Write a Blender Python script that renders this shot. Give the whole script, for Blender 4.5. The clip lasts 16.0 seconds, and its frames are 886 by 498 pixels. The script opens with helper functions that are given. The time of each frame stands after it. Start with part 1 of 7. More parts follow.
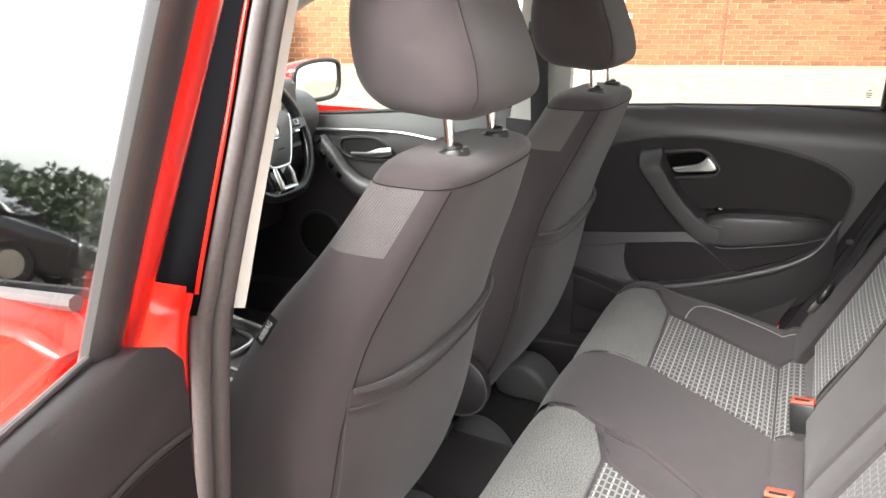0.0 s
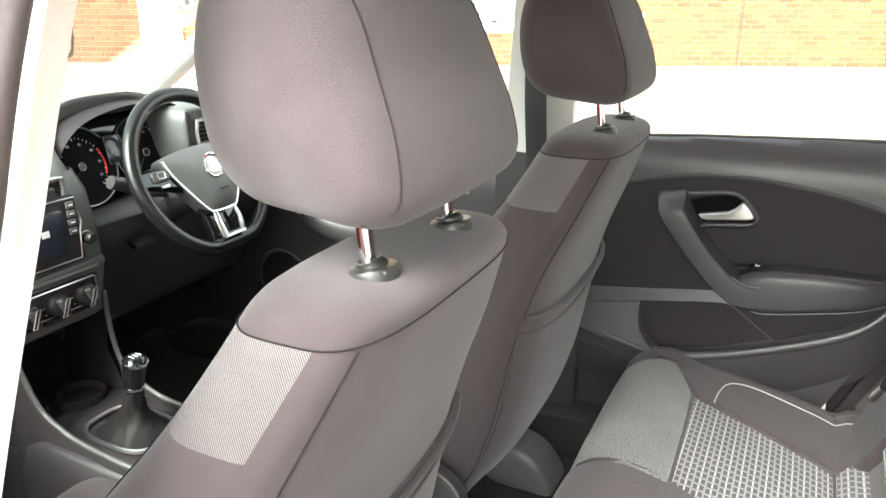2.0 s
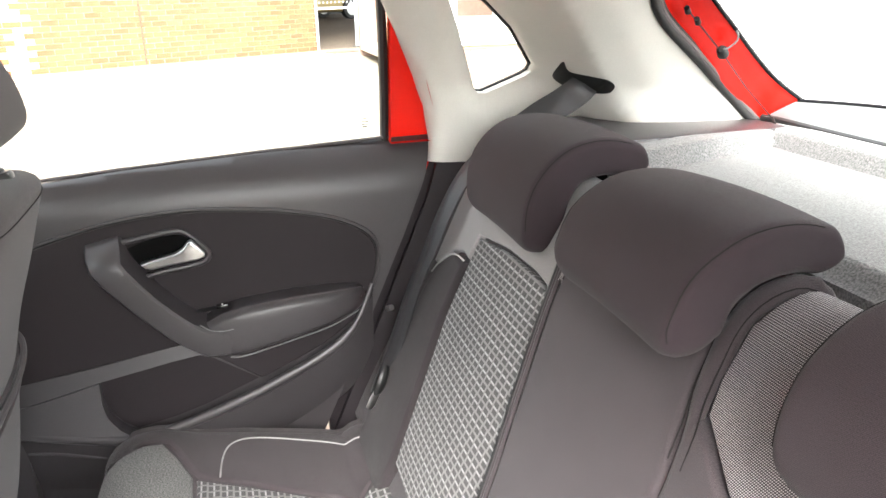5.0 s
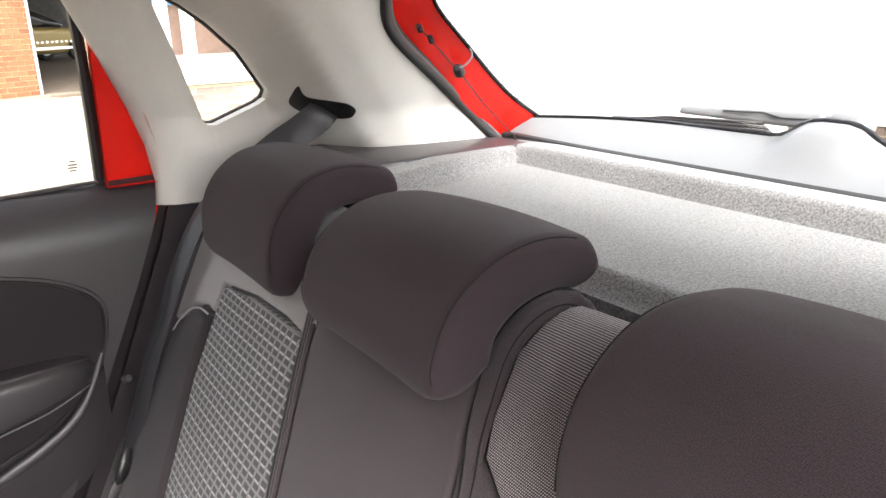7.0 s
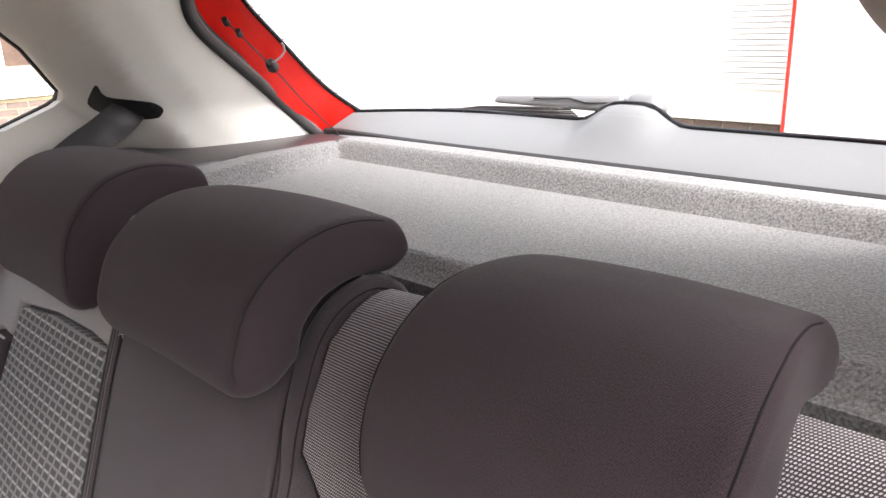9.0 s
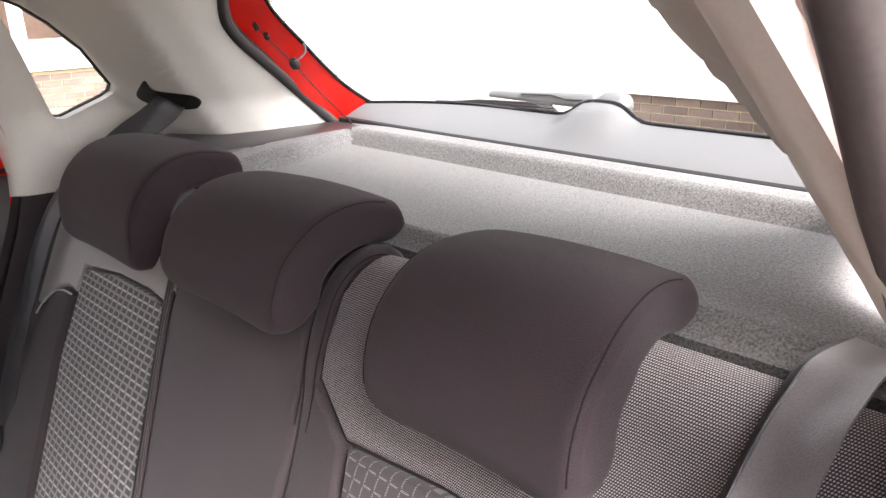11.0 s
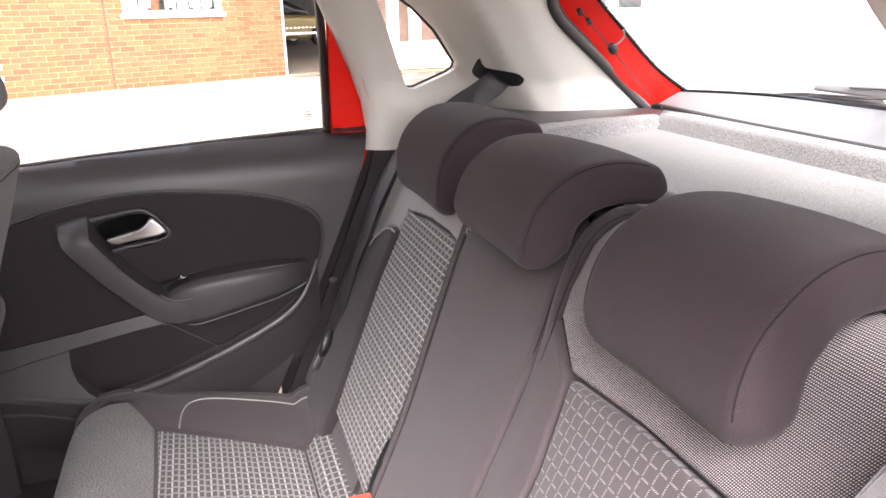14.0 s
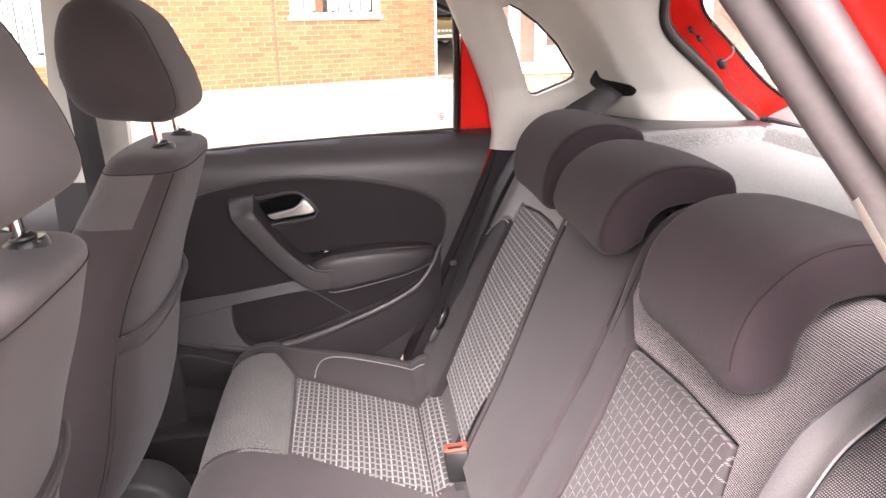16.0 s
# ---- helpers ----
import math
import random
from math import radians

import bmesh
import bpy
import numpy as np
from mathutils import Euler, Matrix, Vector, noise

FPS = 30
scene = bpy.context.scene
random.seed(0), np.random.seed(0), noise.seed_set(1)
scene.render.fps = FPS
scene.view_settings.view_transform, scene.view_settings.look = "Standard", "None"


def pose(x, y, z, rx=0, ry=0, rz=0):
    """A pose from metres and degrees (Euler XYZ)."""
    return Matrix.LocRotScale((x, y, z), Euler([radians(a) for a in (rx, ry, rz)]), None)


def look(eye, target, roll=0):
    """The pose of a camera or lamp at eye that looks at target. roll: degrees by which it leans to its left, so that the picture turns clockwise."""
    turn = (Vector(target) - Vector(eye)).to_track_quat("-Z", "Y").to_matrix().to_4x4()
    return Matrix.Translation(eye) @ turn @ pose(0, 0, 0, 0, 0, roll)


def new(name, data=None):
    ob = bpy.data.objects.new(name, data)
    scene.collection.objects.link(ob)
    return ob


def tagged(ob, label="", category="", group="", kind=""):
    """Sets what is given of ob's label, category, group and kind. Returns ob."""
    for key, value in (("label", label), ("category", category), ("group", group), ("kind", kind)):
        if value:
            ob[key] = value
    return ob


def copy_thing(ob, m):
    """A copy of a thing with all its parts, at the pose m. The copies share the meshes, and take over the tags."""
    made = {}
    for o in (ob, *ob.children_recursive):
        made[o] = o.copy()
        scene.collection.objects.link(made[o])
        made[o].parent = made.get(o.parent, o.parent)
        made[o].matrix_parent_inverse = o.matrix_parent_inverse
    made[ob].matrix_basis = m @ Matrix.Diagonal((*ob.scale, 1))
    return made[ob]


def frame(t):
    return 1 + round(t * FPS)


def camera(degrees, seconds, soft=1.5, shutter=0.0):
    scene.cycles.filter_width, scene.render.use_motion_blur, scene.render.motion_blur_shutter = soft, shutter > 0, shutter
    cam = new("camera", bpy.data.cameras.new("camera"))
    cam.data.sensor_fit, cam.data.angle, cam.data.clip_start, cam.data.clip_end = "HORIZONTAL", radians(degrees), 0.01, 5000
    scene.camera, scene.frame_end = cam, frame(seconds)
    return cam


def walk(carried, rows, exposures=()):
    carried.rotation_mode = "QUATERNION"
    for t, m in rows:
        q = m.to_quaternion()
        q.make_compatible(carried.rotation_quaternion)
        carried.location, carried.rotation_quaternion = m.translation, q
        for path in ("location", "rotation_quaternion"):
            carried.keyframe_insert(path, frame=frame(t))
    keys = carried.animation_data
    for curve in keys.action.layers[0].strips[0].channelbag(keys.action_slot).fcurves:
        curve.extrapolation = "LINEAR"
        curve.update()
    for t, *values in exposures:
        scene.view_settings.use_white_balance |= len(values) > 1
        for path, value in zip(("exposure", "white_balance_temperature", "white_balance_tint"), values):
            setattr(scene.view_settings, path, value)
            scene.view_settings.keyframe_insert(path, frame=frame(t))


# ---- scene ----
cam = camera(61.2, 16.0)
PATH = [
    (0, (0.39, -1.26, 1.212), (-0.411, 0.455, 0.568), 0.4),
    (0.5, (0.389, -1.122, 1.22), (-0.42, 0.589, 0.572), 0.4),
    (1, (0.383, -1.022, 1.221), (-0.438, 0.683, 0.572), 0.4),
    (1.5, (0.343, -0.954, 1.232), (-0.494, 0.743, 0.583), 0.4),
    (2, (0.297, -0.887, 1.232), (-0.526, 0.816, 0.581), 0.4),
    (2.5, (0.274, -0.808, 1.25), (-0.403, 0.956, 0.593), 0.3),
    (3, (0.27, -0.734, 1.247), (-0.24, 1.083, 0.587), 0.0),
    (3.5, (0.28, -0.69, 1.254), (-0.011, 1.174, 0.59), -0.2),
    (4, (0.277, -0.657, 1.255), (0.258, 1.228, 0.586), -0.6),
    (4.5, (0.284, -0.624, 1.247), (0.572, 1.238, 0.576), -1.0),
    (5, (0.297, -0.596, 1.24), (0.805, 1.219, 0.571), -1.2),
    (5.2, (0.304, -0.589, 1.244), (0.879, 1.207, 0.576), -1.3),
    (7.3, (0.372, -0.513, 1.207), (1.493, 1.035, 0.618), -1.8),
    (7.5, (0.377, -0.514, 1.206), (1.528, 1.012, 0.618), -2.0),
    (8, (0.388, -0.512, 1.2), (1.604, 0.961, 0.608), -2.1),
    (8.5, (0.391, -0.518, 1.191), (1.683, 0.889, 0.598), -2.1),
    (9, (0.4, -0.535, 1.187), (1.767, 0.8, 0.597), -2.0),
    (9.2, (0.396, -0.546, 1.189), (1.784, 0.767, 0.597), -2.0),
    (11.3, (0.286, -0.687, 1.245), (1.584, 0.683, 0.584), -1.7),
    (11.5, (0.296, -0.688, 1.223), (1.546, 0.737, 0.585), -1.9),
    (12, (0.287, -0.72, 1.211), (1.412, 0.809, 0.583), -1.8),
    (12.5, (0.277, -0.752, 1.215), (1.271, 0.869, 0.594), -1.6),
    (13, (0.268, -0.775, 1.215), (1.139, 0.917, 0.6), -1.6),
    (13.5, (0.281, -0.796, 1.207), (1.022, 0.958, 0.595), -1.6),
    (14, (0.315, -0.813, 1.201), (0.897, 1.001, 0.594), -1.4),
    (14.5, (0.348, -0.842, 1.22), (0.796, 1.012, 0.618), -1.3),
    (15, (0.354, -0.873, 1.214), (0.703, 1.003, 0.616), -1.0),
    (15.5, (0.351, -0.923, 1.219), (0.617, 0.967, 0.623), -1.0),
    (16, (0.324, -1.004, 1.227), (0.55, 0.892, 0.632), -0.9),
]
EXPOSURES = [(0, 2.90, 6480, 8), (1, 3.35, 6430, 4), (2, 3.66, 6430, 3), (4, 3.82, 6430, 5), (5, 3.77, 6430, 9), (7.5, 3.06, 6450, 14), (9, 2.84, 6470, 17), (11.3, 2.80, 6520, 18), (12.5, 2.96, 6530, 20), (14.5, 3.31, 6530, 21), (16, 3.34, 6720, 24)]
walk(cam, [(t, look(eye, target, roll)) for t, eye, target, roll in PATH], EXPOSURES)

# ---- light: a bright overcast day ----
world = bpy.data.worlds.new("overcast_sky")
scene.world = world
world.use_nodes = True
wn = world.node_tree
sky = wn.nodes.new("ShaderNodeTexSky")
sky.sky_type = "NISHITA"
sky.sun_disc = False
sky.sun_elevation, sky.sun_rotation = radians(43), radians(189)
sky.air_density, sky.dust_density, sky.ozone_density = 1.0, 4.0, 0.6
cloud = wn.nodes.new("ShaderNodeHueSaturation")
cloud.inputs["Saturation"].default_value = 0.18
wn.links.new(sky.outputs["Color"], cloud.inputs["Color"])
wn.links.new(cloud.outputs["Color"], wn.nodes["Background"].inputs["Color"])
wn.nodes["Background"].inputs["Strength"].default_value = 0.15
sun_data = bpy.data.lights.new("sun", "SUN")
sun_data.energy, sun_data.angle, sun_data.color = 1.4, radians(32), (1.0, 0.96, 0.92)
sun = new("sun", sun_data)
sun.matrix_world = look((-0.8, -5.1, 4.8), (0, 0, 0))


# ---- materials ----
def material(name, base, rough=0.6, metal=0.0, grain=0.0, scale=400.0, bump=0.0, stain=0.0, spec=0.5, sheen=0.0, coords="Object", coat=0.0):
    """A surface with fine grain (colour and relief) and large soft stains."""
    m = bpy.data.materials.new(name)
    m.use_nodes = True
    nt = m.node_tree
    b = nt.nodes["Principled BSDF"]
    b.inputs["Roughness"].default_value = rough
    b.inputs["Metallic"].default_value = metal
    b.inputs["Specular IOR Level"].default_value = spec
    b.inputs["Sheen Weight"].default_value = sheen
    b.inputs["Coat Weight"].default_value = coat
    b.inputs["Base Color"].default_value = (*base, 1)
    tc = nt.nodes.new("ShaderNodeTexCoord")
    fine = nt.nodes.new("ShaderNodeTexNoise")
    fine.inputs["Scale"].default_value, fine.inputs["Detail"].default_value = scale, 3
    wide = nt.nodes.new("ShaderNodeTexNoise")
    wide.inputs["Scale"].default_value, wide.inputs["Detail"].default_value = 7, 4
    for n in (fine, wide):
        nt.links.new(tc.outputs[coords], n.inputs["Vector"])
    if grain or stain:
        col = None
        for n, amount in ((fine, grain), (wide, stain)):
            if not amount:
                continue
            r = nt.nodes.new("ShaderNodeMapRange")
            r.inputs["From Min"].default_value, r.inputs["From Max"].default_value = 0.3, 0.7
            r.inputs["To Min"].default_value, r.inputs["To Max"].default_value = 1 - amount, 1 + amount
            nt.links.new(n.outputs["Fac"], r.inputs["Value"])
            v = nt.nodes.new("ShaderNodeVectorMath")
            v.operation = "MULTIPLY"
            if col is None:
                v.inputs[0].default_value = base
            else:
                nt.links.new(col, v.inputs[0])
            nt.links.new(r.outputs["Result"], v.inputs[1])
            col = v.outputs["Vector"]
        nt.links.new(col, b.inputs["Base Color"])
    if bump:
        bp = nt.nodes.new("ShaderNodeBump")
        bp.inputs["Strength"].default_value, bp.inputs["Distance"].default_value = bump, 0.002
        nt.links.new(fine.outputs["Fac"], bp.inputs["Height"])
        nt.links.new(bp.outputs["Normal"], b.inputs["Normal"])
    return m


def math_node(nt, op, a, b=None):
    n = nt.nodes.new("ShaderNodeMath")
    n.operation = op
    for k, v in enumerate((a, b)):
        if v is None:
            continue
        if isinstance(v, (int, float)):
            n.inputs[k].default_value = v
        else:
            nt.links.new(v, n.inputs[k])
    return n.outputs[0]


def cloth_base(name, bump=0.4, sheen=0.15):
    """A cloth whose pattern lies on the panel's own metre coordinates. Returns the material, its tree, u, v and a fine noise."""
    m = bpy.data.materials.new(name)
    m.use_nodes = True
    nt = m.node_tree
    b = nt.nodes["Principled BSDF"]
    b.inputs["Roughness"].default_value = 0.93
    b.inputs["Specular IOR Level"].default_value = 0.2
    b.inputs["Sheen Weight"].default_value = sheen
    uv = nt.nodes.new("ShaderNodeUVMap")
    wob = nt.nodes.new("ShaderNodeTexNoise")
    wob.inputs["Scale"].default_value = 45
    fine = nt.nodes.new("ShaderNodeTexNoise")
    fine.inputs["Scale"].default_value, fine.inputs["Detail"].default_value = 1100, 3
    wide = nt.nodes.new("ShaderNodeTexNoise")
    wide.inputs["Scale"].default_value, wide.inputs["Detail"].default_value = 16, 4
    for n in (wob, fine, wide):
        nt.links.new(uv.outputs["UV"], n.inputs["Vector"])
    sep = nt.nodes.new("ShaderNodeSeparateXYZ")
    nt.links.new(uv.outputs["UV"], sep.inputs[0])
    jit = math_node(nt, "MULTIPLY", wob.outputs["Fac"], 0.0006)
    u = math_node(nt, "ADD", sep.outputs[0], jit)
    v = math_node(nt, "ADD", sep.outputs[1], jit)
    return m, nt, b, u, v, fine.outputs["Fac"], wide.outputs["Fac"]


def cloth_finish(nt, b, colours, masks, fine, wide, bump, fuzz=0.3):
    """Lays the masked colours over one another, with fibre noise and soft wear, and raises the threads."""
    col = None
    for c, mask in zip(colours[1:], masks):
        mix = nt.nodes.new("ShaderNodeMix")
        mix.data_type = "RGBA"
        if col is None:
            mix.inputs["A"].default_value = (*colours[0], 1)
        else:
            nt.links.new(col, mix.inputs["A"])
        mix.inputs["B"].default_value = (*c, 1)
        nt.links.new(mask, mix.inputs["Factor"])
        col = mix.outputs["Result"]
    tone = math_node(nt, "ADD", math_node(nt, "MULTIPLY", fine, 2 * fuzz), 1 - fuzz)
    tone = math_node(nt, "MULTIPLY", tone, math_node(nt, "ADD", math_node(nt, "MULTIPLY", wide, 0.3), 0.85))
    vm = nt.nodes.new("ShaderNodeVectorMath")
    vm.operation = "MULTIPLY"
    nt.links.new(col, vm.inputs[0])
    nt.links.new(tone, vm.inputs[1])
    nt.links.new(vm.outputs["Vector"], b.inputs["Base Color"])
    bp = nt.nodes.new("ShaderNodeBump")
    bp.inputs["Strength"].default_value, bp.inputs["Distance"].default_value = bump, 0.0012
    nt.links.new(math_node(nt, "ADD", masks[0], fine), bp.inputs["Height"])
    nt.links.new(bp.outputs["Normal"], b.inputs["Normal"])


def wave(nt, c, pitch, phase=0.0):
    """A cosine along c, 0 to 1, highest at whole multiples of the pitch."""
    a = math_node(nt, "COSINE", math_node(nt, "MULTIPLY", math_node(nt, "ADD", math_node(nt, "DIVIDE", c, pitch), phase), 2 * math.pi))
    return math_node(nt, "ADD", math_node(nt, "MULTIPLY", a, 0.5), 0.5)


def ramp(nt, c, low, high):
    r = nt.nodes.new("ShaderNodeMapRange")
    r.interpolation_type = "SMOOTHSTEP"
    r.inputs["From Min"].default_value, r.inputs["From Max"].default_value = low, high
    nt.links.new(c, r.inputs["Value"])
    return r.outputs["Result"]


def checked(name, dark, mid, light, pitch):
    """Small dark blocks in a mid-grey weave, with a bright broken thread after every second row."""
    m, nt, b, u, v, fine, wide = cloth_base(name)
    rows = math_node(nt, "FLOOR", math_node(nt, "DIVIDE", v, pitch))
    shift = math_node(nt, "MULTIPLY", math_node(nt, "MODULO", rows, 2), 0.25 * pitch)
    cu = wave(nt, math_node(nt, "ADD", u, shift), 1.7 * pitch)
    weave = math_node(nt, "MAXIMUM", ramp(nt, cu, 0.80, 0.92), ramp(nt, wave(nt, v, pitch), 0.66, 0.84))
    thread = math_node(nt, "MULTIPLY", ramp(nt, wave(nt, v, 2 * pitch), 0.945, 0.985), ramp(nt, wave(nt, u, 1.7 * pitch, 0.5), 0.08, 0.30))
    cloth_finish(nt, b, (dark, mid, light), (weave, thread), fine, wide, 0.5, 0.4)
    return m


def stitched(name, dark, light, pitch):
    """A dark ground with thin crossing lines of slanting stitches."""
    m, nt, b, u, v, fine, wide = cloth_base(name)
    slant = wave(nt, math_node(nt, "ADD", u, v), 0.0024)
    lu = math_node(nt, "MULTIPLY", ramp(nt, wave(nt, u, pitch), 0.962, 0.985), ramp(nt, wave(nt, v, pitch, 0.5), 0.10, 0.22))
    lv = math_node(nt, "MULTIPLY", ramp(nt, wave(nt, v, pitch), 0.945, 0.975), ramp(nt, wave(nt, u, pitch, 0.35), 0.12, 0.25))
    line = math_node(nt, "MULTIPLY", math_node(nt, "MAXIMUM", lu, lv), ramp(nt, slant, 0.15, 0.55))
    cloth_finish(nt, b, (dark, light), (math_node(nt, "MULTIPLY", line, 0.85),), fine, wide, 0.3, 0.4)
    return m


def dotted(name, dark, light, pitch):
    """A coarse two-tone weave: pale dots in slanting rows on a dark ground."""
    m, nt, b, u, v, fine, wide = cloth_base(name)
    p = math_node(nt, "ADD", u, math_node(nt, "MULTIPLY", v, 0.5))
    dot = math_node(nt, "MULTIPLY", wave(nt, p, pitch), wave(nt, v, pitch))
    cloth_finish(nt, b, (dark, light), (ramp(nt, dot, 0.12, 0.62),), fine, wide, 0.6)
    return m


def twill(name, dark, light, pitch, sheen=0.2, fuzz=0.45):
    """A fine slanting weave with loose fibres."""
    m, nt, b, u, v, fine, wide = cloth_base(name, 0.3, sheen)
    line = wave(nt, math_node(nt, "ADD", u, math_node(nt, "MULTIPLY", v, 0.8)), pitch)
    thread = wave(nt, math_node(nt, "SUBTRACT", v, math_node(nt, "MULTIPLY", u, 0.3)), pitch * 0.8)
    dot = math_node(nt, "ADD", math_node(nt, "MULTIPLY", line, 0.65), math_node(nt, "MULTIPLY", thread, 0.35))
    cloth_finish(nt, b, (dark, light), (ramp(nt, dot, 0.2, 0.8),), fine, wide, 0.25, fuzz)
    return m


def ribbed(name, dark, light, pitch):
    """Narrow upright ribs of small pale stitches."""
    m, nt, b, u, v, fine, wide = cloth_base(name)
    rib = ramp(nt, wave(nt, math_node(nt, "ADD", u, math_node(nt, "MULTIPLY", v, 0.12)), pitch), 0.25, 0.75)
    stitch = ramp(nt, wave(nt, math_node(nt, "ADD", v, math_node(nt, "MULTIPLY", u, 0.4)), pitch * 0.62), 0.1, 0.6)
    cloth_finish(nt, b, (dark, light), (math_node(nt, "MULTIPLY", rib, math_node(nt, "ADD", math_node(nt, "MULTIPLY", stitch, 0.45), 0.55)),), fine, wide, 0.5, 0.45)
    return m


CLOTH = twill("dark_cloth", (0.0405, 0.0325, 0.0345), (0.0515, 0.0414, 0.0437), 0.0016, 0.16, 0.9)
BENCH = twill("bench_cloth", (0.041, 0.0332, 0.0354), (0.054, 0.0440, 0.0468), 0.0015, 0.14, 0.9)
# the bench cloth at about six tenths of its tone, for the backrest bolsters
BOLSTER = twill("darker_bench_cloth", (0.0250, 0.0202, 0.0214), (0.0330, 0.0268, 0.0284), 0.0015, 0.10, 0.9)
CHECK = checked("check_cloth", (0.056, 0.053, 0.052), (0.195, 0.188, 0.184), (0.34, 0.33, 0.325), 0.0104)
CHECK_DIM = stitched("check_cloth_dark", (0.066, 0.058, 0.060), (0.27, 0.25, 0.25), 0.0155)
RIB = ribbed("ribbed_cloth", (0.040, 0.034, 0.035), (0.170, 0.156, 0.154), 0.0021)
TWEED = dotted("tweed_cloth", (0.046, 0.039, 0.041), (0.50, 0.455, 0.46), 0.0022)
GREYWELT = material("grey_cloth_welt", (0.125, 0.115, 0.116), 0.85, 0, 0.25, 900, 0.2, 0.08, 0.3, 0.2, "UV")
WOOL = material("grey_wool", (0.130, 0.1275, 0.1215), 0.95, 0, 0.70, 400, 0.6, 0.12, 0.2, 0.15, "UV")
HEADCLOTH = twill("dark_brushed_cloth", (0.0258, 0.0182, 0.0212), (0.0345, 0.0246, 0.0284), 0.0015, 0.07, 1.0)
GREYCLOTH = material("grey_melange_cloth", (0.235, 0.219, 0.218), 0.95, 0, 0.22, 600, 0.4, 0.05, 0.2, 0.2, "UV")
FELT = material("grey_felt", (0.158, 0.155, 0.151), 0.95, 0, 0.50, 400, 0.5, 0.06, 0.2, 0.25)
CARPET = material("black_carpet", (0.028, 0.0240, 0.0243), 0.95, 0, 0.5, 500, 0.8, 0.1, 0.2, 0.1)
TRIM = material("dark_grey_plastic", (0.037, 0.0332, 0.0352), 0.42, 0, 0.12, 700, 0.10, 0.05, 0.60)
# paler copy of the trim plastic: the windscreen's light is put into its colour
DASHLIT = material("dark_grey_plastic_lit", (0.082, 0.082, 0.081), 0.45, 0, 0.10, 700, 0.12, 0.05, 0.5)
TRIMSOFT = material("black_grained_plastic", (0.0190, 0.0152, 0.0170), 0.62, 0, 0.12, 700, 0.14, 0.05, 0.2)
GREYTRIM = material("mid_grey_plastic", (0.145, 0.145, 0.145), 0.36, 0, 0.06, 700, 0.05, 0.04, 0.5)
BEIGE = material("pale_grey_plastic", (0.62, 0.605, 0.56), 0.6, 0, 0.03, 500, 0.05, 0.03, 0.35)
HEADLINER = material("pale_headliner_cloth", (0.58, 0.57, 0.54), 0.95, 0, 0.06, 600, 0.2, 0.03, 0.2)
RED = material("red_car_paint", (0.78, 0.016, 0.008), 0.26, 0, 0.02, 300, 0, 0.03, 0.35, 0, "Object", 0.45)
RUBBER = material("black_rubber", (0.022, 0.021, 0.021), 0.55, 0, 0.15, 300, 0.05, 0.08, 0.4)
RUBBERGREY = material("weathered_grey_rubber", (0.085, 0.075, 0.075), 0.5, 0, 0.1, 200, 0.05, 0.1, 0.5)
GLOSS = material("gloss_black_plastic", (0.006, 0.006, 0.007), 0.08, 0, 0, 300, 0, 0, 0.5)
CHROME = material("chrome", (0.85, 0.85, 0.84), 0.10, 1.0)
SATIN = material("satin_silver", (0.62, 0.62, 0.61), 0.30, 1.0, 0.03, 500)
BELT = material("black_belt_webbing", (0.03, 0.029, 0.031), 0.38, 0, 0.2, 900, 0.3, 0.04, 0.5)
# greyer copy of the belt webbing: the sheen is put into the colour
BELTSHEEN = material("belt_webbing_sheen", (0.135, 0.127, 0.130), 0.30, 0, 0.2, 900, 0.3, 0.08, 0.7)
SEAM = material("dark_stitching", (0.019, 0.0165, 0.0165), 0.95, spec=0.1)
BUCKLERED = material("red_plastic", (0.75, 0.10, 0.06), 0.4)
PIPING = material("pale_grey_piping", (0.33, 0.32, 0.31), 0.8)
# near-black that paints the shade inside the handle recess
RECESS_SHADE = material("recess_shade_black", (0.004, 0.004, 0.004), 0.9, spec=0.05)
BLACK = material("black_plastic", (0.012, 0.012, 0.012), 0.4)
LEATHER = material("black_leather", (0.008, 0.0078, 0.0078), 0.24, 0, 0.2, 700, 0.10, 0.05, 0.35)
WHITEMARK = material("white_print", (0.8, 0.8, 0.8), 0.6)


def clear_glass(name, tint=(1, 1, 1), ior=1.30):
    m = bpy.data.materials.new(name)
    m.use_nodes = True
    nt = m.node_tree
    out = nt.nodes["Material Output"]
    nt.nodes.remove(nt.nodes["Principled BSDF"])
    tr = nt.nodes.new("ShaderNodeBsdfTransparent")
    tr.inputs["Color"].default_value = (*tint, 1)
    gl = nt.nodes.new("ShaderNodeBsdfGlossy")
    gl.inputs["Roughness"].default_value = 0.02
    mx = nt.nodes.new("ShaderNodeMixShader")
    lw = nt.nodes.new("ShaderNodeLayerWeight")
    r0 = ((ior - 1) / (ior + 1)) ** 2
    gloss = math_node(nt, "ADD", math_node(nt, "MULTIPLY", math_node(nt, "POWER", lw.outputs["Facing"], 5.0), 1 - r0), r0)
    nt.links.new(gloss, mx.inputs["Fac"])
    nt.links.new(tr.outputs[0], mx.inputs[1])
    nt.links.new(gl.outputs[0], mx.inputs[2])
    nt.links.new(mx.outputs[0], out.inputs["Surface"])
    return m


GLASS = clear_glass("window_glass", (0.78, 0.81, 0.80))
# tinted deeper than real glass, to weaken the light from the front
SCREENGLASS = clear_glass("light_cutting_windscreen_glass", (0.52, 0.56, 0.54))


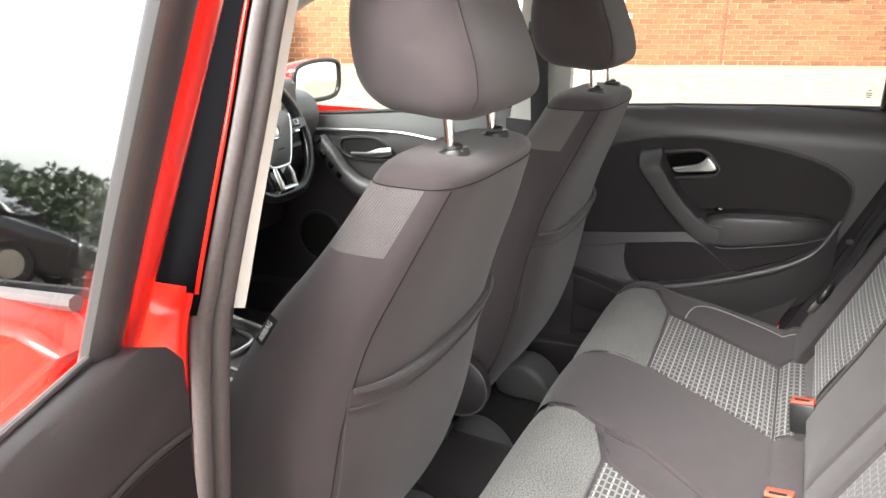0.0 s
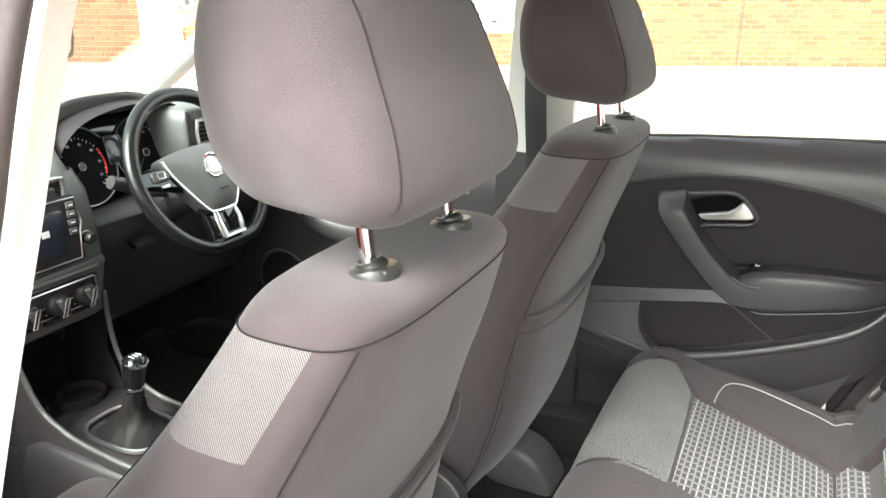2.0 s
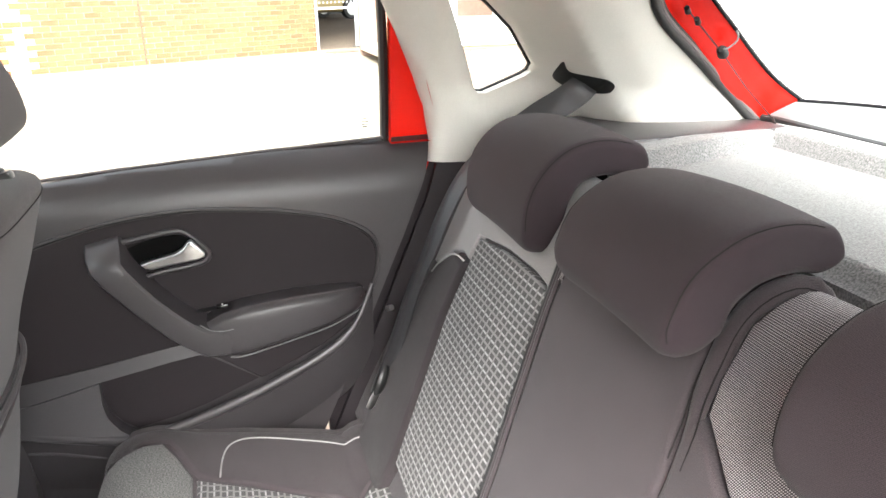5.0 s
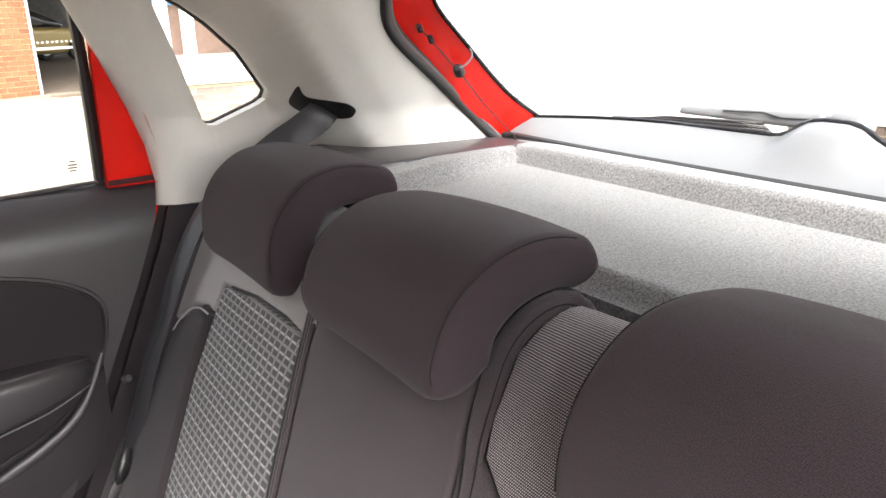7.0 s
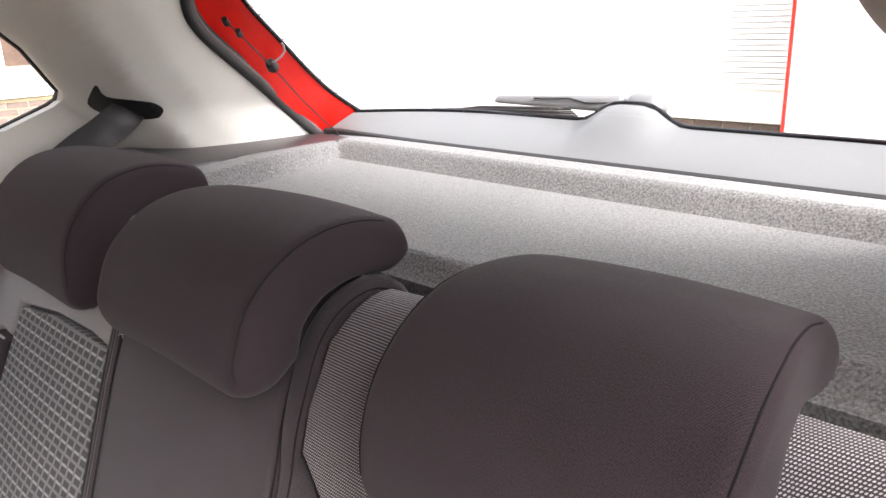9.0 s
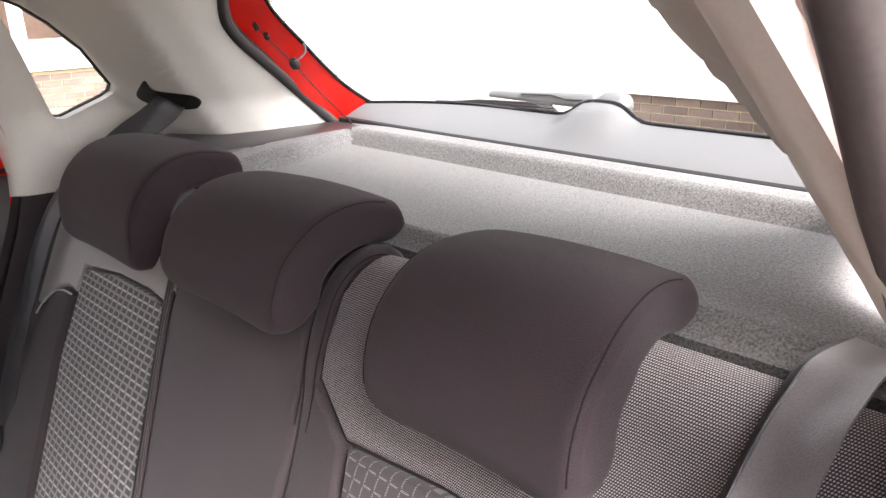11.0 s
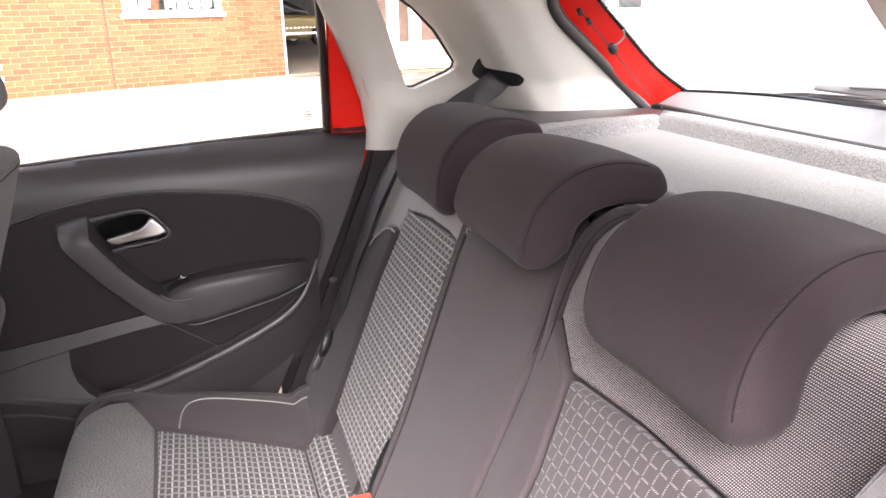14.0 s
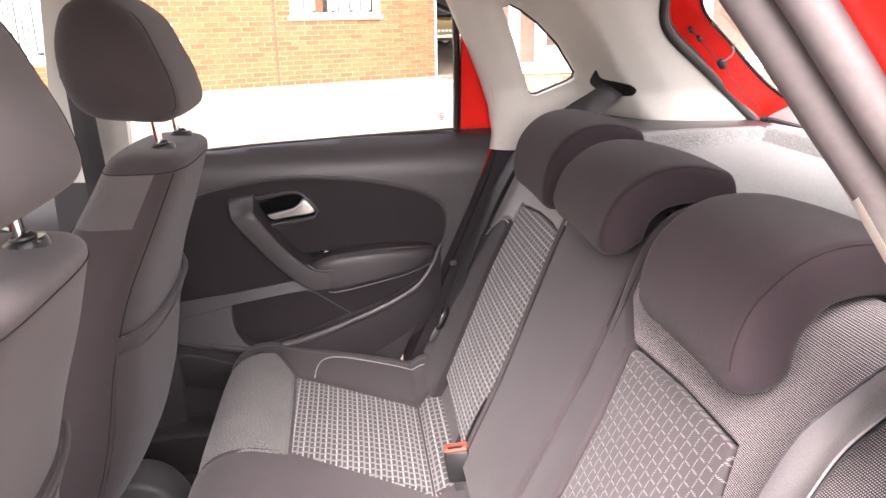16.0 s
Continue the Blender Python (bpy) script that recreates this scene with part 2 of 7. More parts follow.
# ---- mesh helpers ----
def link_mesh(name, bm, mat, parent=None, label="", smooth=True, angle=40):
    me = bpy.data.meshes.new(name)
    bmesh.ops.recalc_face_normals(bm, faces=bm.faces[:])
    if not bm.loops.layers.uv and ("cloth" in mat.name or "wool" in mat.name):
        uv = bm.loops.layers.uv.new("UVMap")
        for f in bm.faces:
            k = max(range(3), key=lambda q: abs(f.normal[q]))
            for l in f.loops:
                co = l.vert.co
                l[uv].uv = ((co.y, co.z), (co.x, co.z), (co.y, co.x))[k]
    bm.to_mesh(me)
    bm.free()
    me.materials.append(mat)
    if smooth:
        me.polygons.foreach_set("use_smooth", [True] * len(me.polygons))
        me.set_sharp_from_angle(angle=radians(angle))
    ob = new(name, me)
    if parent is not None:
        ob.parent = parent
    if label:
        tagged(ob, label)
    return ob


def part(name, bm, mat, parent, label="", angle=40):
    return link_mesh(name, bm, mat, parent, label, True, angle)


def thing(name, label, category, group="", kind="", at=(0, 0, 0)):
    ob = new(name)
    ob.location = at
    ob.empty_display_size = 0.05
    return tagged(ob, label, category, group, kind)


def spline(points, per=8, closed=False):
    """Catmull-Rom points through the given ones."""
    p = [Vector(q) for q in points]
    n, out = len(p), []
    for i in range(n if closed else n - 1):
        a, b, c, d = (p[(i + k) % n] if closed else p[min(max(i + k, 0), n - 1)] for k in (-1, 0, 1, 2))
        for k in range(per):
            t = k / per
            out.append(0.5 * (2 * b + (c - a) * t + (2 * a - 5 * b + 4 * c - d) * t * t + (3 * b - a - 3 * c + d) * t ** 3))
    if not closed:
        out.append(p[-1].copy())
    return out


def skin(bm, rings, closed=True, caps=True):
    """Skins rings of equal length."""
    vs = [[bm.verts.new(p) for p in ring] for ring in rings]
    n = len(vs[0])
    for a, b in zip(vs, vs[1:]):
        for k in range(n if closed else n - 1):
            bm.faces.new((a[k], a[(k + 1) % n], b[(k + 1) % n], b[k]))
    if caps and closed:
        bm.faces.new(vs[0][::-1])
        bm.faces.new(vs[-1])
    return bm


def tube(points, radius, sides=8, bm=None, flat=1.0, up=None, closed=False):
    """A tube along points; flat < 1 squashes it across the up direction."""
    bm = bm or bmesh.new()
    pts = [Vector(p) for p in points]
    rings, side = [], None
    for i, p in enumerate(pts):
        if closed:
            d = (pts[(i + 1) % len(pts)] - pts[i - 1]).normalized()
        else:
            d = (pts[min(i + 1, len(pts) - 1)] - pts[max(i - 1, 0)]).normalized()
        ref = Vector(up) if up is not None else (side if side is not None else (Vector((0, 0, 1)) if abs(d.z) < 0.9 else Vector((1, 0, 0))))
        a = (ref - d * ref.dot(d)).normalized()
        b = d.cross(a)
        side = a
        r = radius[i] if isinstance(radius, (list, tuple)) else radius
        rings.append([p + a * (r * flat * math.cos(2 * math.pi * k / sides)) + b * (r * math.sin(2 * math.pi * k / sides)) for k in range(sides)])
    if closed:
        rings.append(rings[0])
        skin(bm, rings, True, False)
        bmesh.ops.remove_doubles(bm, verts=bm.verts[:], dist=1e-6)
        return bm
    return skin(bm, rings)


def box(size, at=(0, 0, 0), turn=(0, 0, 0), bevel=0.0, bm=None, segs=2):
    b2 = bmesh.new()
    bmesh.ops.create_cube(b2, size=1)
    bmesh.ops.scale(b2, vec=size, verts=b2.verts[:])
    if bevel:
        bmesh.ops.bevel(b2, geom=b2.edges[:], offset=bevel, segments=segs, profile=0.5, affect="EDGES")
    bmesh.ops.transform(b2, matrix=pose(*at, *turn), verts=b2.verts[:])
    return join(bm, b2)


def join(bm, other):
    if bm is None:
        return other
    me = bpy.data.meshes.new("scratch")
    other.to_mesh(me)
    other.free()
    bm.from_mesh(me)
    bpy.data.meshes.remove(me)
    return bm


def pad(profile, y0, y1, radius, per=6, taper=None, steps=8, bm=None, crown=0.0, dome=0.0):
    """A cushion: a closed profile in x, z swept along y, its ends rounded by radius. taper(f) gives (scale, dx, dz) along the width."""
    ring = [Vector((p.x, p.y)) for p in spline([(x, z, 0) for x, z in profile], per, True)]
    c = sum(ring, Vector((0, 0))) / len(ring)
    rows = [(radius * (1 - math.cos(math.pi / 2 * k / steps)), radius * (1 - math.sin(math.pi / 2 * k / steps))) for k in range(steps + 1)]
    mids = [(y0 + radius + (y1 - y0 - 2 * radius) * k / 8, 0.0) for k in range(1, 8)]
    rows = [(y0 + y, r) for y, r in rows] + mids + [(y1 - y, r) for y, r in reversed(rows)]
    rings = []
    for y, r in rows:
        f = (y - y0) / (y1 - y0)
        s, dx, dz = taper(f) if taper else (1, 0, 0)
        bulge = 1 + crown * (1 - (2 * f - 1) ** 2)
        loop = []
        for p in ring:
            d = p - c
            k = max(0.25, 1 - r / max(d.length, 1e-6)) * s * bulge
            loop.append(Vector((c[0] + d[0] * k + dx, y, c[1] + d[1] * k + dz)))
        rings.append(loop)
    bm = bm or bmesh.new()
    skin(bm, rings, True, False)
    bm.verts.ensure_lookup_table()
    n = len(ring)
    base = len(bm.verts) - n * len(rings)
    made = list(bm.verts)
    for first, y in ((base, y0 - dome), (base + n * (len(rings) - 1), y1 + dome)):
        loop = [made[first + k] for k in range(n)]
        mid = sum((v.co for v in loop), Vector()) / n
        inner = []
        for v in loop:
            q = mid.lerp(v.co, 0.55)
            inner.append(bm.verts.new((q.x, y + (v.co.y - y) * 0.35, q.z)))
        top = bm.verts.new((mid.x, y, mid.z))
        for k in range(n):
            bm.faces.new((loop[k], loop[(k + 1) % n], inner[(k + 1) % n], inner[k]))
            bm.faces.new((inner[k], inner[(k + 1) % n], top))
    return bm


def saddle_ring(pts, y, y0, y1, radius):
    """The two sides of a bent pad's centre line at y: its front and its back."""
    near = min(y - y0, y1 - y)
    r = radius * (1 - math.sqrt(max(0.0, 1 - (1 - min(near / radius, 1)) ** 2)))
    cut = 0.034 - math.sqrt(max(0.0, 0.034 ** 2 - max(0.0, 0.034 - near) ** 2))
    f = 2 * (y - y0) / (y1 - y0) - 1
    n, left, right = len(pts), [], []
    arc = [0.0]
    for a, b in zip(pts, pts[1:]):
        arc.append(arc[-1] + math.hypot(b.x - a.x, b.y - a.y))
    for i, p in enumerate(pts):
        a, b = pts[max(i - 1, 0)], pts[min(i + 1, n - 1)]
        d = Vector((b.x - a.x, b.y - a.y)).normalized()
        if arc[i] < 0.10:
            p = p + Vector((0.02, 1.0, 0)) * (0.8 * cut * (1 - arc[i] / 0.10))
        end = min(arc[i], arc[-1] - arc[i])
        t0 = p.z - r
        t = max(0.0015, t0 * math.sqrt(max(0.0, 1 - (1 - min(end / (0.85 * p.z), 1)) ** 2)))
        drop = -0.005 * f * f
        yy = y - 0.013 * f * smoothstep(0.10, 0.22, arc[i])
        left.append(Vector((p.x - d[1] * t, yy, p.y + d[0] * t + drop)))
        right.append(Vector((p.x + d[1] * t, yy, p.y - d[0] * t + drop)))
    return left, right


def saddle(line, y0, y1, radius, per=9, steps=6):
    """A bent pad: a centre line of (x, z, half thickness) swept along y, with rounded edges all round."""
    pts = spline(line, per)
    ends = [radius * (1 - math.cos(math.pi / 2 * k / steps)) for k in range(steps + 1)]
    ys = [y0 + e for e in ends] + [y0 + radius + (y1 - y0 - 2 * radius) * k / 20 for k in range(1, 20)] + [y1 - e for e in reversed(ends)]
    rings = []
    for y in ys:
        left, right = saddle_ring(pts, y, y0, y1, radius)
        rings.append(left + right[::-1])
    bm = bmesh.new()
    skin(bm, rings, True, False)
    bm.verts.ensure_lookup_table()
    n = len(pts)
    for first in (0, 2 * n * (len(rings) - 1)):
        for i in range(n - 1):
            bm.faces.new((bm.verts[first + i], bm.verts[first + i + 1], bm.verts[first + 2 * n - 2 - i], bm.verts[first + 2 * n - 1 - i]))
    return bm


def seg_dist(P, poly):
    """Distance of points (n, 2) to a closed outline (m, 2)."""
    best = np.full(len(P), 1e9)
    for a, b in zip(poly, np.roll(poly, -1, 0)):
        ab = b - a
        t = np.clip(((P - a) @ ab) / max(ab @ ab, 1e-12), 0, 1)
        best = np.minimum(best, np.linalg.norm(P - a - t[:, None] * ab, axis=1))
    return best


def sheet(outline, surface, cell=0.03, puff=0.0, soft=0.02, holes=(), thick=0.0, smooth_outline=0):
    """A panel cut to an outline in u, v and laid on surface(u, v, h) -> point, h being the height above it. puff: padding, that sinks to the
    seam within soft metres of the outline. Leaves the metre coordinates as its UV map."""
    bm = bmesh.new()
    loops = []
    for pts in (outline, *holes):
        if smooth_outline and pts is outline:
            pts = [(p.x, p.y) for p in spline([(*q, 0) for q in pts], smooth_outline, True)]
        vs = [bm.verts.new((*p, 0)) for p in pts]
        es = [bm.edges.new((a, b)) for a, b in zip(vs, vs[1:] + vs[:1])]
        loops.append((np.array(pts, float), es))
    bmesh.ops.triangle_fill(bm, use_beauty=True, use_dissolve=False, edges=[e for _, es in loops for e in es])
    lo, hi = loops[0][0].min(0), loops[0][0].max(0)
    for axis in (0, 1):
        n = int((hi[axis] - lo[axis]) / cell)
        for k in range(1, n + 1):
            co = [0, 0, 0]
            no = [0, 0, 0]
            co[axis], no[axis] = lo[axis] + (hi[axis] - lo[axis]) * k / (n + 1), 1
            bmesh.ops.bisect_plane(bm, geom=bm.verts[:] + bm.edges[:] + bm.faces[:], dist=1e-5, plane_co=co, plane_no=no)
    bm.verts.ensure_lookup_table()
    P = np.array([v.co[:2] for v in bm.verts])
    d = seg_dist(P, loops[0][0])
    for poly, _ in loops[1:]:
        d = np.minimum(d, seg_dist(P, poly))
    h = puff * (1 - np.exp(-d / soft)) if puff else np.zeros(len(P))
    uv = bm.loops.layers.uv.new("UVMap")
    for f in bm.faces:
        for l in f.loops:
            l[uv].uv = l.vert.co[:2]
    flat = [tuple(p) for p in P]
    for v, p, k in zip(bm.verts, flat, h):
        v.co = surface(p[0], p[1], k)
    if thick:
        edge = [e for e in bm.edges if e.is_boundary]
        spot = {v: p for v, p in zip(bm.verts, flat)}
        res = bmesh.ops.extrude_edge_only(bm, edges=edge)
        old = {}
        for e in edge:
            for v in e.verts:
                old[tuple(round(c, 6) for c in v.co)] = spot[v]
        for g in res["geom"]:
            if isinstance(g, bmesh.types.BMVert):
                q = old[tuple(round(c, 6) for c in g.co)]
                g.co = surface(q[0], q[1], -thick)
    return bm


def inset(pts, d):
    """A closed outline moved inwards by d."""
    p = np.array(pts, float)
    a, b = p - np.roll(p, 1, 0), np.roll(p, -1, 0) - p
    turn = 1 if np.sum(p[:, 0] * np.roll(p[:, 1], -1) - np.roll(p[:, 0], -1) * p[:, 1]) > 0 else -1
    na, nb = (np.stack([-q[:, 1], q[:, 0]], 1) / np.maximum(np.linalg.norm(q, axis=1), 1e-9)[:, None] for q in (a, b))
    n = na + nb
    n /= np.maximum((n * n).sum(1) / 2, 0.55)[:, None]
    return [tuple(q) for q in p + n * (turn * d)]


def plate(outline, surface, rise, lip=0.004, depth=0.008, cell=0.02, per=0, crown=0.0, steps=4):
    """A panel that stands rise above surface(u, v, h), with an edge rounded over lip metres and a skirt of the given depth. crown pads its middle."""
    pts = [(p.x, p.y) for p in spline([(*q, 0) for q in outline], per, True)] if per else list(outline)
    loops = [(pts, -depth)] + [(inset(pts, lip * (1 - math.cos(math.pi / 2 * k / steps))), rise * math.sin(math.pi / 2 * k / steps)) for k in range(steps + 1)]
    bm = sheet(loops[-1][0], lambda u, v, h: surface(u, v, rise + h), cell, crown, 0.05)
    uv = bm.loops.layers.uv.verify()
    rows = [[bm.verts.new(surface(a, b, h)) for a, b in loop] for loop, h in loops]
    n = len(pts)
    for r, (low, high) in enumerate(zip(rows, rows[1:])):
        for k in range(n):
            quad = ((r, k), (r, (k + 1) % n), (r + 1, (k + 1) % n), (r + 1, k))
            f = bm.faces.new([rows[i][j] for i, j in quad])
            for l, (i, j) in zip(f.loops, quad):
                l[uv].uv = loops[i][0][j]
    return bm


def lerp(table, x):
    xs, ys = zip(*table)
    return float(np.interp(x, xs, ys))


def smoothstep(a, b, x):
    t = min(max((x - a) / (b - a), 0), 1)
    return t * t * (3 - 2 * t)


# ---- rear bench ----
class Profile:
    """A curve in x, z, by its length w, with normals; lays panels across y."""

    def __init__(self, points, per=10):
        p = np.array([(q.x, q.y) for q in spline([(*q, 0) for q in points], per)])
        self.p, self.s = p, np.r_[0, np.cumsum(np.linalg.norm(np.diff(p, axis=0), axis=1))]
        t = np.gradient(p, axis=0)
        t /= np.linalg.norm(t, axis=1)[:, None]
        self.n = np.stack([-t[:, 1], t[:, 0]], 1)

    def at(self, w, h):
        x, z = (np.interp(w, self.s, self.p[:, k]) + h * np.interp(w, self.s, self.n[:, k]) for k in (0, 1))
        if w > self.s[-1]:
            x += w - self.s[-1]
        return x, z

    def wz(self, z):
        k = int(np.argmax(self.p[:, 1]))
        return float(np.interp(z, self.p[: k + 1, 1], self.s[: k + 1]))

    def wx(self, x):
        k = int(np.argmin(self.p[:, 0]))
        return float(np.interp(x, self.p[k:, 0], self.s[k:]))

    def surface(self):
        def laid(u, v, h):
            x, z = self.at(v, h)
            return (x, u, z)
        return laid


BACK = Profile([(0.475, 0.40), (0.515, 0.484), (0.595, 0.64), (0.672, 0.79), (0.708, 0.86), (0.742, 0.92), (0.768, 0.948), (0.795, 0.957), (0.812, 0.945), (0.815, 0.90)])
CUSH = Profile([(0.09, 0.25), (0.04, 0.32), (0.018, 0.39), (0.028, 0.436), (0.06, 0.461), (0.11, 0.466), (0.17, 0.448), (0.21, 0.440), (0.30, 0.422), (0.40, 0.400), (0.440, 0.390), (0.460, 0.402), (0.485, 0.408), (0.508, 0.402), (0.53, 0.380)])


def back_panel(name, outline, mat, parent, label="", puff=0.010, lip=0.007, crown=0.004):
    pts = [(y, BACK.wz(z) if z < 0.96 else BACK.wz(0.96) + (z - 0.96)) for y, z in outline]
    return part(name, plate(pts, BACK.surface(), puff, lip, 0.008, 0.016, crown=crown), mat, parent, label, 60)


def cushion_panel(name, outline, mat, parent, label="", puff=0.010, lip=0.007, crown=0.004, surface=None):
    pts = [(y, CUSH.wx(x) if x > 0.03 else CUSH.wx(0.03) - (0.03 - x)) for x, y in outline]
    return part(name, plate(pts, surface or CUSH.surface(), puff, lip, 0.008, 0.016, crown=crown), mat, parent, label, 60)


def slab(profile, y0, y1, depth, h0=-0.006):
    """The foam under the panels."""
    rings = []
    ws = np.linspace(0, profile.s[-1], 40)
    for y in np.linspace(y0, y1, 12):
        ring = [Vector((lambda q: (q[0], y, q[1]))(profile.at(w, h0))) for w in ws]
        ring += [Vector((lambda q: (q[0], y, q[1]))(profile.at(w, h0 - depth))) for w in ws[::-1]]
        rings.append(ring)
    return skin(bmesh.new(), rings)


def seam_on(profile, points, radius, parent, mat=None, name="seam", h=0.004, label="", per=8):
    pts = spline([(*p, 0) for p in points], per)
    line = [profile.surface()(p.x, p.y, h) for p in pts]
    return part(name, tube(line, radius, 6), mat or PIPING, parent, label)


SPLIT = [(0.165, 0.44), (0.185, 0.60), (0.225, 0.72), (0.265, 0.85), (0.285, 0.94), (0.285, 1.03)]
bench = thing("rear_bench", "dark cloth split rear bench with check, tweed and wool panels", "car seat")
bench_back_far = part("backrest", slab(BACK, 0.275, 0.775, 0.05), BENCH, bench, "dark cloth backrest with a check centre panel and grey top")
back_panel("check_panel", [(0.465, 0.47), (0.178, 0.46), (0.192, 0.60), (0.214, 0.70), (0.236, 0.775), (0.254, 0.828), (0.290, 0.836), (0.335, 0.840), (0.44, 0.838), (0.552, 0.826), (0.54, 0.70)], CHECK, bench_back_far, "dark cloth panel with a woven white check", 0.008, 0.004)
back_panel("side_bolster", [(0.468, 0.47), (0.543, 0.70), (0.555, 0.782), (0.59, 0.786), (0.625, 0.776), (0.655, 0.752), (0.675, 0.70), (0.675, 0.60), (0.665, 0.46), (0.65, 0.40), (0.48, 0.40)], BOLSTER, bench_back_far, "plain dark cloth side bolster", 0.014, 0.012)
back_panel("top_panel", [(0.556, 0.830), (0.558, 0.788), (0.59, 0.791), (0.628, 0.781), (0.662, 0.756), (0.69, 0.74), (0.70, 0.83), (0.705, 0.92), (0.68, 1.0), (0.60, 1.05), (0.30, 1.05), (0.29, 0.93), (0.276, 0.87), (0.262, 0.834), (0.290, 0.841), (0.335, 0.845), (0.44, 0.843)], GREYCLOTH, bench_back_far, "plain mid-grey cloth round the headrest", 0.009, 0.004)
seam_on(BACK, [(0.553, BACK.wz(0.784)), (0.59, BACK.wz(0.782)), (0.622, BACK.wz(0.771)), (0.650, BACK.wz(0.748)), (0.662, BACK.wz(0.728))], 0.0017, bench_back_far, name="piping", h=0.0155, label="pale piping")
bench_back_near = part("backrest", slab(BACK, -0.64, 0.255, 0.05), BENCH, bench, "dark cloth double backrest with tweed and check panels")
back_panel("centre_panel", [(-0.085, 0.45), (0.155, 0.45), (0.175, 0.60), (0.21, 0.71), (0.25, 0.83), (0.268, 0.93), (0.265, 1.05), (-0.055, 1.05), (-0.046, 0.96), (-0.036, 0.93), (-0.043, 0.88), (-0.052, 0.85), (-0.072, 0.78), (-0.083, 0.65)], BENCH, bench_back_near, "plain dark cloth centre panel", 0.014, 0.010)
back_panel("inner_bolster", [(-0.088, 0.45), (-0.086, 0.65), (-0.075, 0.78), (-0.057, 0.845), (-0.074, 0.846), (-0.14, 0.806), (-0.165, 0.72), (-0.185, 0.45)], BENCH, bench_back_near, "", 0.012)
back_panel("check_panel", [(-0.188, 0.45), (-0.168, 0.72), (-0.147, 0.806), (-0.27, 0.815), (-0.40, 0.815), (-0.445, 0.72), (-0.43, 0.45)], CHECK_DIM, bench_back_near, "dark cloth panel with a faint woven check")
back_panel("tweed_panel", [(-0.142, 0.811), (-0.077, 0.850), (-0.068, 0.88), (-0.064, 0.93), (-0.072, 0.96), (-0.088, 1.05), (-0.62, 1.05), (-0.63, 0.95), (-0.60, 0.80), (-0.45, 0.715), (-0.405, 0.82), (-0.27, 0.82)], TWEED, bench_back_near, "grey tweed cloth round the headrest")
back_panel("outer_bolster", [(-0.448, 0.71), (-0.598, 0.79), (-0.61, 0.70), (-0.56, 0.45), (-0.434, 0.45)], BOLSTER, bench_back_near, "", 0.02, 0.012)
# edge of the double backrest where the two backs part: a grey welt, a dark tube for the gap's shade and a small tweed
# corner
for off, h, r, mat, lab in ((0.005, 0.010, 0.005, RUBBER, "dark tube for the shade between the backrests"), (-0.005, 0.0130, 0.0040, BENCH, "dark cloth welt"), (-0.0092, 0.0150, 0.0011, GREYWELT, "pale stitching"), (-0.0135, 0.0140, 0.0040, BENCH, ""), (-0.0185, 0.0150, 0.0010, SEAM, "")):
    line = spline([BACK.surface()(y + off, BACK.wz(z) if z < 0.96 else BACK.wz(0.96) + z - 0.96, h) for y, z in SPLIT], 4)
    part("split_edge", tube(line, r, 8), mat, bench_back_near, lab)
line = [BACK.surface()(p.x, p.y, 0.007) for p in spline([(y, BACK.wz(z) if z < 0.96 else BACK.wz(0.96) + z - 0.96, 0) for y, z in ((-0.087, 0.47), (-0.086, 0.60), (-0.083, 0.74), (-0.072, 0.82), (-0.060, 0.86), (-0.055, 0.89), (-0.050, 0.93), (-0.060, 0.965), (-0.074, 1.0), (-0.085, 1.03))], 6)]
part("edge_roll", tube(line, [0.004 + 0.0095 * smoothstep(0.15, 0.6, k / len(line)) for k in range(len(line))], 12, flat=0.75, up=(-0.87, 0, 0.5)), BENCH, bench_back_near, "rolled dark cloth edge with a stitched seam", 70)
for off in (-0.0105, 0.0105):
    part("seam", tube([(x - 0.0045, y + off, z + 0.003) for x, y, z in line[16:]], 0.0009, 5), SEAM, bench_back_near)
back_panel("tweed_corner", [(0.262, 0.885), (0.255, 0.850), (0.215, 0.895), (0.225, 0.93), (0.262, 0.93)], TWEED, bench_back_near, "", 0.017, 0.003, 0)

bench_cushion = part("seat_cushion", slab(CUSH, -0.56, 0.72, 0.10, 0.004), BENCH, bench, "dark cloth cushion with pale wool front panels")


def bolster_surface(crest, outer):
    """The cushion's surface, falling away past the crest towards the door."""
    def laid(u, v, h):
        x, z = CUSH.at(v, h)
        past = max(0.0, (u - crest) / (outer - crest))
        return (x, u, z - 0.045 * past ** 2)
    return laid


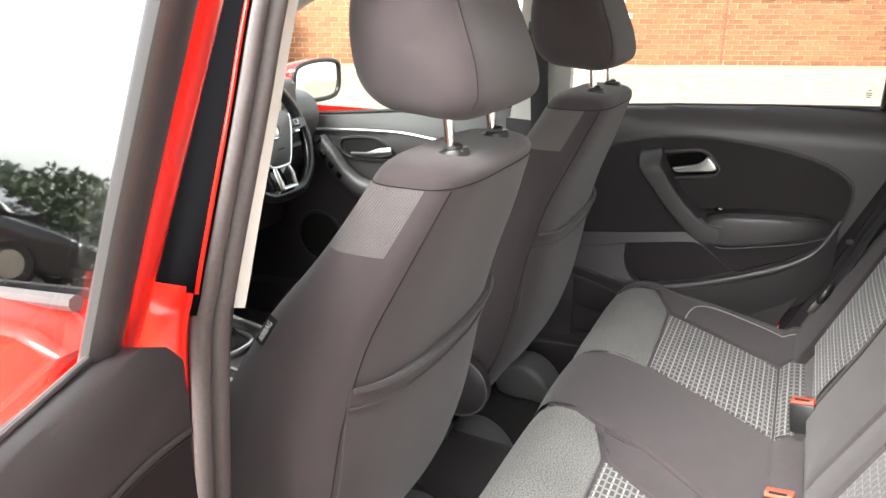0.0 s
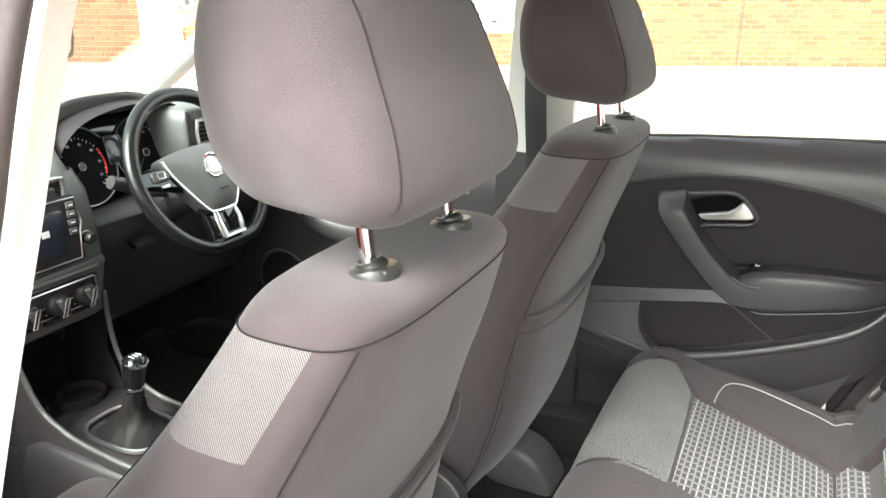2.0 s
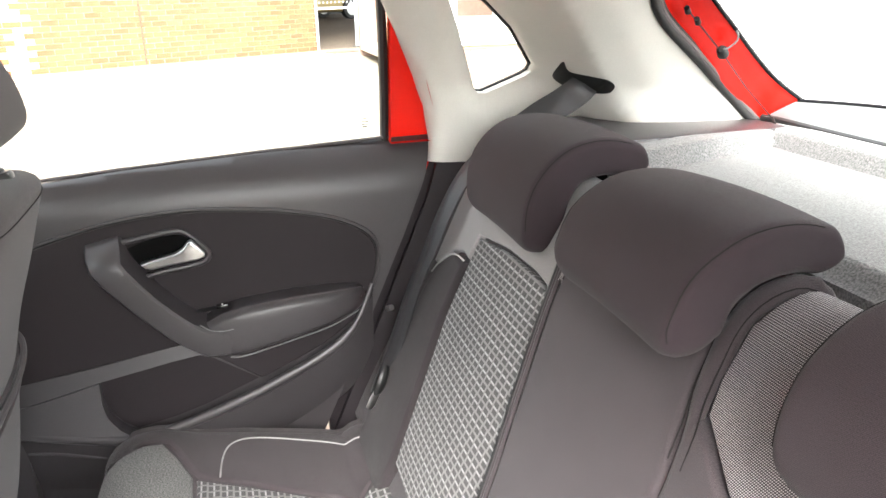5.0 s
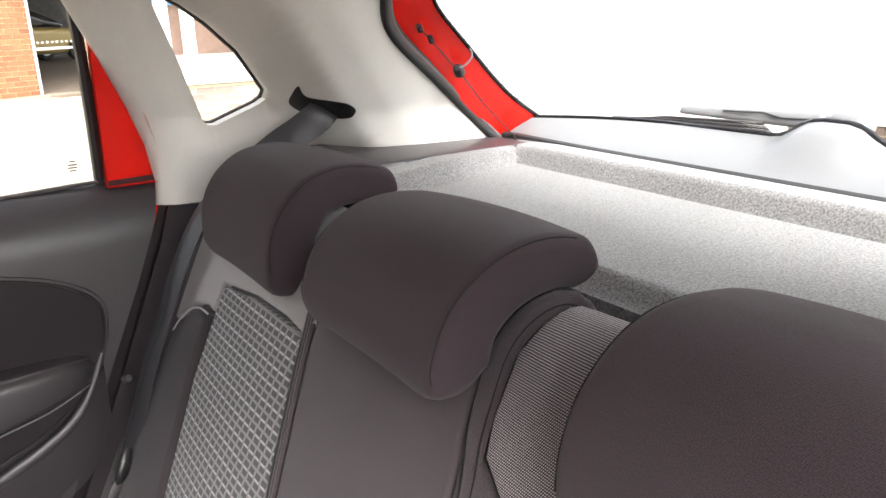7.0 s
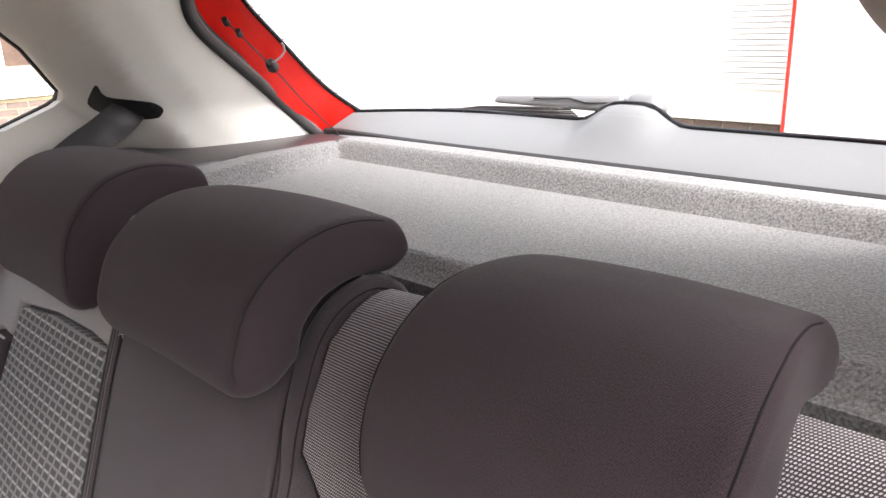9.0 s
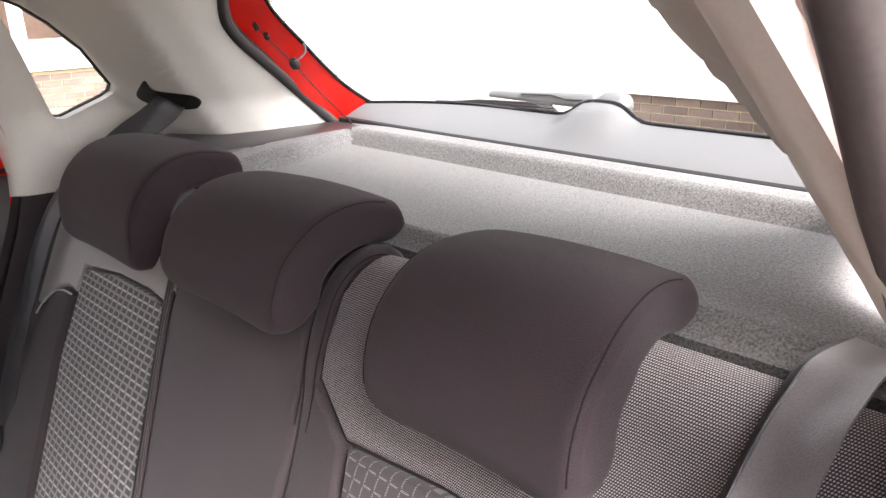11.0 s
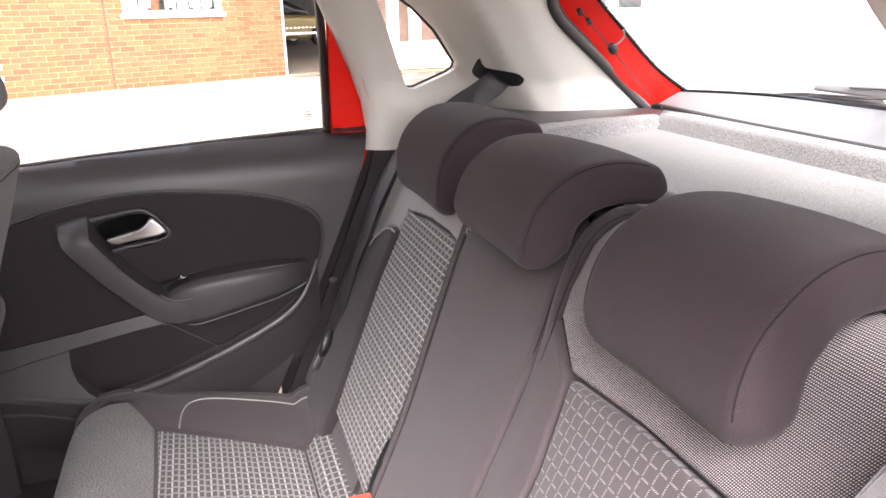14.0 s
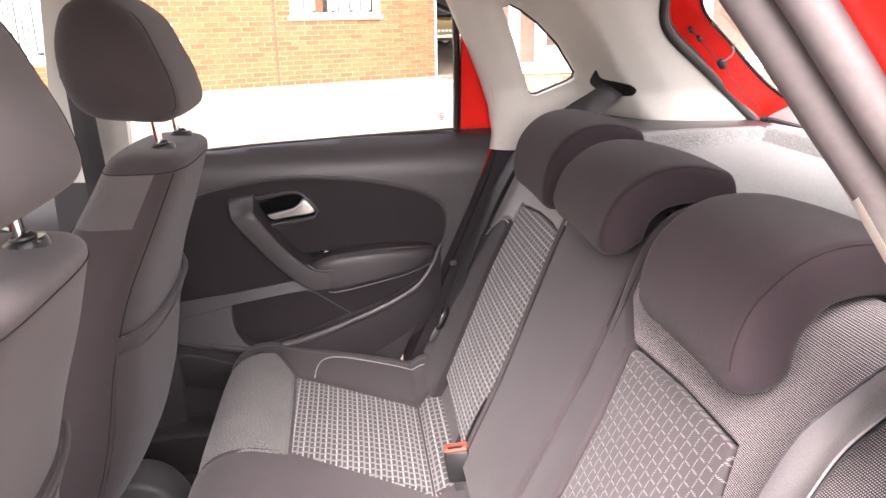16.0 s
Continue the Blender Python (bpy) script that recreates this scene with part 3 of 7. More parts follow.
for flip in (False, True):
    f = (lambda y: 0.145 - y) if flip else (lambda y: y)

    def m(points):
        return [(x, f(y)) for x, y in points]
    bolster = bolster_surface(f(0.67), f(0.755))
    if flip:
        wool = [(-0.11, -0.030), (0.0, -0.022), (0.058, -0.024), (0.10, -0.038), (0.139, -0.058), (0.171, -0.139), (0.172, -0.30), (0.168, -0.405), (0.140, -0.465), (0.118, -0.503), (0.085, -0.503), (0.03, -0.485), (-0.05, -0.47), (-0.11, -0.455)]
        check = [(0.177, -0.141), (0.27, -0.193), (0.438, -0.262), (0.436, -0.42), (0.30, -0.424), (0.173, -0.403)]
        roll = [(0.441, -0.264), (0.442, -0.35), (0.441, -0.42), (0.49, -0.43), (0.528, -0.42), (0.528, -0.282)]
        strip = [(0.070, -0.030), (0.128, -0.055), (0.231, -0.069), (0.351, -0.137), (0.438, -0.179), (0.528, -0.210), (0.528, -0.276), (0.438, -0.257), (0.27, -0.188), (0.181, -0.136), (0.147, -0.056), (0.104, -0.035)]
        cushion_panel("inner_strip", strip, BENCH, bench_cushion, "plain dark cloth strip beside the check", 0.010, 0.006)
    else:
        wool = [(-0.11, 0.217), (-0.11, 0.60), (-0.05, 0.615), (0.03, 0.630), (0.085, 0.648), (0.118, 0.648), (0.140, 0.610), (0.168, 0.553), (0.172, 0.40), (0.175, 0.245), (0.172, 0.235), (0.10, 0.224), (0.03, 0.217)]
        check = [(0.173, 0.548), (0.178, 0.40), (0.181, 0.243), (0.30, 0.200), (0.438, 0.15), (0.438, 0.30), (0.436, 0.473), (0.30, 0.512)]
        roll = [(0.441, 0.474), (0.442, 0.30), (0.442, 0.150), (0.528, 0.13), (0.528, 0.556), (0.49, 0.525)]
    cushion_panel("front_panel", wool, WOOL, bench_cushion, "pale grey wool-like front panel", 0.011, 0.007)
    cushion_panel("check_panel", check, CHECK, bench_cushion, "dark cloth panel with a woven white check", 0.009, 0.005)
    cushion_panel("back_roll", roll, CHECK, bench_cushion, "check cloth roll at the back of the cushion", 0.010, 0.008)
    cushion_panel("side_bolster", m([(0.174, 0.556), (0.146, 0.612), (0.124, 0.654), (0.085, 0.654), (0.03, 0.636), (-0.05, 0.62), (-0.11, 0.606), (-0.11, 0.70), (0.0, 0.725), (0.20, 0.735), (0.42, 0.735), (0.50, 0.720), (0.526, 0.66), (0.528, 0.562), (0.49, 0.531), (0.438, 0.479), (0.30, 0.518)]), BENCH, bench_cushion, "plain dark cloth side bolster", 0.010, 0.010, 0.003, bolster)
    line = [bolster(f(p.y), CUSH.wx(p.x), 0.0125) for p in spline([(0.211, 0.548, 0), (0.215, 0.60, 0), (0.226, 0.642, 0), (0.250, 0.665, 0), (0.29, 0.671, 0), (0.36, 0.664, 0), (0.43, 0.654, 0), (0.487, 0.642, 0)], 6)]
    part("piping", tube(line, 0.0017, 6), PIPING, bench_cushion, "pale grey piping")
cushion_panel("centre_panel", [(-0.11, -0.020), (-0.11, 0.213), (0.03, 0.213), (0.10, 0.220), (0.172, 0.231), (0.182, 0.238), (0.30, 0.195), (0.438, 0.145), (0.528, 0.122), (0.528, -0.203), (0.438, -0.172), (0.351, -0.130), (0.229, -0.062), (0.126, -0.049), (0.046, -0.020)], BENCH, bench_cushion, "plain dark cloth centre panel", 0.014, 0.006)


def rear_headrest(y0, y1, low, label, back=0.0):
    ob = thing("rear_headrest", label, "headrest", "rear headrests")
    line = [(0.681, low, 0.031), (0.679, (low + 0.94) / 2, 0.032), (0.682, 0.942, 0.032), (0.694, 0.973, 0.031), (0.720, 0.998, 0.029), (0.752, 1.007, 0.028), (0.785, 1.007, 0.0265), (0.812, 1.002, 0.025), (0.842, 0.993, 0.024)]
    line = [(x + back, z, t) for x, z, t in line]
    part("pad", saddle(line, y0, y1, 0.013), HEADCLOTH, ob, "dark cloth headrest pad", 70)
    pts = spline(line, 6)
    for y in (y0 + 0.005, y1 - 0.005):
        left, right = saddle_ring(pts, y, y0, y1, 0.013)
        part("seam", tube(left[6:-6], 0.0008, 5), SEAM, ob)
    for y in (y0 + 0.07, y1 - 0.07):
        part("post", tube([(0.775 + back, y, 0.90), (0.775 + back, y, 0.99)], 0.005, 8), CHROME, ob)
    return ob


rear_headrest(-0.435, -0.208, 0.886, "dark cloth saddle-shaped rear headrest pushed down on a tweed backrest")
rear_headrest(-0.072, 0.18, 0.908, "dark cloth saddle-shaped centre rear headrest")
rear_headrest(0.325, 0.60, 0.872, "dark cloth saddle-shaped rear headrest beside the window", 0.026)


# ---- front seats ----
SEAT_ROWS = [(0.30, -0.42, -0.20, 0.20), (0.36, -0.42, -0.15, 0.225), (0.45, -0.40, -0.10, 0.24), (0.55, -0.36, -0.068, 0.25), (0.64, -0.315, -0.052, 0.255), (0.70, -0.28, -0.044, 0.255), (0.82, -0.205, -0.012, 0.245), (0.90, -0.135, 0.020, 0.215), (0.96, -0.10, 0.042, 0.182), (0.990, -0.085, 0.054, 0.164), (1.000, -0.080, 0.057, 0.159), (1.008, -0.075, 0.0575, 0.154), (1.014, -0.070, 0.055, 0.148), (1.019, -0.063, 0.049, 0.140), (1.023, -0.053, 0.040, 0.128), (1.026, -0.038, 0.024, 0.108), (1.027, -0.02, 0.01, 0.08)]


def seat_row(z):
    zs = [r[0] for r in SEAT_ROWS]
    soft = 0.03 * smoothstep(1.0, 0.94, z)
    return tuple(sum(float(np.interp(z + soft * d, zs, [r[k] for r in SEAT_ROWS])) for d in (-1, -0.5, 0, 0.5, 1)) / 5 for k in (1, 2, 3))


def seat_ring(yc, z, n=64, e=3.6, grow=0.0):
    xf, xb, hw = seat_row(z)
    cx, hd = (xf + xb) / 2, (xb - xf) / 2
    out = []
    for k in range(n):
        a = 2 * math.pi * k / n
        c, s = math.cos(a), math.sin(a)
        out.append(Vector((cx + (hd + grow) * math.copysign(abs(c) ** (2 / e), c), yc + (hw + grow) * math.copysign(abs(s) ** (2 / e), s), z)))
    return out


def front_seat(yc, label, back):
    ob = thing("front_seat", label, "car seat", "front seats")
    zs = sorted(set([round(float(z), 4) for z in np.linspace(0.30, 0.99, 42)] + [0.922, 0.997, 1.004, 1.008, 1.011, 1.014, 1.0165, 1.019, 1.021, 1.023, 1.0245, 1.026, 1.027]))
    rings = [seat_ring(yc, z) for z in zs]
    n = 64
    groups = {"backrest": bmesh.new(), "left": bmesh.new(), "right": bmesh.new()}
    verts = {k: {} for k in groups}
    uvs = {k: b.loops.layers.uv.new("UVMap") for k, b in groups.items()}
    for i in range(len(zs) - 1):
        for k in range(n):
            c = math.cos(2 * math.pi * (k + 0.5) / n)
            s = math.sin(2 * math.pi * (k + 0.5) / n)
            key = "backrest"
            if 0.921 <= zs[i] and zs[i + 1] <= 0.998 and -0.86 < c < 0.2:
                key = "right" if s > 0 else "left"
            quad = []
            for a, b in ((i, k), (i, (k + 1) % n), (i + 1, (k + 1) % n), (i + 1, k)):
                if (a, b) not in verts[key]:
                    verts[key][a, b] = groups[key].verts.new(rings[a][b])
                quad.append(verts[key][a, b])
            face = groups[key].faces.new(quad)
            for l in face.loops:
                co = l.vert.co
                l[uvs[key]].uv = (co.x + 0.4 * co.z + (co.y if s < 0 else -co.y) * 0.5, co.z) if key != "backrest" else (co.x + co.y, co.z - co.x)
    top = [verts["backrest"][len(zs) - 1, k] for k in range(n)]
    groups["backrest"].faces.new(top)
    part("backrest", groups["backrest"], CLOTH, ob, "dark cloth backrest", 75)
    part("shoulder_panel", groups["left"], RIB, ob, "paler ribbed cloth shoulder panel", 50)
    part("shoulder_panel", groups["right"], RIB, ob, "paler ribbed cloth shoulder panel", 50)
    # seams along the back corners and round the top
    for s in (-1, 1):
        line = []
        for z in np.linspace(0.40, 0.995, 26):
            k = 9 * s % n
            line.append(seat_ring(yc, float(z), grow=0.0006)[k])
        part("seam", tube(line, 0.0009, 5), SEAM, ob)
        line = [seat_ring(yc, float(z), grow=0.0006)[25 * s % n] for z in np.linspace(0.45, 0.922, 20)]
        part("seam", tube(line, 0.0009, 5), SEAM, ob)
    part("seam", tube(seat_ring(yc, 0.998, grow=0.0006), 0.0008, 5, closed=True), SEAM, ob)
    # map pocket on the back

    def on_back(u, v, h):
        xf, xb, hw = seat_row(v)
        cx, hd = (xf + xb) / 2, (xb - xf) / 2
        x = cx + hd * max(0.0, 1 - min(abs(u) / hw, 0.98) ** 3.6) ** (1 / 3.6)
        return (x + 0.003 + 0.004 * math.cos(min(abs(u) / 0.2, 1) * math.pi / 2) + h, yc + u, v)
    mouth = [(0.222, 0.752), (0.15, 0.742), (0.07, 0.736), (0.0, 0.734), (-0.07, 0.736), (-0.15, 0.742), (-0.222, 0.752)]
    part("map_pocket", sheet([(-0.20, 0.40), (0.20, 0.40)] + mouth, on_back, 0.03, 0.003, 0.02, thick=0.008), CLOTH, ob, "dark cloth map pocket")
    part("pocket_edge", tube([on_back(p.x, p.y, 0.006) for p in spline([(a, b, 0) for a, b in mouth], 6)], 0.0045, 8), CLOTH, ob, "elastic pocket edge")
    part("pocket_edge", tube([on_back(p.x, p.y - 0.028, 0.004) for p in spline([(a, b, 0) for a, b in mouth], 6)], 0.0025, 6), CLOTH, ob)
    # label sewn into the side seam
    part("side_tag", box((0.046, 0.003, 0.012), (-0.160, yc - 0.2425, 0.820), (0, -56, 0), 0.001), BLACK, ob, "small black sewn tag reading AIRBAG")
    tag = bpy.data.curves.new("tag_text", "FONT")
    tag.body, tag.size, tag.align_x, tag.align_y = "AIRBAG", 0.0098, "CENTER", "CENTER"
    tag_ob = new("tag_text", tag)
    tag_ob.parent = ob
    tag_ob.matrix_basis = Matrix.Translation((-0.160, yc - 0.2446, 0.820)) @ Matrix.Rotation(radians(-56), 4, "Y") @ Matrix.Rotation(radians(90), 4, "X")
    tag.materials.append(WHITEMARK)
    # headrest
    prof = [(x - back, z) for x, z in [(-0.098, 1.21), (-0.102, 1.16), (-0.090, 1.11), (-0.06, 1.082), (-0.01, 1.074), (0.045, 1.072), (0.072, 1.09), (0.068, 1.13), (0.05, 1.175), (0.022, 1.23), (-0.025, 1.262), (-0.075, 1.252)]]
    part("headrest", pad(prof, yc - 0.135, yc + 0.135, 0.045, 6, steps=6, crown=0.04, dome=0.008), CLOTH, ob, "dark cloth headrest", 60)
    for s in (-1, 1):
        loop = spline([(x, z, 0) for x, z in prof], 6, True)
        mid = sum(loop, Vector()) / len(loop)
        line = []
        for p in spline([(x, z, 0) for x, z in prof[5:11]], 6):
            off = 0.115 - 0.13 * (p.y - 1.07)
            a = math.acos(max(0.0, 1 - (0.135 - off) / 0.045))
            d = p - mid
            k = (1 - 0.045 * (1 - math.sin(a)) / d.length) * (1 + 0.04 * (1 - (off / 0.135) ** 2))
            line.append((mid.x + d.x * k, yc + s * off, mid.y + d.y * k))
        part("seam", tube(line, 0.0008, 5), SEAM, ob)
        y = yc + s * 0.07
        post = part("headrest_post", tube([(0.012, y, 0.99), (0.0, y, 1.10)], 0.0065, 12), CHROME, ob, "chrome headrest post")
        b = tube([(0.012, y, 1.020), (0.011, y, 1.0265), (0.0105, y, 1.030), (0.010, y, 1.0315), (0.010, y, 1.034), (0.0095, y, 1.035)], [0.0215, 0.0215, 0.0195, 0.013, 0.0125, 0.009], 24)
        part("collar", b, BLACK, post, "black plastic collar")
        part("catch", box((0.008, 0.012, 0.006), (0.0255, y - 0.006, 1.0295), (0, 0, 0), 0.002), TRIM, post)
    # cushion
    prof = [(-0.80, 0.33), (-0.805, 0.37), (-0.77, 0.395), (-0.68, 0.398), (-0.55, 0.395), (-0.40, 0.41), (-0.34, 0.40), (-0.36, 0.33), (-0.55, 0.31), (-0.76, 0.31)]
    b = pad(prof, yc - 0.25, yc + 0.25, 0.05, 6, steps=5)
    uv = b.loops.layers.uv.new("UVMap")
    for fc in b.faces:
        for l in fc.loops:
            l[uv].uv = (l.vert.co.x, l.vert.co.y)
    part("cushion", b, BENCH, ob, "cloth seat cushion")
    # side covers, hinge and floor rails
    for s in (-1, 1):
        part("recliner_cover", pad([(-0.42, 0.36), (-0.44, 0.43), (-0.36, 0.50), (-0.25, 0.53), (-0.18, 0.48), (-0.20, 0.38), (-0.28, 0.33)], yc + s * 0.268 - 0.018, yc + s * 0.268 + 0.018, 0.012, 5, steps=3), TRIM, ob, "dark grey plastic recliner cover")
        part("seat_rail", box((0.72, 0.05, 0.045), (-0.58, yc + s * 0.19, 0.20), (0, 0, 0), 0.006), TRIM, ob)
        part("rail_end_cap", pad([(-0.25, 0.16), (-0.26, 0.225), (-0.20, 0.255), (-0.150, 0.243), (-0.115, 0.21), (-0.095, 0.160), (-0.15, 0.152)], yc + s * 0.19 - 0.055, yc + s * 0.19 + 0.055, 0.015, 5, steps=3), GREYTRIM, ob, "grey plastic rail end cap")
    part("seat_frame", box((0.55, 0.40, 0.10), (-0.58, yc, 0.29), (0, 0, 0), 0.02), BLACK, ob)
    disc = part("recliner_disc", tube([(-0.195, yc - 0.255, 0.40), (-0.195, yc - 0.278, 0.40), (-0.195, yc - 0.282, 0.40)], [0.070, 0.070, 0.064], 32), TRIM, ob, "round dark recliner cover")
    part("disc_rim", tube([(-0.195 + 0.069 * math.cos(a), yc - 0.279, 0.40 + 0.069 * math.sin(a)) for a in [2 * math.pi * k / 36 for k in range(36)]], 0.0022, 6, closed=True), GREYTRIM, disc, "pale rim")
    return ob


front_seat(-0.35, "dark cloth front passenger seat with ribbed shoulder panels, upright", 0.011)
front_seat(0.35, "dark cloth driver seat with ribbed shoulder panels, upright", 0.020)


# ---- car shell ----
def structure(name, bm, mat, label, angle=40):
    return tagged(link_mesh(name, bm, mat, None, "", True, angle), label, "car body", "", "structure")


structure("floor", box((2.9, 1.5, 0.04), (-0.35, 0.03, 0.13), (0, 0, 0), 0.01), CARPET, "black carpet of the car floor")
structure("floor_tunnel", pad([(-1.4, 0.14), (-1.4, 0.27), (-0.6, 0.27), (0.1, 0.24), (0.1, 0.14)], -0.10, 0.12, 0.04, 4, steps=4), CARPET, "black carpeted centre tunnel")
structure("seat_base", box((0.5, 1.34, 0.22), (0.34, 0.08, 0.25), (0, 0, 0), 0.02), CARPET, "black carpet under the rear bench")
structure("boot", box((0.62, 1.2, 0.06), (1.02, 0.05, 0.45), (0, 0, 0), 0.01), CARPET, "black boot floor")
for y in (0.66, -0.60):
    structure("boot_side", box((0.50, 0.02, 0.52), (1.07, y, 0.70), (0, 0, 0), 0.004), TRIMSOFT, "black boot side trim")
structure("boot_back", box((0.06, 1.2, 0.6), (1.30, 0.05, 0.68), (0, 0, 0), 0.01), TRIMSOFT, "black plastic boot sill trim")
for y in (0.725, -0.72):
    structure("door_sill", pad([(-1.3, 0.12), (-1.3, 0.25), (-0.6, 0.26), (0.0, 0.26), (0.35, 0.28), (0.42, 0.2), (0.35, 0.12)], y - 0.055, y + 0.055, 0.03, 4, steps=4), TRIM, "dark grey plastic door sill")
structure("ceiling", box((1.74, 1.36, 0.03), (0.15, 0.03, 1.40), (0, 0, 0), 0.012), HEADLINER, "pale cloth headliner")
structure("roof", box((1.84, 1.46, 0.02), (0.14, 0.03, 1.44), (0, 0, 0), 0.01), RED, "red roof panel")


def pillar_y(x, z):
    q = x + 0.8 * (z - 1.04)
    y = lerp([(0.50, 0.775), (0.62, 0.768), (0.70, 0.752), (0.76, 0.738), (0.88, 0.715), (0.905, 0.655), (0.945, 0.592), (1.02, 0.566), (1.16, 0.545), (1.3, 0.53)], q)
    return y - 0.42 * max(0, z - 1.06) - 0.5 * max(0, z - 1.26)


QUARTER = [(0.662, 1.243), (0.70, 1.16), (0.744, 1.052), (0.752, 1.043), (0.765, 1.042), (0.835, 1.073), (0.846, 1.082), (0.842, 1.098), (0.79, 1.165), (0.745, 1.21), (0.705, 1.238), (0.68, 1.25)]
PILLAR = [(0.50, 1.33), (0.545, 1.25), (0.592, 1.16), (0.63, 1.08), (0.652, 1.02), (0.662, 0.955), (0.655, 0.915), (0.76, 0.91), (0.85, 0.99), (0.95, 0.995), (1.186, 0.996), (1.180, 1.003), (1.12, 1.058), (1.055, 1.109), (0.990, 1.158), (0.962, 1.184), (0.947, 1.206), (0.938, 1.24), (0.934, 1.28), (0.93, 1.39), (0.50, 1.39)]


def side_y(y, far):
    return y if far else 0.155 - y


def trim_y(x, z, h, far):
    """The trim's surface; it dishes towards the small window."""
    d = float(seg_dist(np.array([(x, z)]), np.array(QUARTER))[0])
    y = pillar_y(x, z) - h + 0.022 * smoothstep(0.05, 0.0, d)
    front = x - lerp([(0.915, 0.655), (0.955, 0.662), (1.02, 0.652), (1.08, 0.63), (1.16, 0.592), (1.25, 0.545), (1.33, 0.50)], z)
    y += 0.016 * max(0.0, 1 - front / 0.030) ** 2
    return y if far else 0.138 - y - 0.05 * smoothstep(0.75, 1.0, x)


for far in (True, False):
    def laid(x, z, h, far=far):
        return (x, trim_y(x, z, h, far), z)
    bm = sheet(PILLAR, laid, 0.014, 0, 0, [QUARTER], thick=0.012)
    structure("pillar_trim", bm, BEIGE, "pale grey plastic rear pillar trim with a small window", 55)
    # the deep reveal of the small window
    rim = []
    for k in range(4):
        rim.append([Vector((x + 0.004 * k * 0.3, trim_y(x, z, -0.012 * k, far), z)) for x, z in QUARTER])
    structure("window_reveal", skin(bmesh.new(), rim, True, False), BEIGE, "pale grey plastic window reveal")
    win = thing("window_quarter", "small fixed rear quarter window with a black seal", "window", "", "structure")
    ring = [(x + 0.003, trim_y(x, z, -0.036, far), z) for x, z in QUARTER]
    part("seal", tube(ring, 0.0045, 6, closed=True), RUBBER, win)
    bm = bmesh.new()
    bm.faces.new([bm.verts.new(p) for p in ring])
    part("pane", bm, GLASS, win)
    # lower black trim beside the backrest
    bm = sheet([(0.44, 0.36), (0.528, 0.56), (0.652, 0.85), (0.672, 0.913), (0.80, 0.912), (0.78, 0.70), (0.60, 0.36)], lambda x, z, h, far=far: (x if far else x + 0.06, side_y(0.775 - 0.10 * smoothstep(0.0, 0.25, (x - 0.43) - 0.40 * (z - 0.36)) - h, far), z), 0.03, thick=0.012)
    structure("lower_pillar_trim", bm, TRIMSOFT, "black plastic lower pillar trim")
    structure("wheel_arch", box((0.46, 0.02, 0.62) if far else (0.30, 0.02, 0.62), (0.66 if far else 0.82, side_y(0.815, far), 0.63), (0, 0, 0), 0.004), TRIMSOFT, "black inner wheel arch panel")
    # shelf ledge
    structure("shelf_ledge", box((0.44, 0.24, 0.02), (0.985, 0.575 if far else -0.78, 0.990), (0, 0, 0), 0.006), TRIM, "dark grey plastic shelf ledge")
    # tailgate aperture seal along the trim's edge: a bulb and a thinner inner rib
    edge = [(1.205, 0.980), (1.180, 1.003), (1.12, 1.058), (1.055, 1.109), (0.990, 1.158), (0.962, 1.184), (0.947, 1.206), (0.938, 1.24), (0.934, 1.28), (0.931, 1.37)]
    side = -1 if far else 1
    seal = spline([(x + 0.006, trim_y(x, z, 0.0, far) + side * 0.002, z + 0.004) for x, z in edge], 8)
    structure("tailgate_seal", tube(seal, 0.0080, 10), RUBBER, "black rubber tailgate seal")
    structure("tailgate_seal", tube([p + Vector((0.006, side * 0.002, 0.0035)) for p in seal], 0.0055, 8), RUBBERGREY, "grey inner rib of the tailgate seal")
    structure("tailgate_seal", tube([p + Vector((0.012, -side * 0.006, 0.008)) for p in seal], 0.0050, 8), RUBBER, "black inner lip of the tailgate seal")


# ---- rear doors ----
def door_y(x, z):
    y = 0.752 + 0.060 * max(0.0, (z - 0.865) / 0.1) ** 2.2
    return y + 0.015 * smoothstep(0.5, 0.3, z)


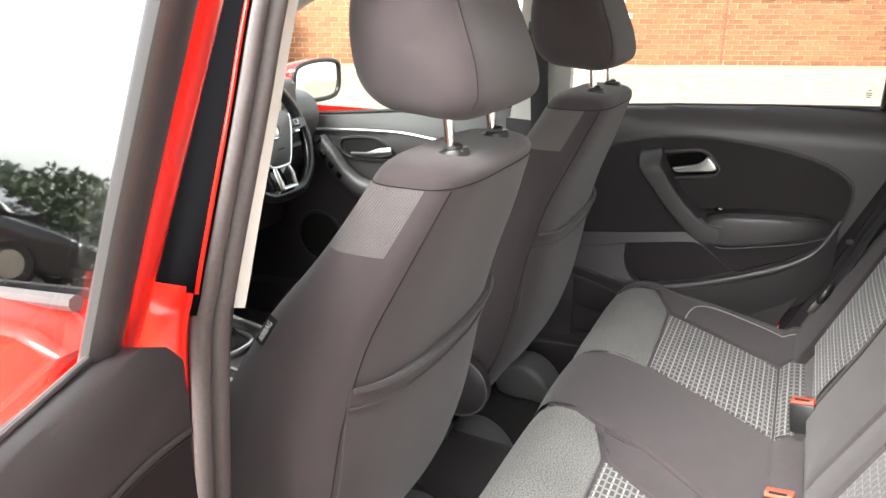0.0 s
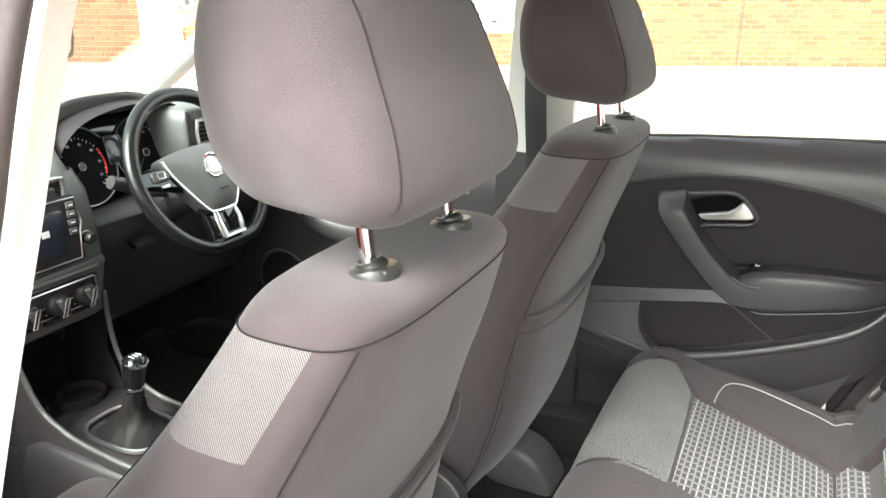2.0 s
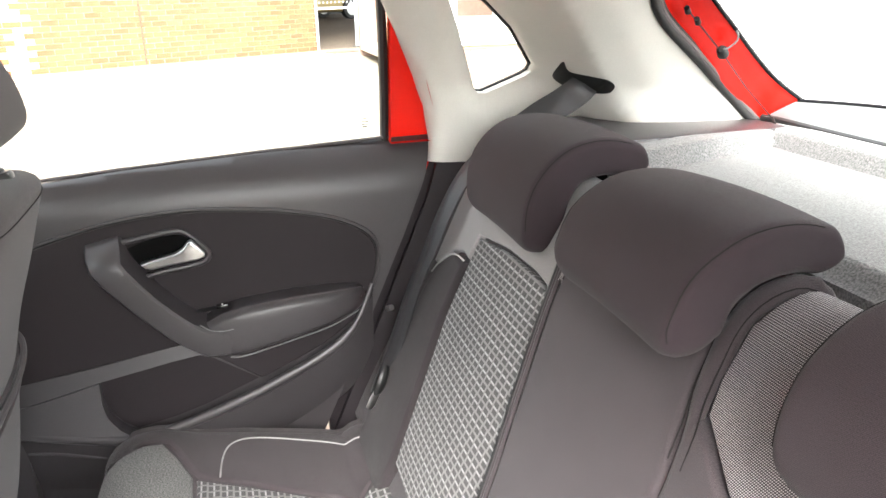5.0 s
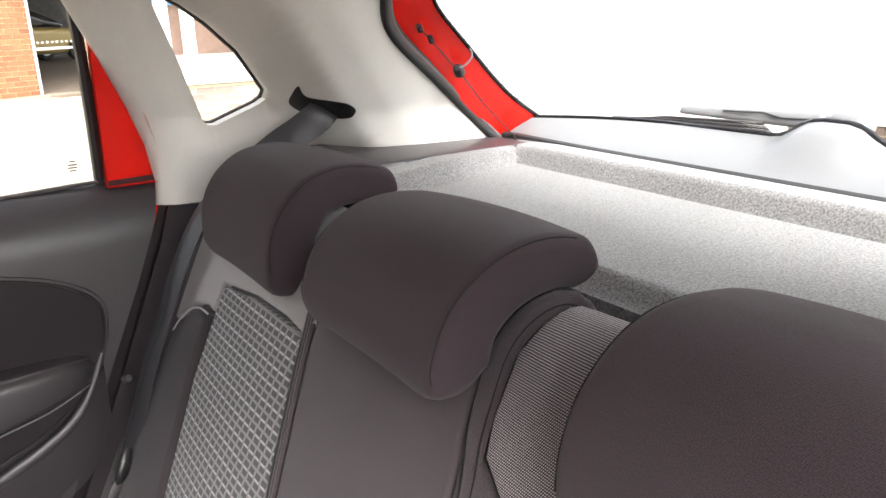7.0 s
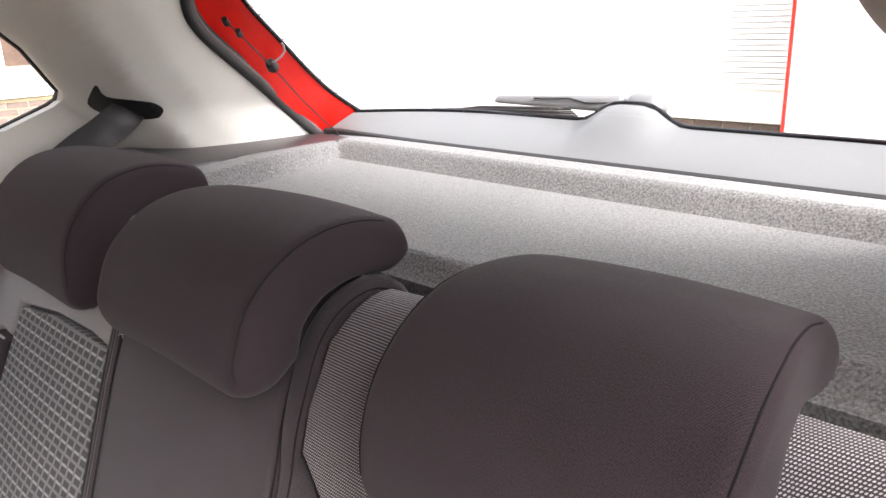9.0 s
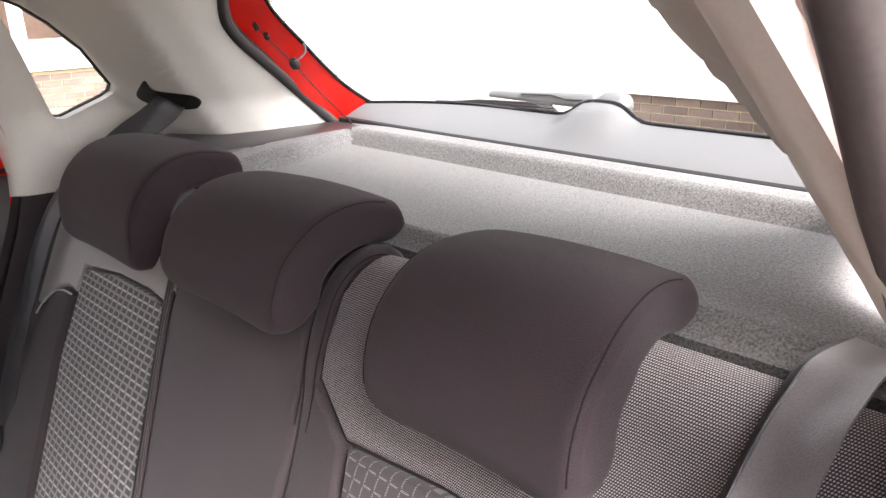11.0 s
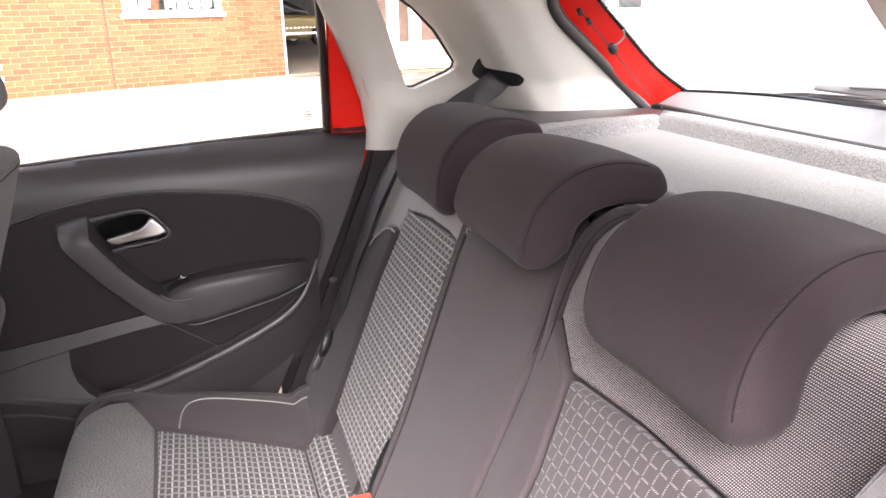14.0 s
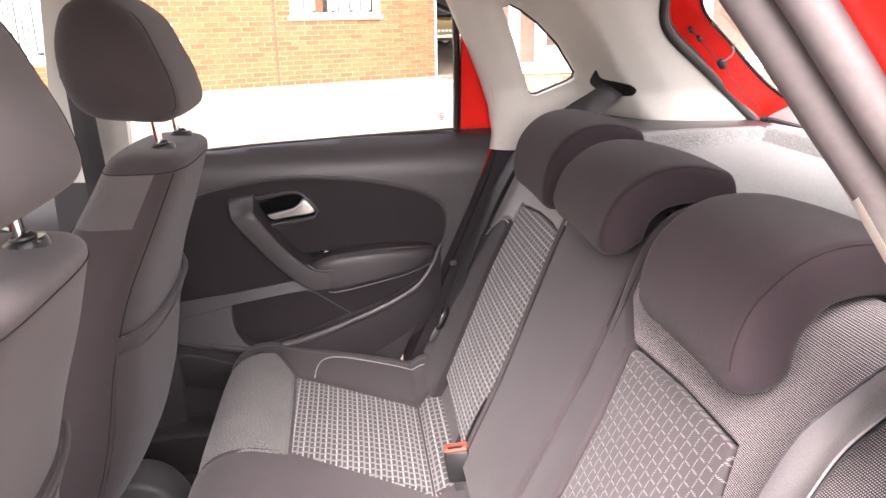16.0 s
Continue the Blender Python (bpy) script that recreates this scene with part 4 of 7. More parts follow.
def rear_door():
    """The far rear door, in car coordinates."""
    ob = thing("rear_door", "closed rear door with a dark plastic panel, silver handle and clear window", "car door", "rear doors")

    def on(x, z, h):
        return (x, door_y(x, z) - h, z)
    outline = [(-0.14, 0.26), (-0.15, 0.46), (-0.125, 0.65), (-0.135, 0.78), (-0.141, 0.837), (-0.130, 0.882), (-0.105, 0.908), (-0.07, 0.925), (0.10, 0.940), (0.35, 0.953), (0.60, 0.962), (0.665, 0.963), (0.645, 0.90), (0.60, 0.79), (0.49, 0.545), (0.41, 0.36), (0.36, 0.26)]
    part("door_panel", sheet(outline, on, 0.013, thick=0.03), TRIM, ob, "dark grey grained plastic door panel", 60)
    # insert under the arched seam
    arch = [(-0.128, 0.800), (-0.055, 0.825), (-0.003, 0.840), (0.052, 0.853), (0.106, 0.862), (0.159, 0.866), (0.213, 0.867), (0.267, 0.863), (0.36, 0.852), (0.453, 0.830), (0.505, 0.806), (0.530, 0.784), (0.540, 0.758), (0.537, 0.718), (0.524, 0.675)]
    foot = [(0.50, 0.640), (0.37, 0.617), (0.28, 0.602), (0.195, 0.617), (0.144, 0.611), (0.03, 0.594), (-0.079, 0.580), (-0.135, 0.572)]
    part("insert_panel", plate(arch + foot, on, 0.002, 0.002, 0.004, 0.02), TRIMSOFT, ob, "black grained insert panel")
    curve = spline([(x, z, 0) for x, z in arch], 5)
    part("insert_seam", tube([on(p.x, p.y, 0.0022) for p in curve], 0.0015, 6), BLACK, ob)
    out = [(p.x + 0.10 * (p.x - 0.2) * 0.12, p.y + 0.0042) for p in curve]
    part("insert_edge", tube([on(x, z, 0.0012) for x, z in out], 0.0032, 6), TRIM, ob)
    # armrest: a flat padded top with a crisp front
    rings = []
    for x, zt, zb, d in [(0.215, 0.668, 0.606, 0.050), (0.245, 0.684, 0.603, 0.056), (0.28, 0.692, 0.602, 0.058), (0.37, 0.699, 0.620, 0.056), (0.44, 0.699, 0.634, 0.048), (0.482, 0.697, 0.643, 0.036), (0.502, 0.692, 0.650, 0.022), (0.514, 0.684, 0.658, 0.006)]:
        y = 0.755 - d
        ring = [(0.757, zb - 0.004), (y + 0.010, zb - 0.001), (y + 0.003, zb + 0.002), (y, zb + 0.008), (y - 0.001, (zb + zt) / 2), (y, zt - 0.018), (y + 0.003, zt - 0.010), (y + 0.010, zt - 0.004), (y + 0.3 * d, zt - 0.001), (0.757, zt + 0.002)]
        rings.append([Vector((x, p.x, p.y)) for p in spline([(*q, 0) for q in ring], 3)])
    part("armrest", skin(bmesh.new(), rings, False, False), TRIM, ob, "dark grey padded armrest", 60)
    part("armrest_seam", tube(spline([(0.25, 0.698, 0.600), (0.28, 0.696, 0.600), (0.37, 0.698, 0.618), (0.44, 0.706, 0.632), (0.50, 0.732, 0.647)], 6), 0.0014, 5), GREYTRIM, ob)
    # pull handle: a broad angular bar from the bezel down to the armrest, its top cut to a sloping facet
    bar = [((0.031, 0.826), (0.090, 0.838), 0.742), ((0.030, 0.818), (0.091, 0.832), 0.730), ((0.031, 0.808), (0.093, 0.822), 0.716), ((0.037, 0.786), (0.093, 0.800), 0.699), ((0.052, 0.763), (0.102, 0.785), 0.697), ((0.070, 0.740), (0.114, 0.767), 0.697), ((0.109, 0.692), (0.138, 0.734), 0.697), ((0.150, 0.649), (0.168, 0.700), 0.696), ((0.178, 0.624), (0.194, 0.676), 0.695), ((0.208, 0.604), (0.220, 0.660), 0.695), ((0.235, 0.601), (0.245, 0.653), 0.696), ((0.275, 0.602), (0.280, 0.655), 0.699)]
    rings = []
    for (xa, za), (xb, zb), y in bar:
        a, b = Vector((xa, 0, za)), Vector((xb, 0, zb))
        q = []
        for t, d in ((-0.05, 0.757), (-0.01, y + 0.020), (0.02, y + 0.008), (0.09, y + 0.002), (0.5, y), (0.86, y + 0.001), (0.95, y + 0.005), (1.0, y + 0.016), (1.05, y + 0.034), (1.16, 0.757)):
            p = a.lerp(b, t)
            p.y = min(d, 0.757)
            q.append(p)
        rings.append(q)
    part("pull_handle", skin(bmesh.new(), rings, True, True), TRIM, ob, "dark grey angular door pull", 35)
    part("handle_trim", tube(spline([(0.205, 0.6965, 0.672), (0.222, 0.6945, 0.660), (0.242, 0.695, 0.655), (0.262, 0.698, 0.655)], 5), 0.0012, 6), GREYTRIM, ob, "thin grey trim on the door pull")
    # handle recess (a flat black sheet for the shade of its hollow), bezel, lever
    rec = [(0.098, 0.812), (0.125, 0.821), (0.157, 0.829), (0.19, 0.829), (0.208, 0.816), (0.227, 0.790), (0.222, 0.778), (0.19, 0.774), (0.13, 0.768), (0.116, 0.776)]
    part("handle_recess", sheet(rec, lambda x, z, h: (x, 0.7485, z), 0.02), RECESS_SHADE, ob)
    lip = spline([(0.082, 0.824, 0), (0.13, 0.831, 0), (0.168, 0.836, 0), (0.19, 0.835, 0), (0.208, 0.823, 0), (0.231, 0.795, 0), (0.232, 0.783, 0), (0.220, 0.773, 0), (0.18, 0.767, 0), (0.14, 0.762, 0), (0.120, 0.756, 0)], 6)
    part("handle_bezel", tube([(p.x, 0.744, p.y) for p in lip], 0.0052, 8), TRIM, ob)
    lever = [(0.120, 0.790), (0.140, 0.795), (0.158, 0.799), (0.179, 0.804), (0.193, 0.813), (0.202, 0.824), (0.209, 0.825), (0.219, 0.815), (0.230, 0.802), (0.230, 0.795), (0.216, 0.790), (0.168, 0.784), (0.138, 0.779), (0.127, 0.782)]
    part("handle_lever", plate(lever, lambda x, z, h: (x, 0.718 - 0.006 * smoothstep(0.13, 0.21, x) - h, z), 0.004, 0.004, 0.014, 0.008), SATIN, ob, "satin silver inner door handle", 60)
    # window switch
    switch = [(0.196, 0.684), (0.204, 0.694), (0.250, 0.702), (0.262, 0.700), (0.255, 0.690), (0.215, 0.681)]
    part("switch_bezel", sheet(switch, lambda x, z, h: (x, 0.716 + 0.9 * (z - 0.684), 0.6905 + 0.18 * (z - 0.69)), 0.02, thick=-0.004), BLACK, ob)
    part("window_switch", box((0.022, 0.013, 0.006), (0.246, 0.722, 0.694), (0, -6, 0), 0.002), GLOSS, ob)
    part("switch_mark", box((0.003, 0.002, 0.001), (0.246, 0.7205, 0.6975), (0, -6, 0)), WHITEMARK, ob)
    # tilted strip over the pocket, the sloping face in front of it, the pocket's floor
    strip = [(-0.135, 0.572), (-0.079, 0.579), (0.03, 0.593), (0.144, 0.610), (0.205, 0.618), (0.212, 0.590), (0.189, 0.590), (0.143, 0.584), (0.016, 0.563), (-0.083, 0.542), (-0.135, 0.532)]
    part("strip", sheet(strip, lambda x, z, h: on(x, z, 0.0015 + 0.22 * max(0.0, 0.590 + 0.145 * x - z) + h), 0.012, thick=0.02), TRIM, ob)
    slope = [(-0.140, 0.532), (-0.083, 0.541), (0.014, 0.562), (0.014, 0.526), (0.021, 0.50), (0.040, 0.474), (0.065, 0.457), (0.018, 0.455), (-0.062, 0.466), (-0.142, 0.486)]
    part("pocket_end", sheet(slope, lambda x, z, h: on(x, z, 0.012 + 0.30 * max(0.0, 0.556 + 0.15 * x - z) + h), 0.012, thick=0.03), TRIM, ob)
    pocket = [(0.010, 0.562), (0.10, 0.578), (0.189, 0.590), (0.213, 0.580), (0.296, 0.522), (0.195, 0.483), (0.136, 0.466), (0.065, 0.452), (0.043, 0.470), (0.020, 0.50), (0.012, 0.526)]
    part("pocket_back", sheet(pocket, lambda x, z, h: (x, door_y(x, z) - 0.001 - h, z), 0.03), TRIMSOFT, ob)
    wedge = [(0.216, 0.584), (0.28, 0.600), (0.37, 0.618), (0.482, 0.641), (0.528, 0.668), (0.515, 0.64), (0.47, 0.605), (0.42, 0.572), (0.313, 0.525), (0.300, 0.523)]
    part("lower_insert", plate(wedge, on, 0.006, 0.003, 0.005, 0.02), TRIMSOFT, ob, "black grained lower insert")
    lip = spline([(-0.140, 0.735, 0.489), (-0.033, 0.722, 0.466), (0.05, 0.713, 0.453), (0.092, 0.712, 0.454), (0.19, 0.713, 0.476), (0.318, 0.716, 0.520), (0.434, 0.724, 0.571), (0.490, 0.735, 0.617), (0.528, 0.748, 0.69)], 6)
    part("pocket_lip", tube(lip, [0.0105 if k < 0.75 * len(lip) else 0.0105 - 0.007 * (k / len(lip) - 0.75) / 0.25 for k in range(len(lip))], 12, flat=0.75, up=(0, 1, 0)), TRIM, ob, "dark grey lip of the door pocket", 60)
    skirt = [[Vector(p) for p in lip], [Vector((p.x, p.y + 0.005, p.z - 0.06)) for p in lip], [Vector((p.x, 0.765, p.z - 0.14)) for p in lip]]
    part("pocket_skirt", skin(bmesh.new(), skirt, False, False), TRIM, ob, "", 60)
    low = spline([(-0.125, 0.735, 0.443), (-0.065, 0.730, 0.435), (0.015, 0.722, 0.413), (0.075, 0.718, 0.394)], 5)
    part("lower_strip", tube(low, 0.0045, 8, flat=0.7, up=(0, 1, 0)), TRIM, ob)
    # window frame: red metal, black channel, glass
    red = [(0.585, 0.955), (0.580, 1.27), (0.61, 1.19), (0.645, 1.09), (0.672, 1.0), (0.678, 0.955)]
    part("window_frame", sheet(red, lambda x, z, h: (x, 0.812 - 0.25 * max(0, z - 0.96) - h, z), 0.04, thick=-0.03), RED, ob, "red painted window frame")
    part("window_channel", tube([(0.578, 0.812, 0.955), (0.576, 0.785, 1.06), (0.572, 0.757, 1.17), (0.566, 0.735, 1.25), (0.53, 0.72, 1.31)], 0.011, 8, flat=0.8), RUBBER, ob, "black rubber window channel")
    part("window_channel", tube([(0.55, 0.72, 1.29), (0.30, 0.715, 1.325), (-0.15, 0.715, 1.325)], 0.014, 8), RUBBER, ob)
    part("window_seal", tube([(-0.10, 0.800, 0.928), (0.10, 0.802, 0.942), (0.35, 0.803, 0.955), (0.585, 0.803, 0.965)], 0.0034, 8), RUBBERGREY, ob, "grey rubber window seal")
    bm = bmesh.new()
    bm.faces.new([bm.verts.new(p) for p in [(-0.12, 0.81, 0.93), (0.58, 0.813, 0.96), (0.572, 0.757, 1.17), (0.53, 0.722, 1.30), (-0.15, 0.72, 1.32)]])
    for k, (w, z) in enumerate(((0.008, 1.002), (0.014, 0.996), (0.014, 0.991), (0.010, 0.986))):
        part("glass_mark", box((w, 0.0006, 0.0022), (0.541, 0.8085 - 0.25 * (z - 0.986), z)), GREYTRIM, ob)
    part("window_pane", bm, GLASS, ob, "clear side window glass")
    bm = skin(bmesh.new(), [[Vector((x, 0.85, z)) for x, z in [(-0.16, 0.2), (-0.09, 0.88)]], [Vector((x, 0.85, z)) for x, z in [(0.36, 0.2), (0.68, 0.90)]]], False, False)
    part("outer_skin", bm, RED, ob, "red outer door skin")
    # front upright of the window frame
    part("window_frame", tube([(-0.135, 0.815, 0.90), (-0.118, 0.778, 1.05), (-0.09, 0.738, 1.20), (-0.06, 0.70, 1.32)], 0.040, 12, flat=0.45, up=(0, 1, 0)), RED, ob, "red painted window frame")
    part("window_channel", tube([(-0.066, 0.808, 0.90), (-0.049, 0.774, 1.05), (-0.021, 0.734, 1.20), (0.009, 0.697, 1.32)], 0.030, 12, flat=0.5, up=(0, 1, 0)), TRIM, ob, "grey rubber window channel")
    # red edge shown in the shut line
    part("shut_edge", tube([(0.676, 0.803, 0.965), (0.649, 0.808, 0.885), (0.608, 0.812, 0.79), (0.499, 0.818, 0.545), (0.419, 0.822, 0.36)], 0.0070, 8), RED, ob, "red painted door edge")
    part("shut_edge", tube([(-0.16, 0.79, 0.30), (-0.165, 0.79, 0.46), (-0.145, 0.79, 0.66), (-0.115, 0.79, 0.82)], 0.008, 8), RED, ob)
    return ob


rear_door()
structure("body_side", box((0.92, 0.02, 0.74), (0.90, 0.866, 0.53), (0, 0, 0), 0.006), RED, "red painted rear body side")
structure("body_sill", box((2.6, 0.06, 0.16), (-0.45, 0.845, 0.16), (0, 0, 0), 0.02), RED, "red painted body sill")

# ---- parcel shelf and tailgate ----
shelf = thing("parcel_shelf", "grey felt parcel shelf with a raised rim", "shelf")


def shelf_z(u, v, h):
    edge = min(1.24 - v, u + 0.70, 0.437 + 0.29 * (v - 0.883) - u)
    front = smoothstep(0.03, 0.0, v - 0.852)
    return (v, u, 0.972 + 0.027 * smoothstep(0.083, 0.060, edge) - 0.007 * smoothstep(0.014, 0.0, edge) - 0.02 * front + h)


SHELF = [(-0.70, 0.852), (-0.70, 1.22), (-0.68, 1.24), (0.515, 1.24), (0.530, 1.225), (0.437, 0.90), (0.428, 0.852)]
part("felt_panel", sheet(SHELF, shelf_z, 0.0075, thick=0.03), FELT, shelf, "grey needle felt with a raised rim")
part("felt_edge", tube([shelf_z(0.437 + 0.29 * (v - 0.883), v, 0.003) for v in np.linspace(0.86, 1.215, 20)], 0.0022, 6), GREYTRIM, shelf, "pale bound edge")
# solid black strip standing in for the shade behind the backrests
part("front_gap", box((0.04, 1.14, 0.01), (0.838, -0.13, 0.935), (0, 0, 0), 0.002), RUBBER, shelf, "black strip for the shade in the gap behind the backrests")

tailgate = thing("tailgate", "closed tailgate with red inner frame, grey trim and heated glass", "tailgate")


def gate_trim(u, v, h):
    bump = 0.028 * math.exp(-((u - 0.015) / 0.058) ** 4)
    bow = max(0.0, (abs(u + 0.015) - 0.26) / 0.26) ** 2
    front, back = 1.246 - 0.030 * bow, 1.350 - 0.086 * bow
    return (front + (back - front) * v + h, u - math.copysign(0.03, u) * v * min(bow, 1.0), 0.992 + 0.010 * min(bow, 1.0) * (1 - v) + 0.041 * v ** 0.9 + bump * smoothstep(0.1, 0.95, v))


bm = bmesh.new()
rows = [[Vector(gate_trim(u, v, 0)) for u in np.linspace(-0.56, 0.53, 60)] for v in np.linspace(0, 1, 14)]
skin(bm, rows, False, False)
part("lower_trim", bm, GREYTRIM, tailgate, "smooth grey plastic lower trim with a wiper bulge", 70)
# black tube standing in for the shade along the trim's lower gap
part("trim_gap", tube([(Vector(gate_trim(u, 0.0, 0)) + Vector((-0.004, 0, 0.002)))[:] for u in np.linspace(-0.58, 0.53, 40)], 0.006, 6), RUBBER, tailgate)
glass_line = [Vector(gate_trim(u, 1.0, 0.005)) + Vector((0, 0, 0.001)) for u in np.linspace(-0.55, 0.53, 70)]
for s in (1, -1):
    def gy(y, s=s):
        return y if s > 0 else -(y + 0.03)
    outer = spline([(1.240, gy(0.530), 0.982), (1.142, gy(0.530), 1.053), (1.081, gy(0.528), 1.108), (1.008, gy(0.520), 1.168), (0.968, gy(0.505), 1.222), (0.958, gy(0.490), 1.265), (0.954, gy(0.46), 1.31), (0.95, gy(0.43), 1.37)], 8)
    inner = spline([(1.290, gy(0.498), 1.014), (1.207, gy(0.500), 1.067), (1.155, gy(0.495), 1.108), (1.093, gy(0.485), 1.164), (1.028, gy(0.470), 1.222), (1.006, gy(0.455), 1.265), (0.994, gy(0.43), 1.31), (0.985, gy(0.40), 1.37)], 8)
    rows = []
    for k in range(13):
        t = k / 12
        bulge = 0.010 * math.sin(math.pi * t) + 0.006 * math.exp(-((t - 0.72) / 0.10) ** 2)
        rows.append([(a + Vector((-0.006, s * 0.012, 0))).lerp(b, t) + Vector((-bulge, -s * bulge * 0.3, bulge)) for a, b in zip(outer, inner)])
    part("inner_frame", skin(bmesh.new(), rows, False, False), RED, tailgate, "red painted inner tailgate frame", 70)
    edge = [p + Vector((0.002, 0, 0.001)) for p in inner]
    part("glass_edge", tube(edge, 0.0036, 8), GLOSS, tailgate, "black glass border")
    for p in edge[4:40:5]:
        part("heater_contact", tube([p, p + Vector((0.006, -s * 0.010, -0.003))], 0.0008, 4), BLACK, tailgate)
part("glass_edge", tube(glass_line, 0.0042, 8), GLOSS, tailgate, "black glass border")
# parcel shelf cord, hooks and pivot
part("cord", tube([(1.206, 0.503, 1.006), (1.140, 0.497, 1.064), (1.081, 0.487, 1.122), (1.026, 0.487, 1.176), (1.010, 0.490, 1.193)], 0.0012, 5), BLACK, tailgate, "thin black shelf cord")
for p in ((1.008, 0.489, 1.193), (1.026, 0.486, 1.176)):
    part("screw", tube([(p[0] + 0.006, p[1] + 0.005, p[2] - 0.004), (p[0] - 0.003, p[1] - 0.004, p[2] + 0.003)], [0.0050, 0.0042], 12), BLACK, tailgate)
part("hook_base", tube([(1.088, 0.496, 1.121), (1.078, 0.487, 1.128), (1.075, 0.484, 1.130)], [0.0095, 0.0085, 0.005], 16), BLACK, tailgate)
part("hook", tube(spline([(1.078, 0.483, 1.130), (1.085, 0.478, 1.133), (1.096, 0.475, 1.143), (1.097, 0.475, 1.153), (1.094, 0.476, 1.158)], 5), 0.0026, 8, flat=0.6), GREYTRIM, tailgate, "small grey shelf cord hook")
part("cord_end", tube([(1.207, 0.505, 1.008), (1.203, 0.492, 0.999)], 0.0024, 6), BLACK, tailgate)
bm = bmesh.new()
bm.faces.new([bm.verts.new(p) for p in [(1.356, -0.50, 1.033), (1.356, 0.42, 1.033), (1.27, 0.497, 1.03), (1.05, 0.452, 1.225), (0.998, 0.36, 1.38), (0.998, -0.45, 1.38), (1.05, -0.542, 1.225)]])
part("rear_window", bm, GLASS, tailgate, "clear heated rear window")
wiper = thing("rear_wiper", "grey rear wiper resting along the window's lower edge", "wiper")
# the arm's grey stands in for the sky it reflects
part("arm", pad([(1.366, 1.046), (1.369, 1.064), (1.380, 1.071), (1.394, 1.066), (1.396, 1.048)], 0.040, 0.285, 0.008, 4, taper=lambda f: (1.0 - 0.55 * f, 0, -0.005 * f), steps=4), GREYTRIM, wiper, "plastic wiper arm, its grey standing for reflected sky")
part("arm_ridge", tube([(1.368, 0.046, 1.060), (1.367, 0.10, 1.058), (1.369, 0.13, 1.063), (1.371, 0.20, 1.060)], 0.0016, 6), TRIM, wiper)
part("hub", pad([(1.362, 1.044), (1.365, 1.066), (1.381, 1.075), (1.400, 1.068), (1.402, 1.044)], -0.020, 0.037, 0.016, 5, steps=5), GREYTRIM, wiper, "grey wiper hub cap")
for k in range(6):
    z = 1.036 + 0.0028 * k
    strip = tube([(1.362, 0.415 - 0.012 * k, 1.0325 + 0.0006 * k), (1.361, 0.30, 1.034 + 0.0018 * k), (1.360, 0.105 + 0.004 * k, z)], 0.0013, 6)
    part("blade_strip", strip, RUBBERGREY if k % 2 else BLACK, wiper, "" if k else "rubber blade in layered strips")


# ---- front of the cabin ----
dash = thing("dashboard", "dark grey plastic dashboard with instruments, screen and heater knobs", "dashboard")
# top pad across the car with the hump over the instruments
rows = []
for y in np.linspace(-0.70, 0.72, 48):
    hump = 0.078 * math.exp(-((y - 0.29) / 0.19) ** 4)
    sec = [(-0.985, 0.80), (-0.97, 0.86), (-0.99, 0.905), (-1.04, 0.925 + hump * 0.8), (-1.12, 0.935 + hump), (-1.25, 0.93 + hump * 0.5), (-1.45, 0.90), (-1.62, 0.86), (-1.62, 0.5), (-1.2, 0.45), (-1.10, 0.60)]
    cut = 0.15 * math.exp(-((y - 0.285) / 0.175) ** 8)
    sec = [(x - (cut if k < 3 else cut * 0.5 if k == 3 else 0), z) for k, (x, z) in enumerate(sec)]
    rows.append([Vector((p.x, y, p.y)) for p in spline([(*q, 0) for q in sec], 4, True)])
part("dash_top", skin(bmesh.new(), rows), DASHLIT, dash, "dark grey soft dashboard top", 60)
# dark panel added over the driver's knees: its colour carries the shade below the dash
rows = [[Vector((x, y, z)) for y in np.linspace(0.135, 0.66, 12)] for x, z in ((-1.10, 0.788), (-1.005, 0.782), (-0.992, 0.765), (-1.0, 0.73), (-1.04, 0.66), (-1.085, 0.58), (-1.12, 0.50))]
part("knee_panel", skin(bmesh.new(), rows, False, False), TRIM, dash, "added dark panel for the shade under the dashboard", 50)
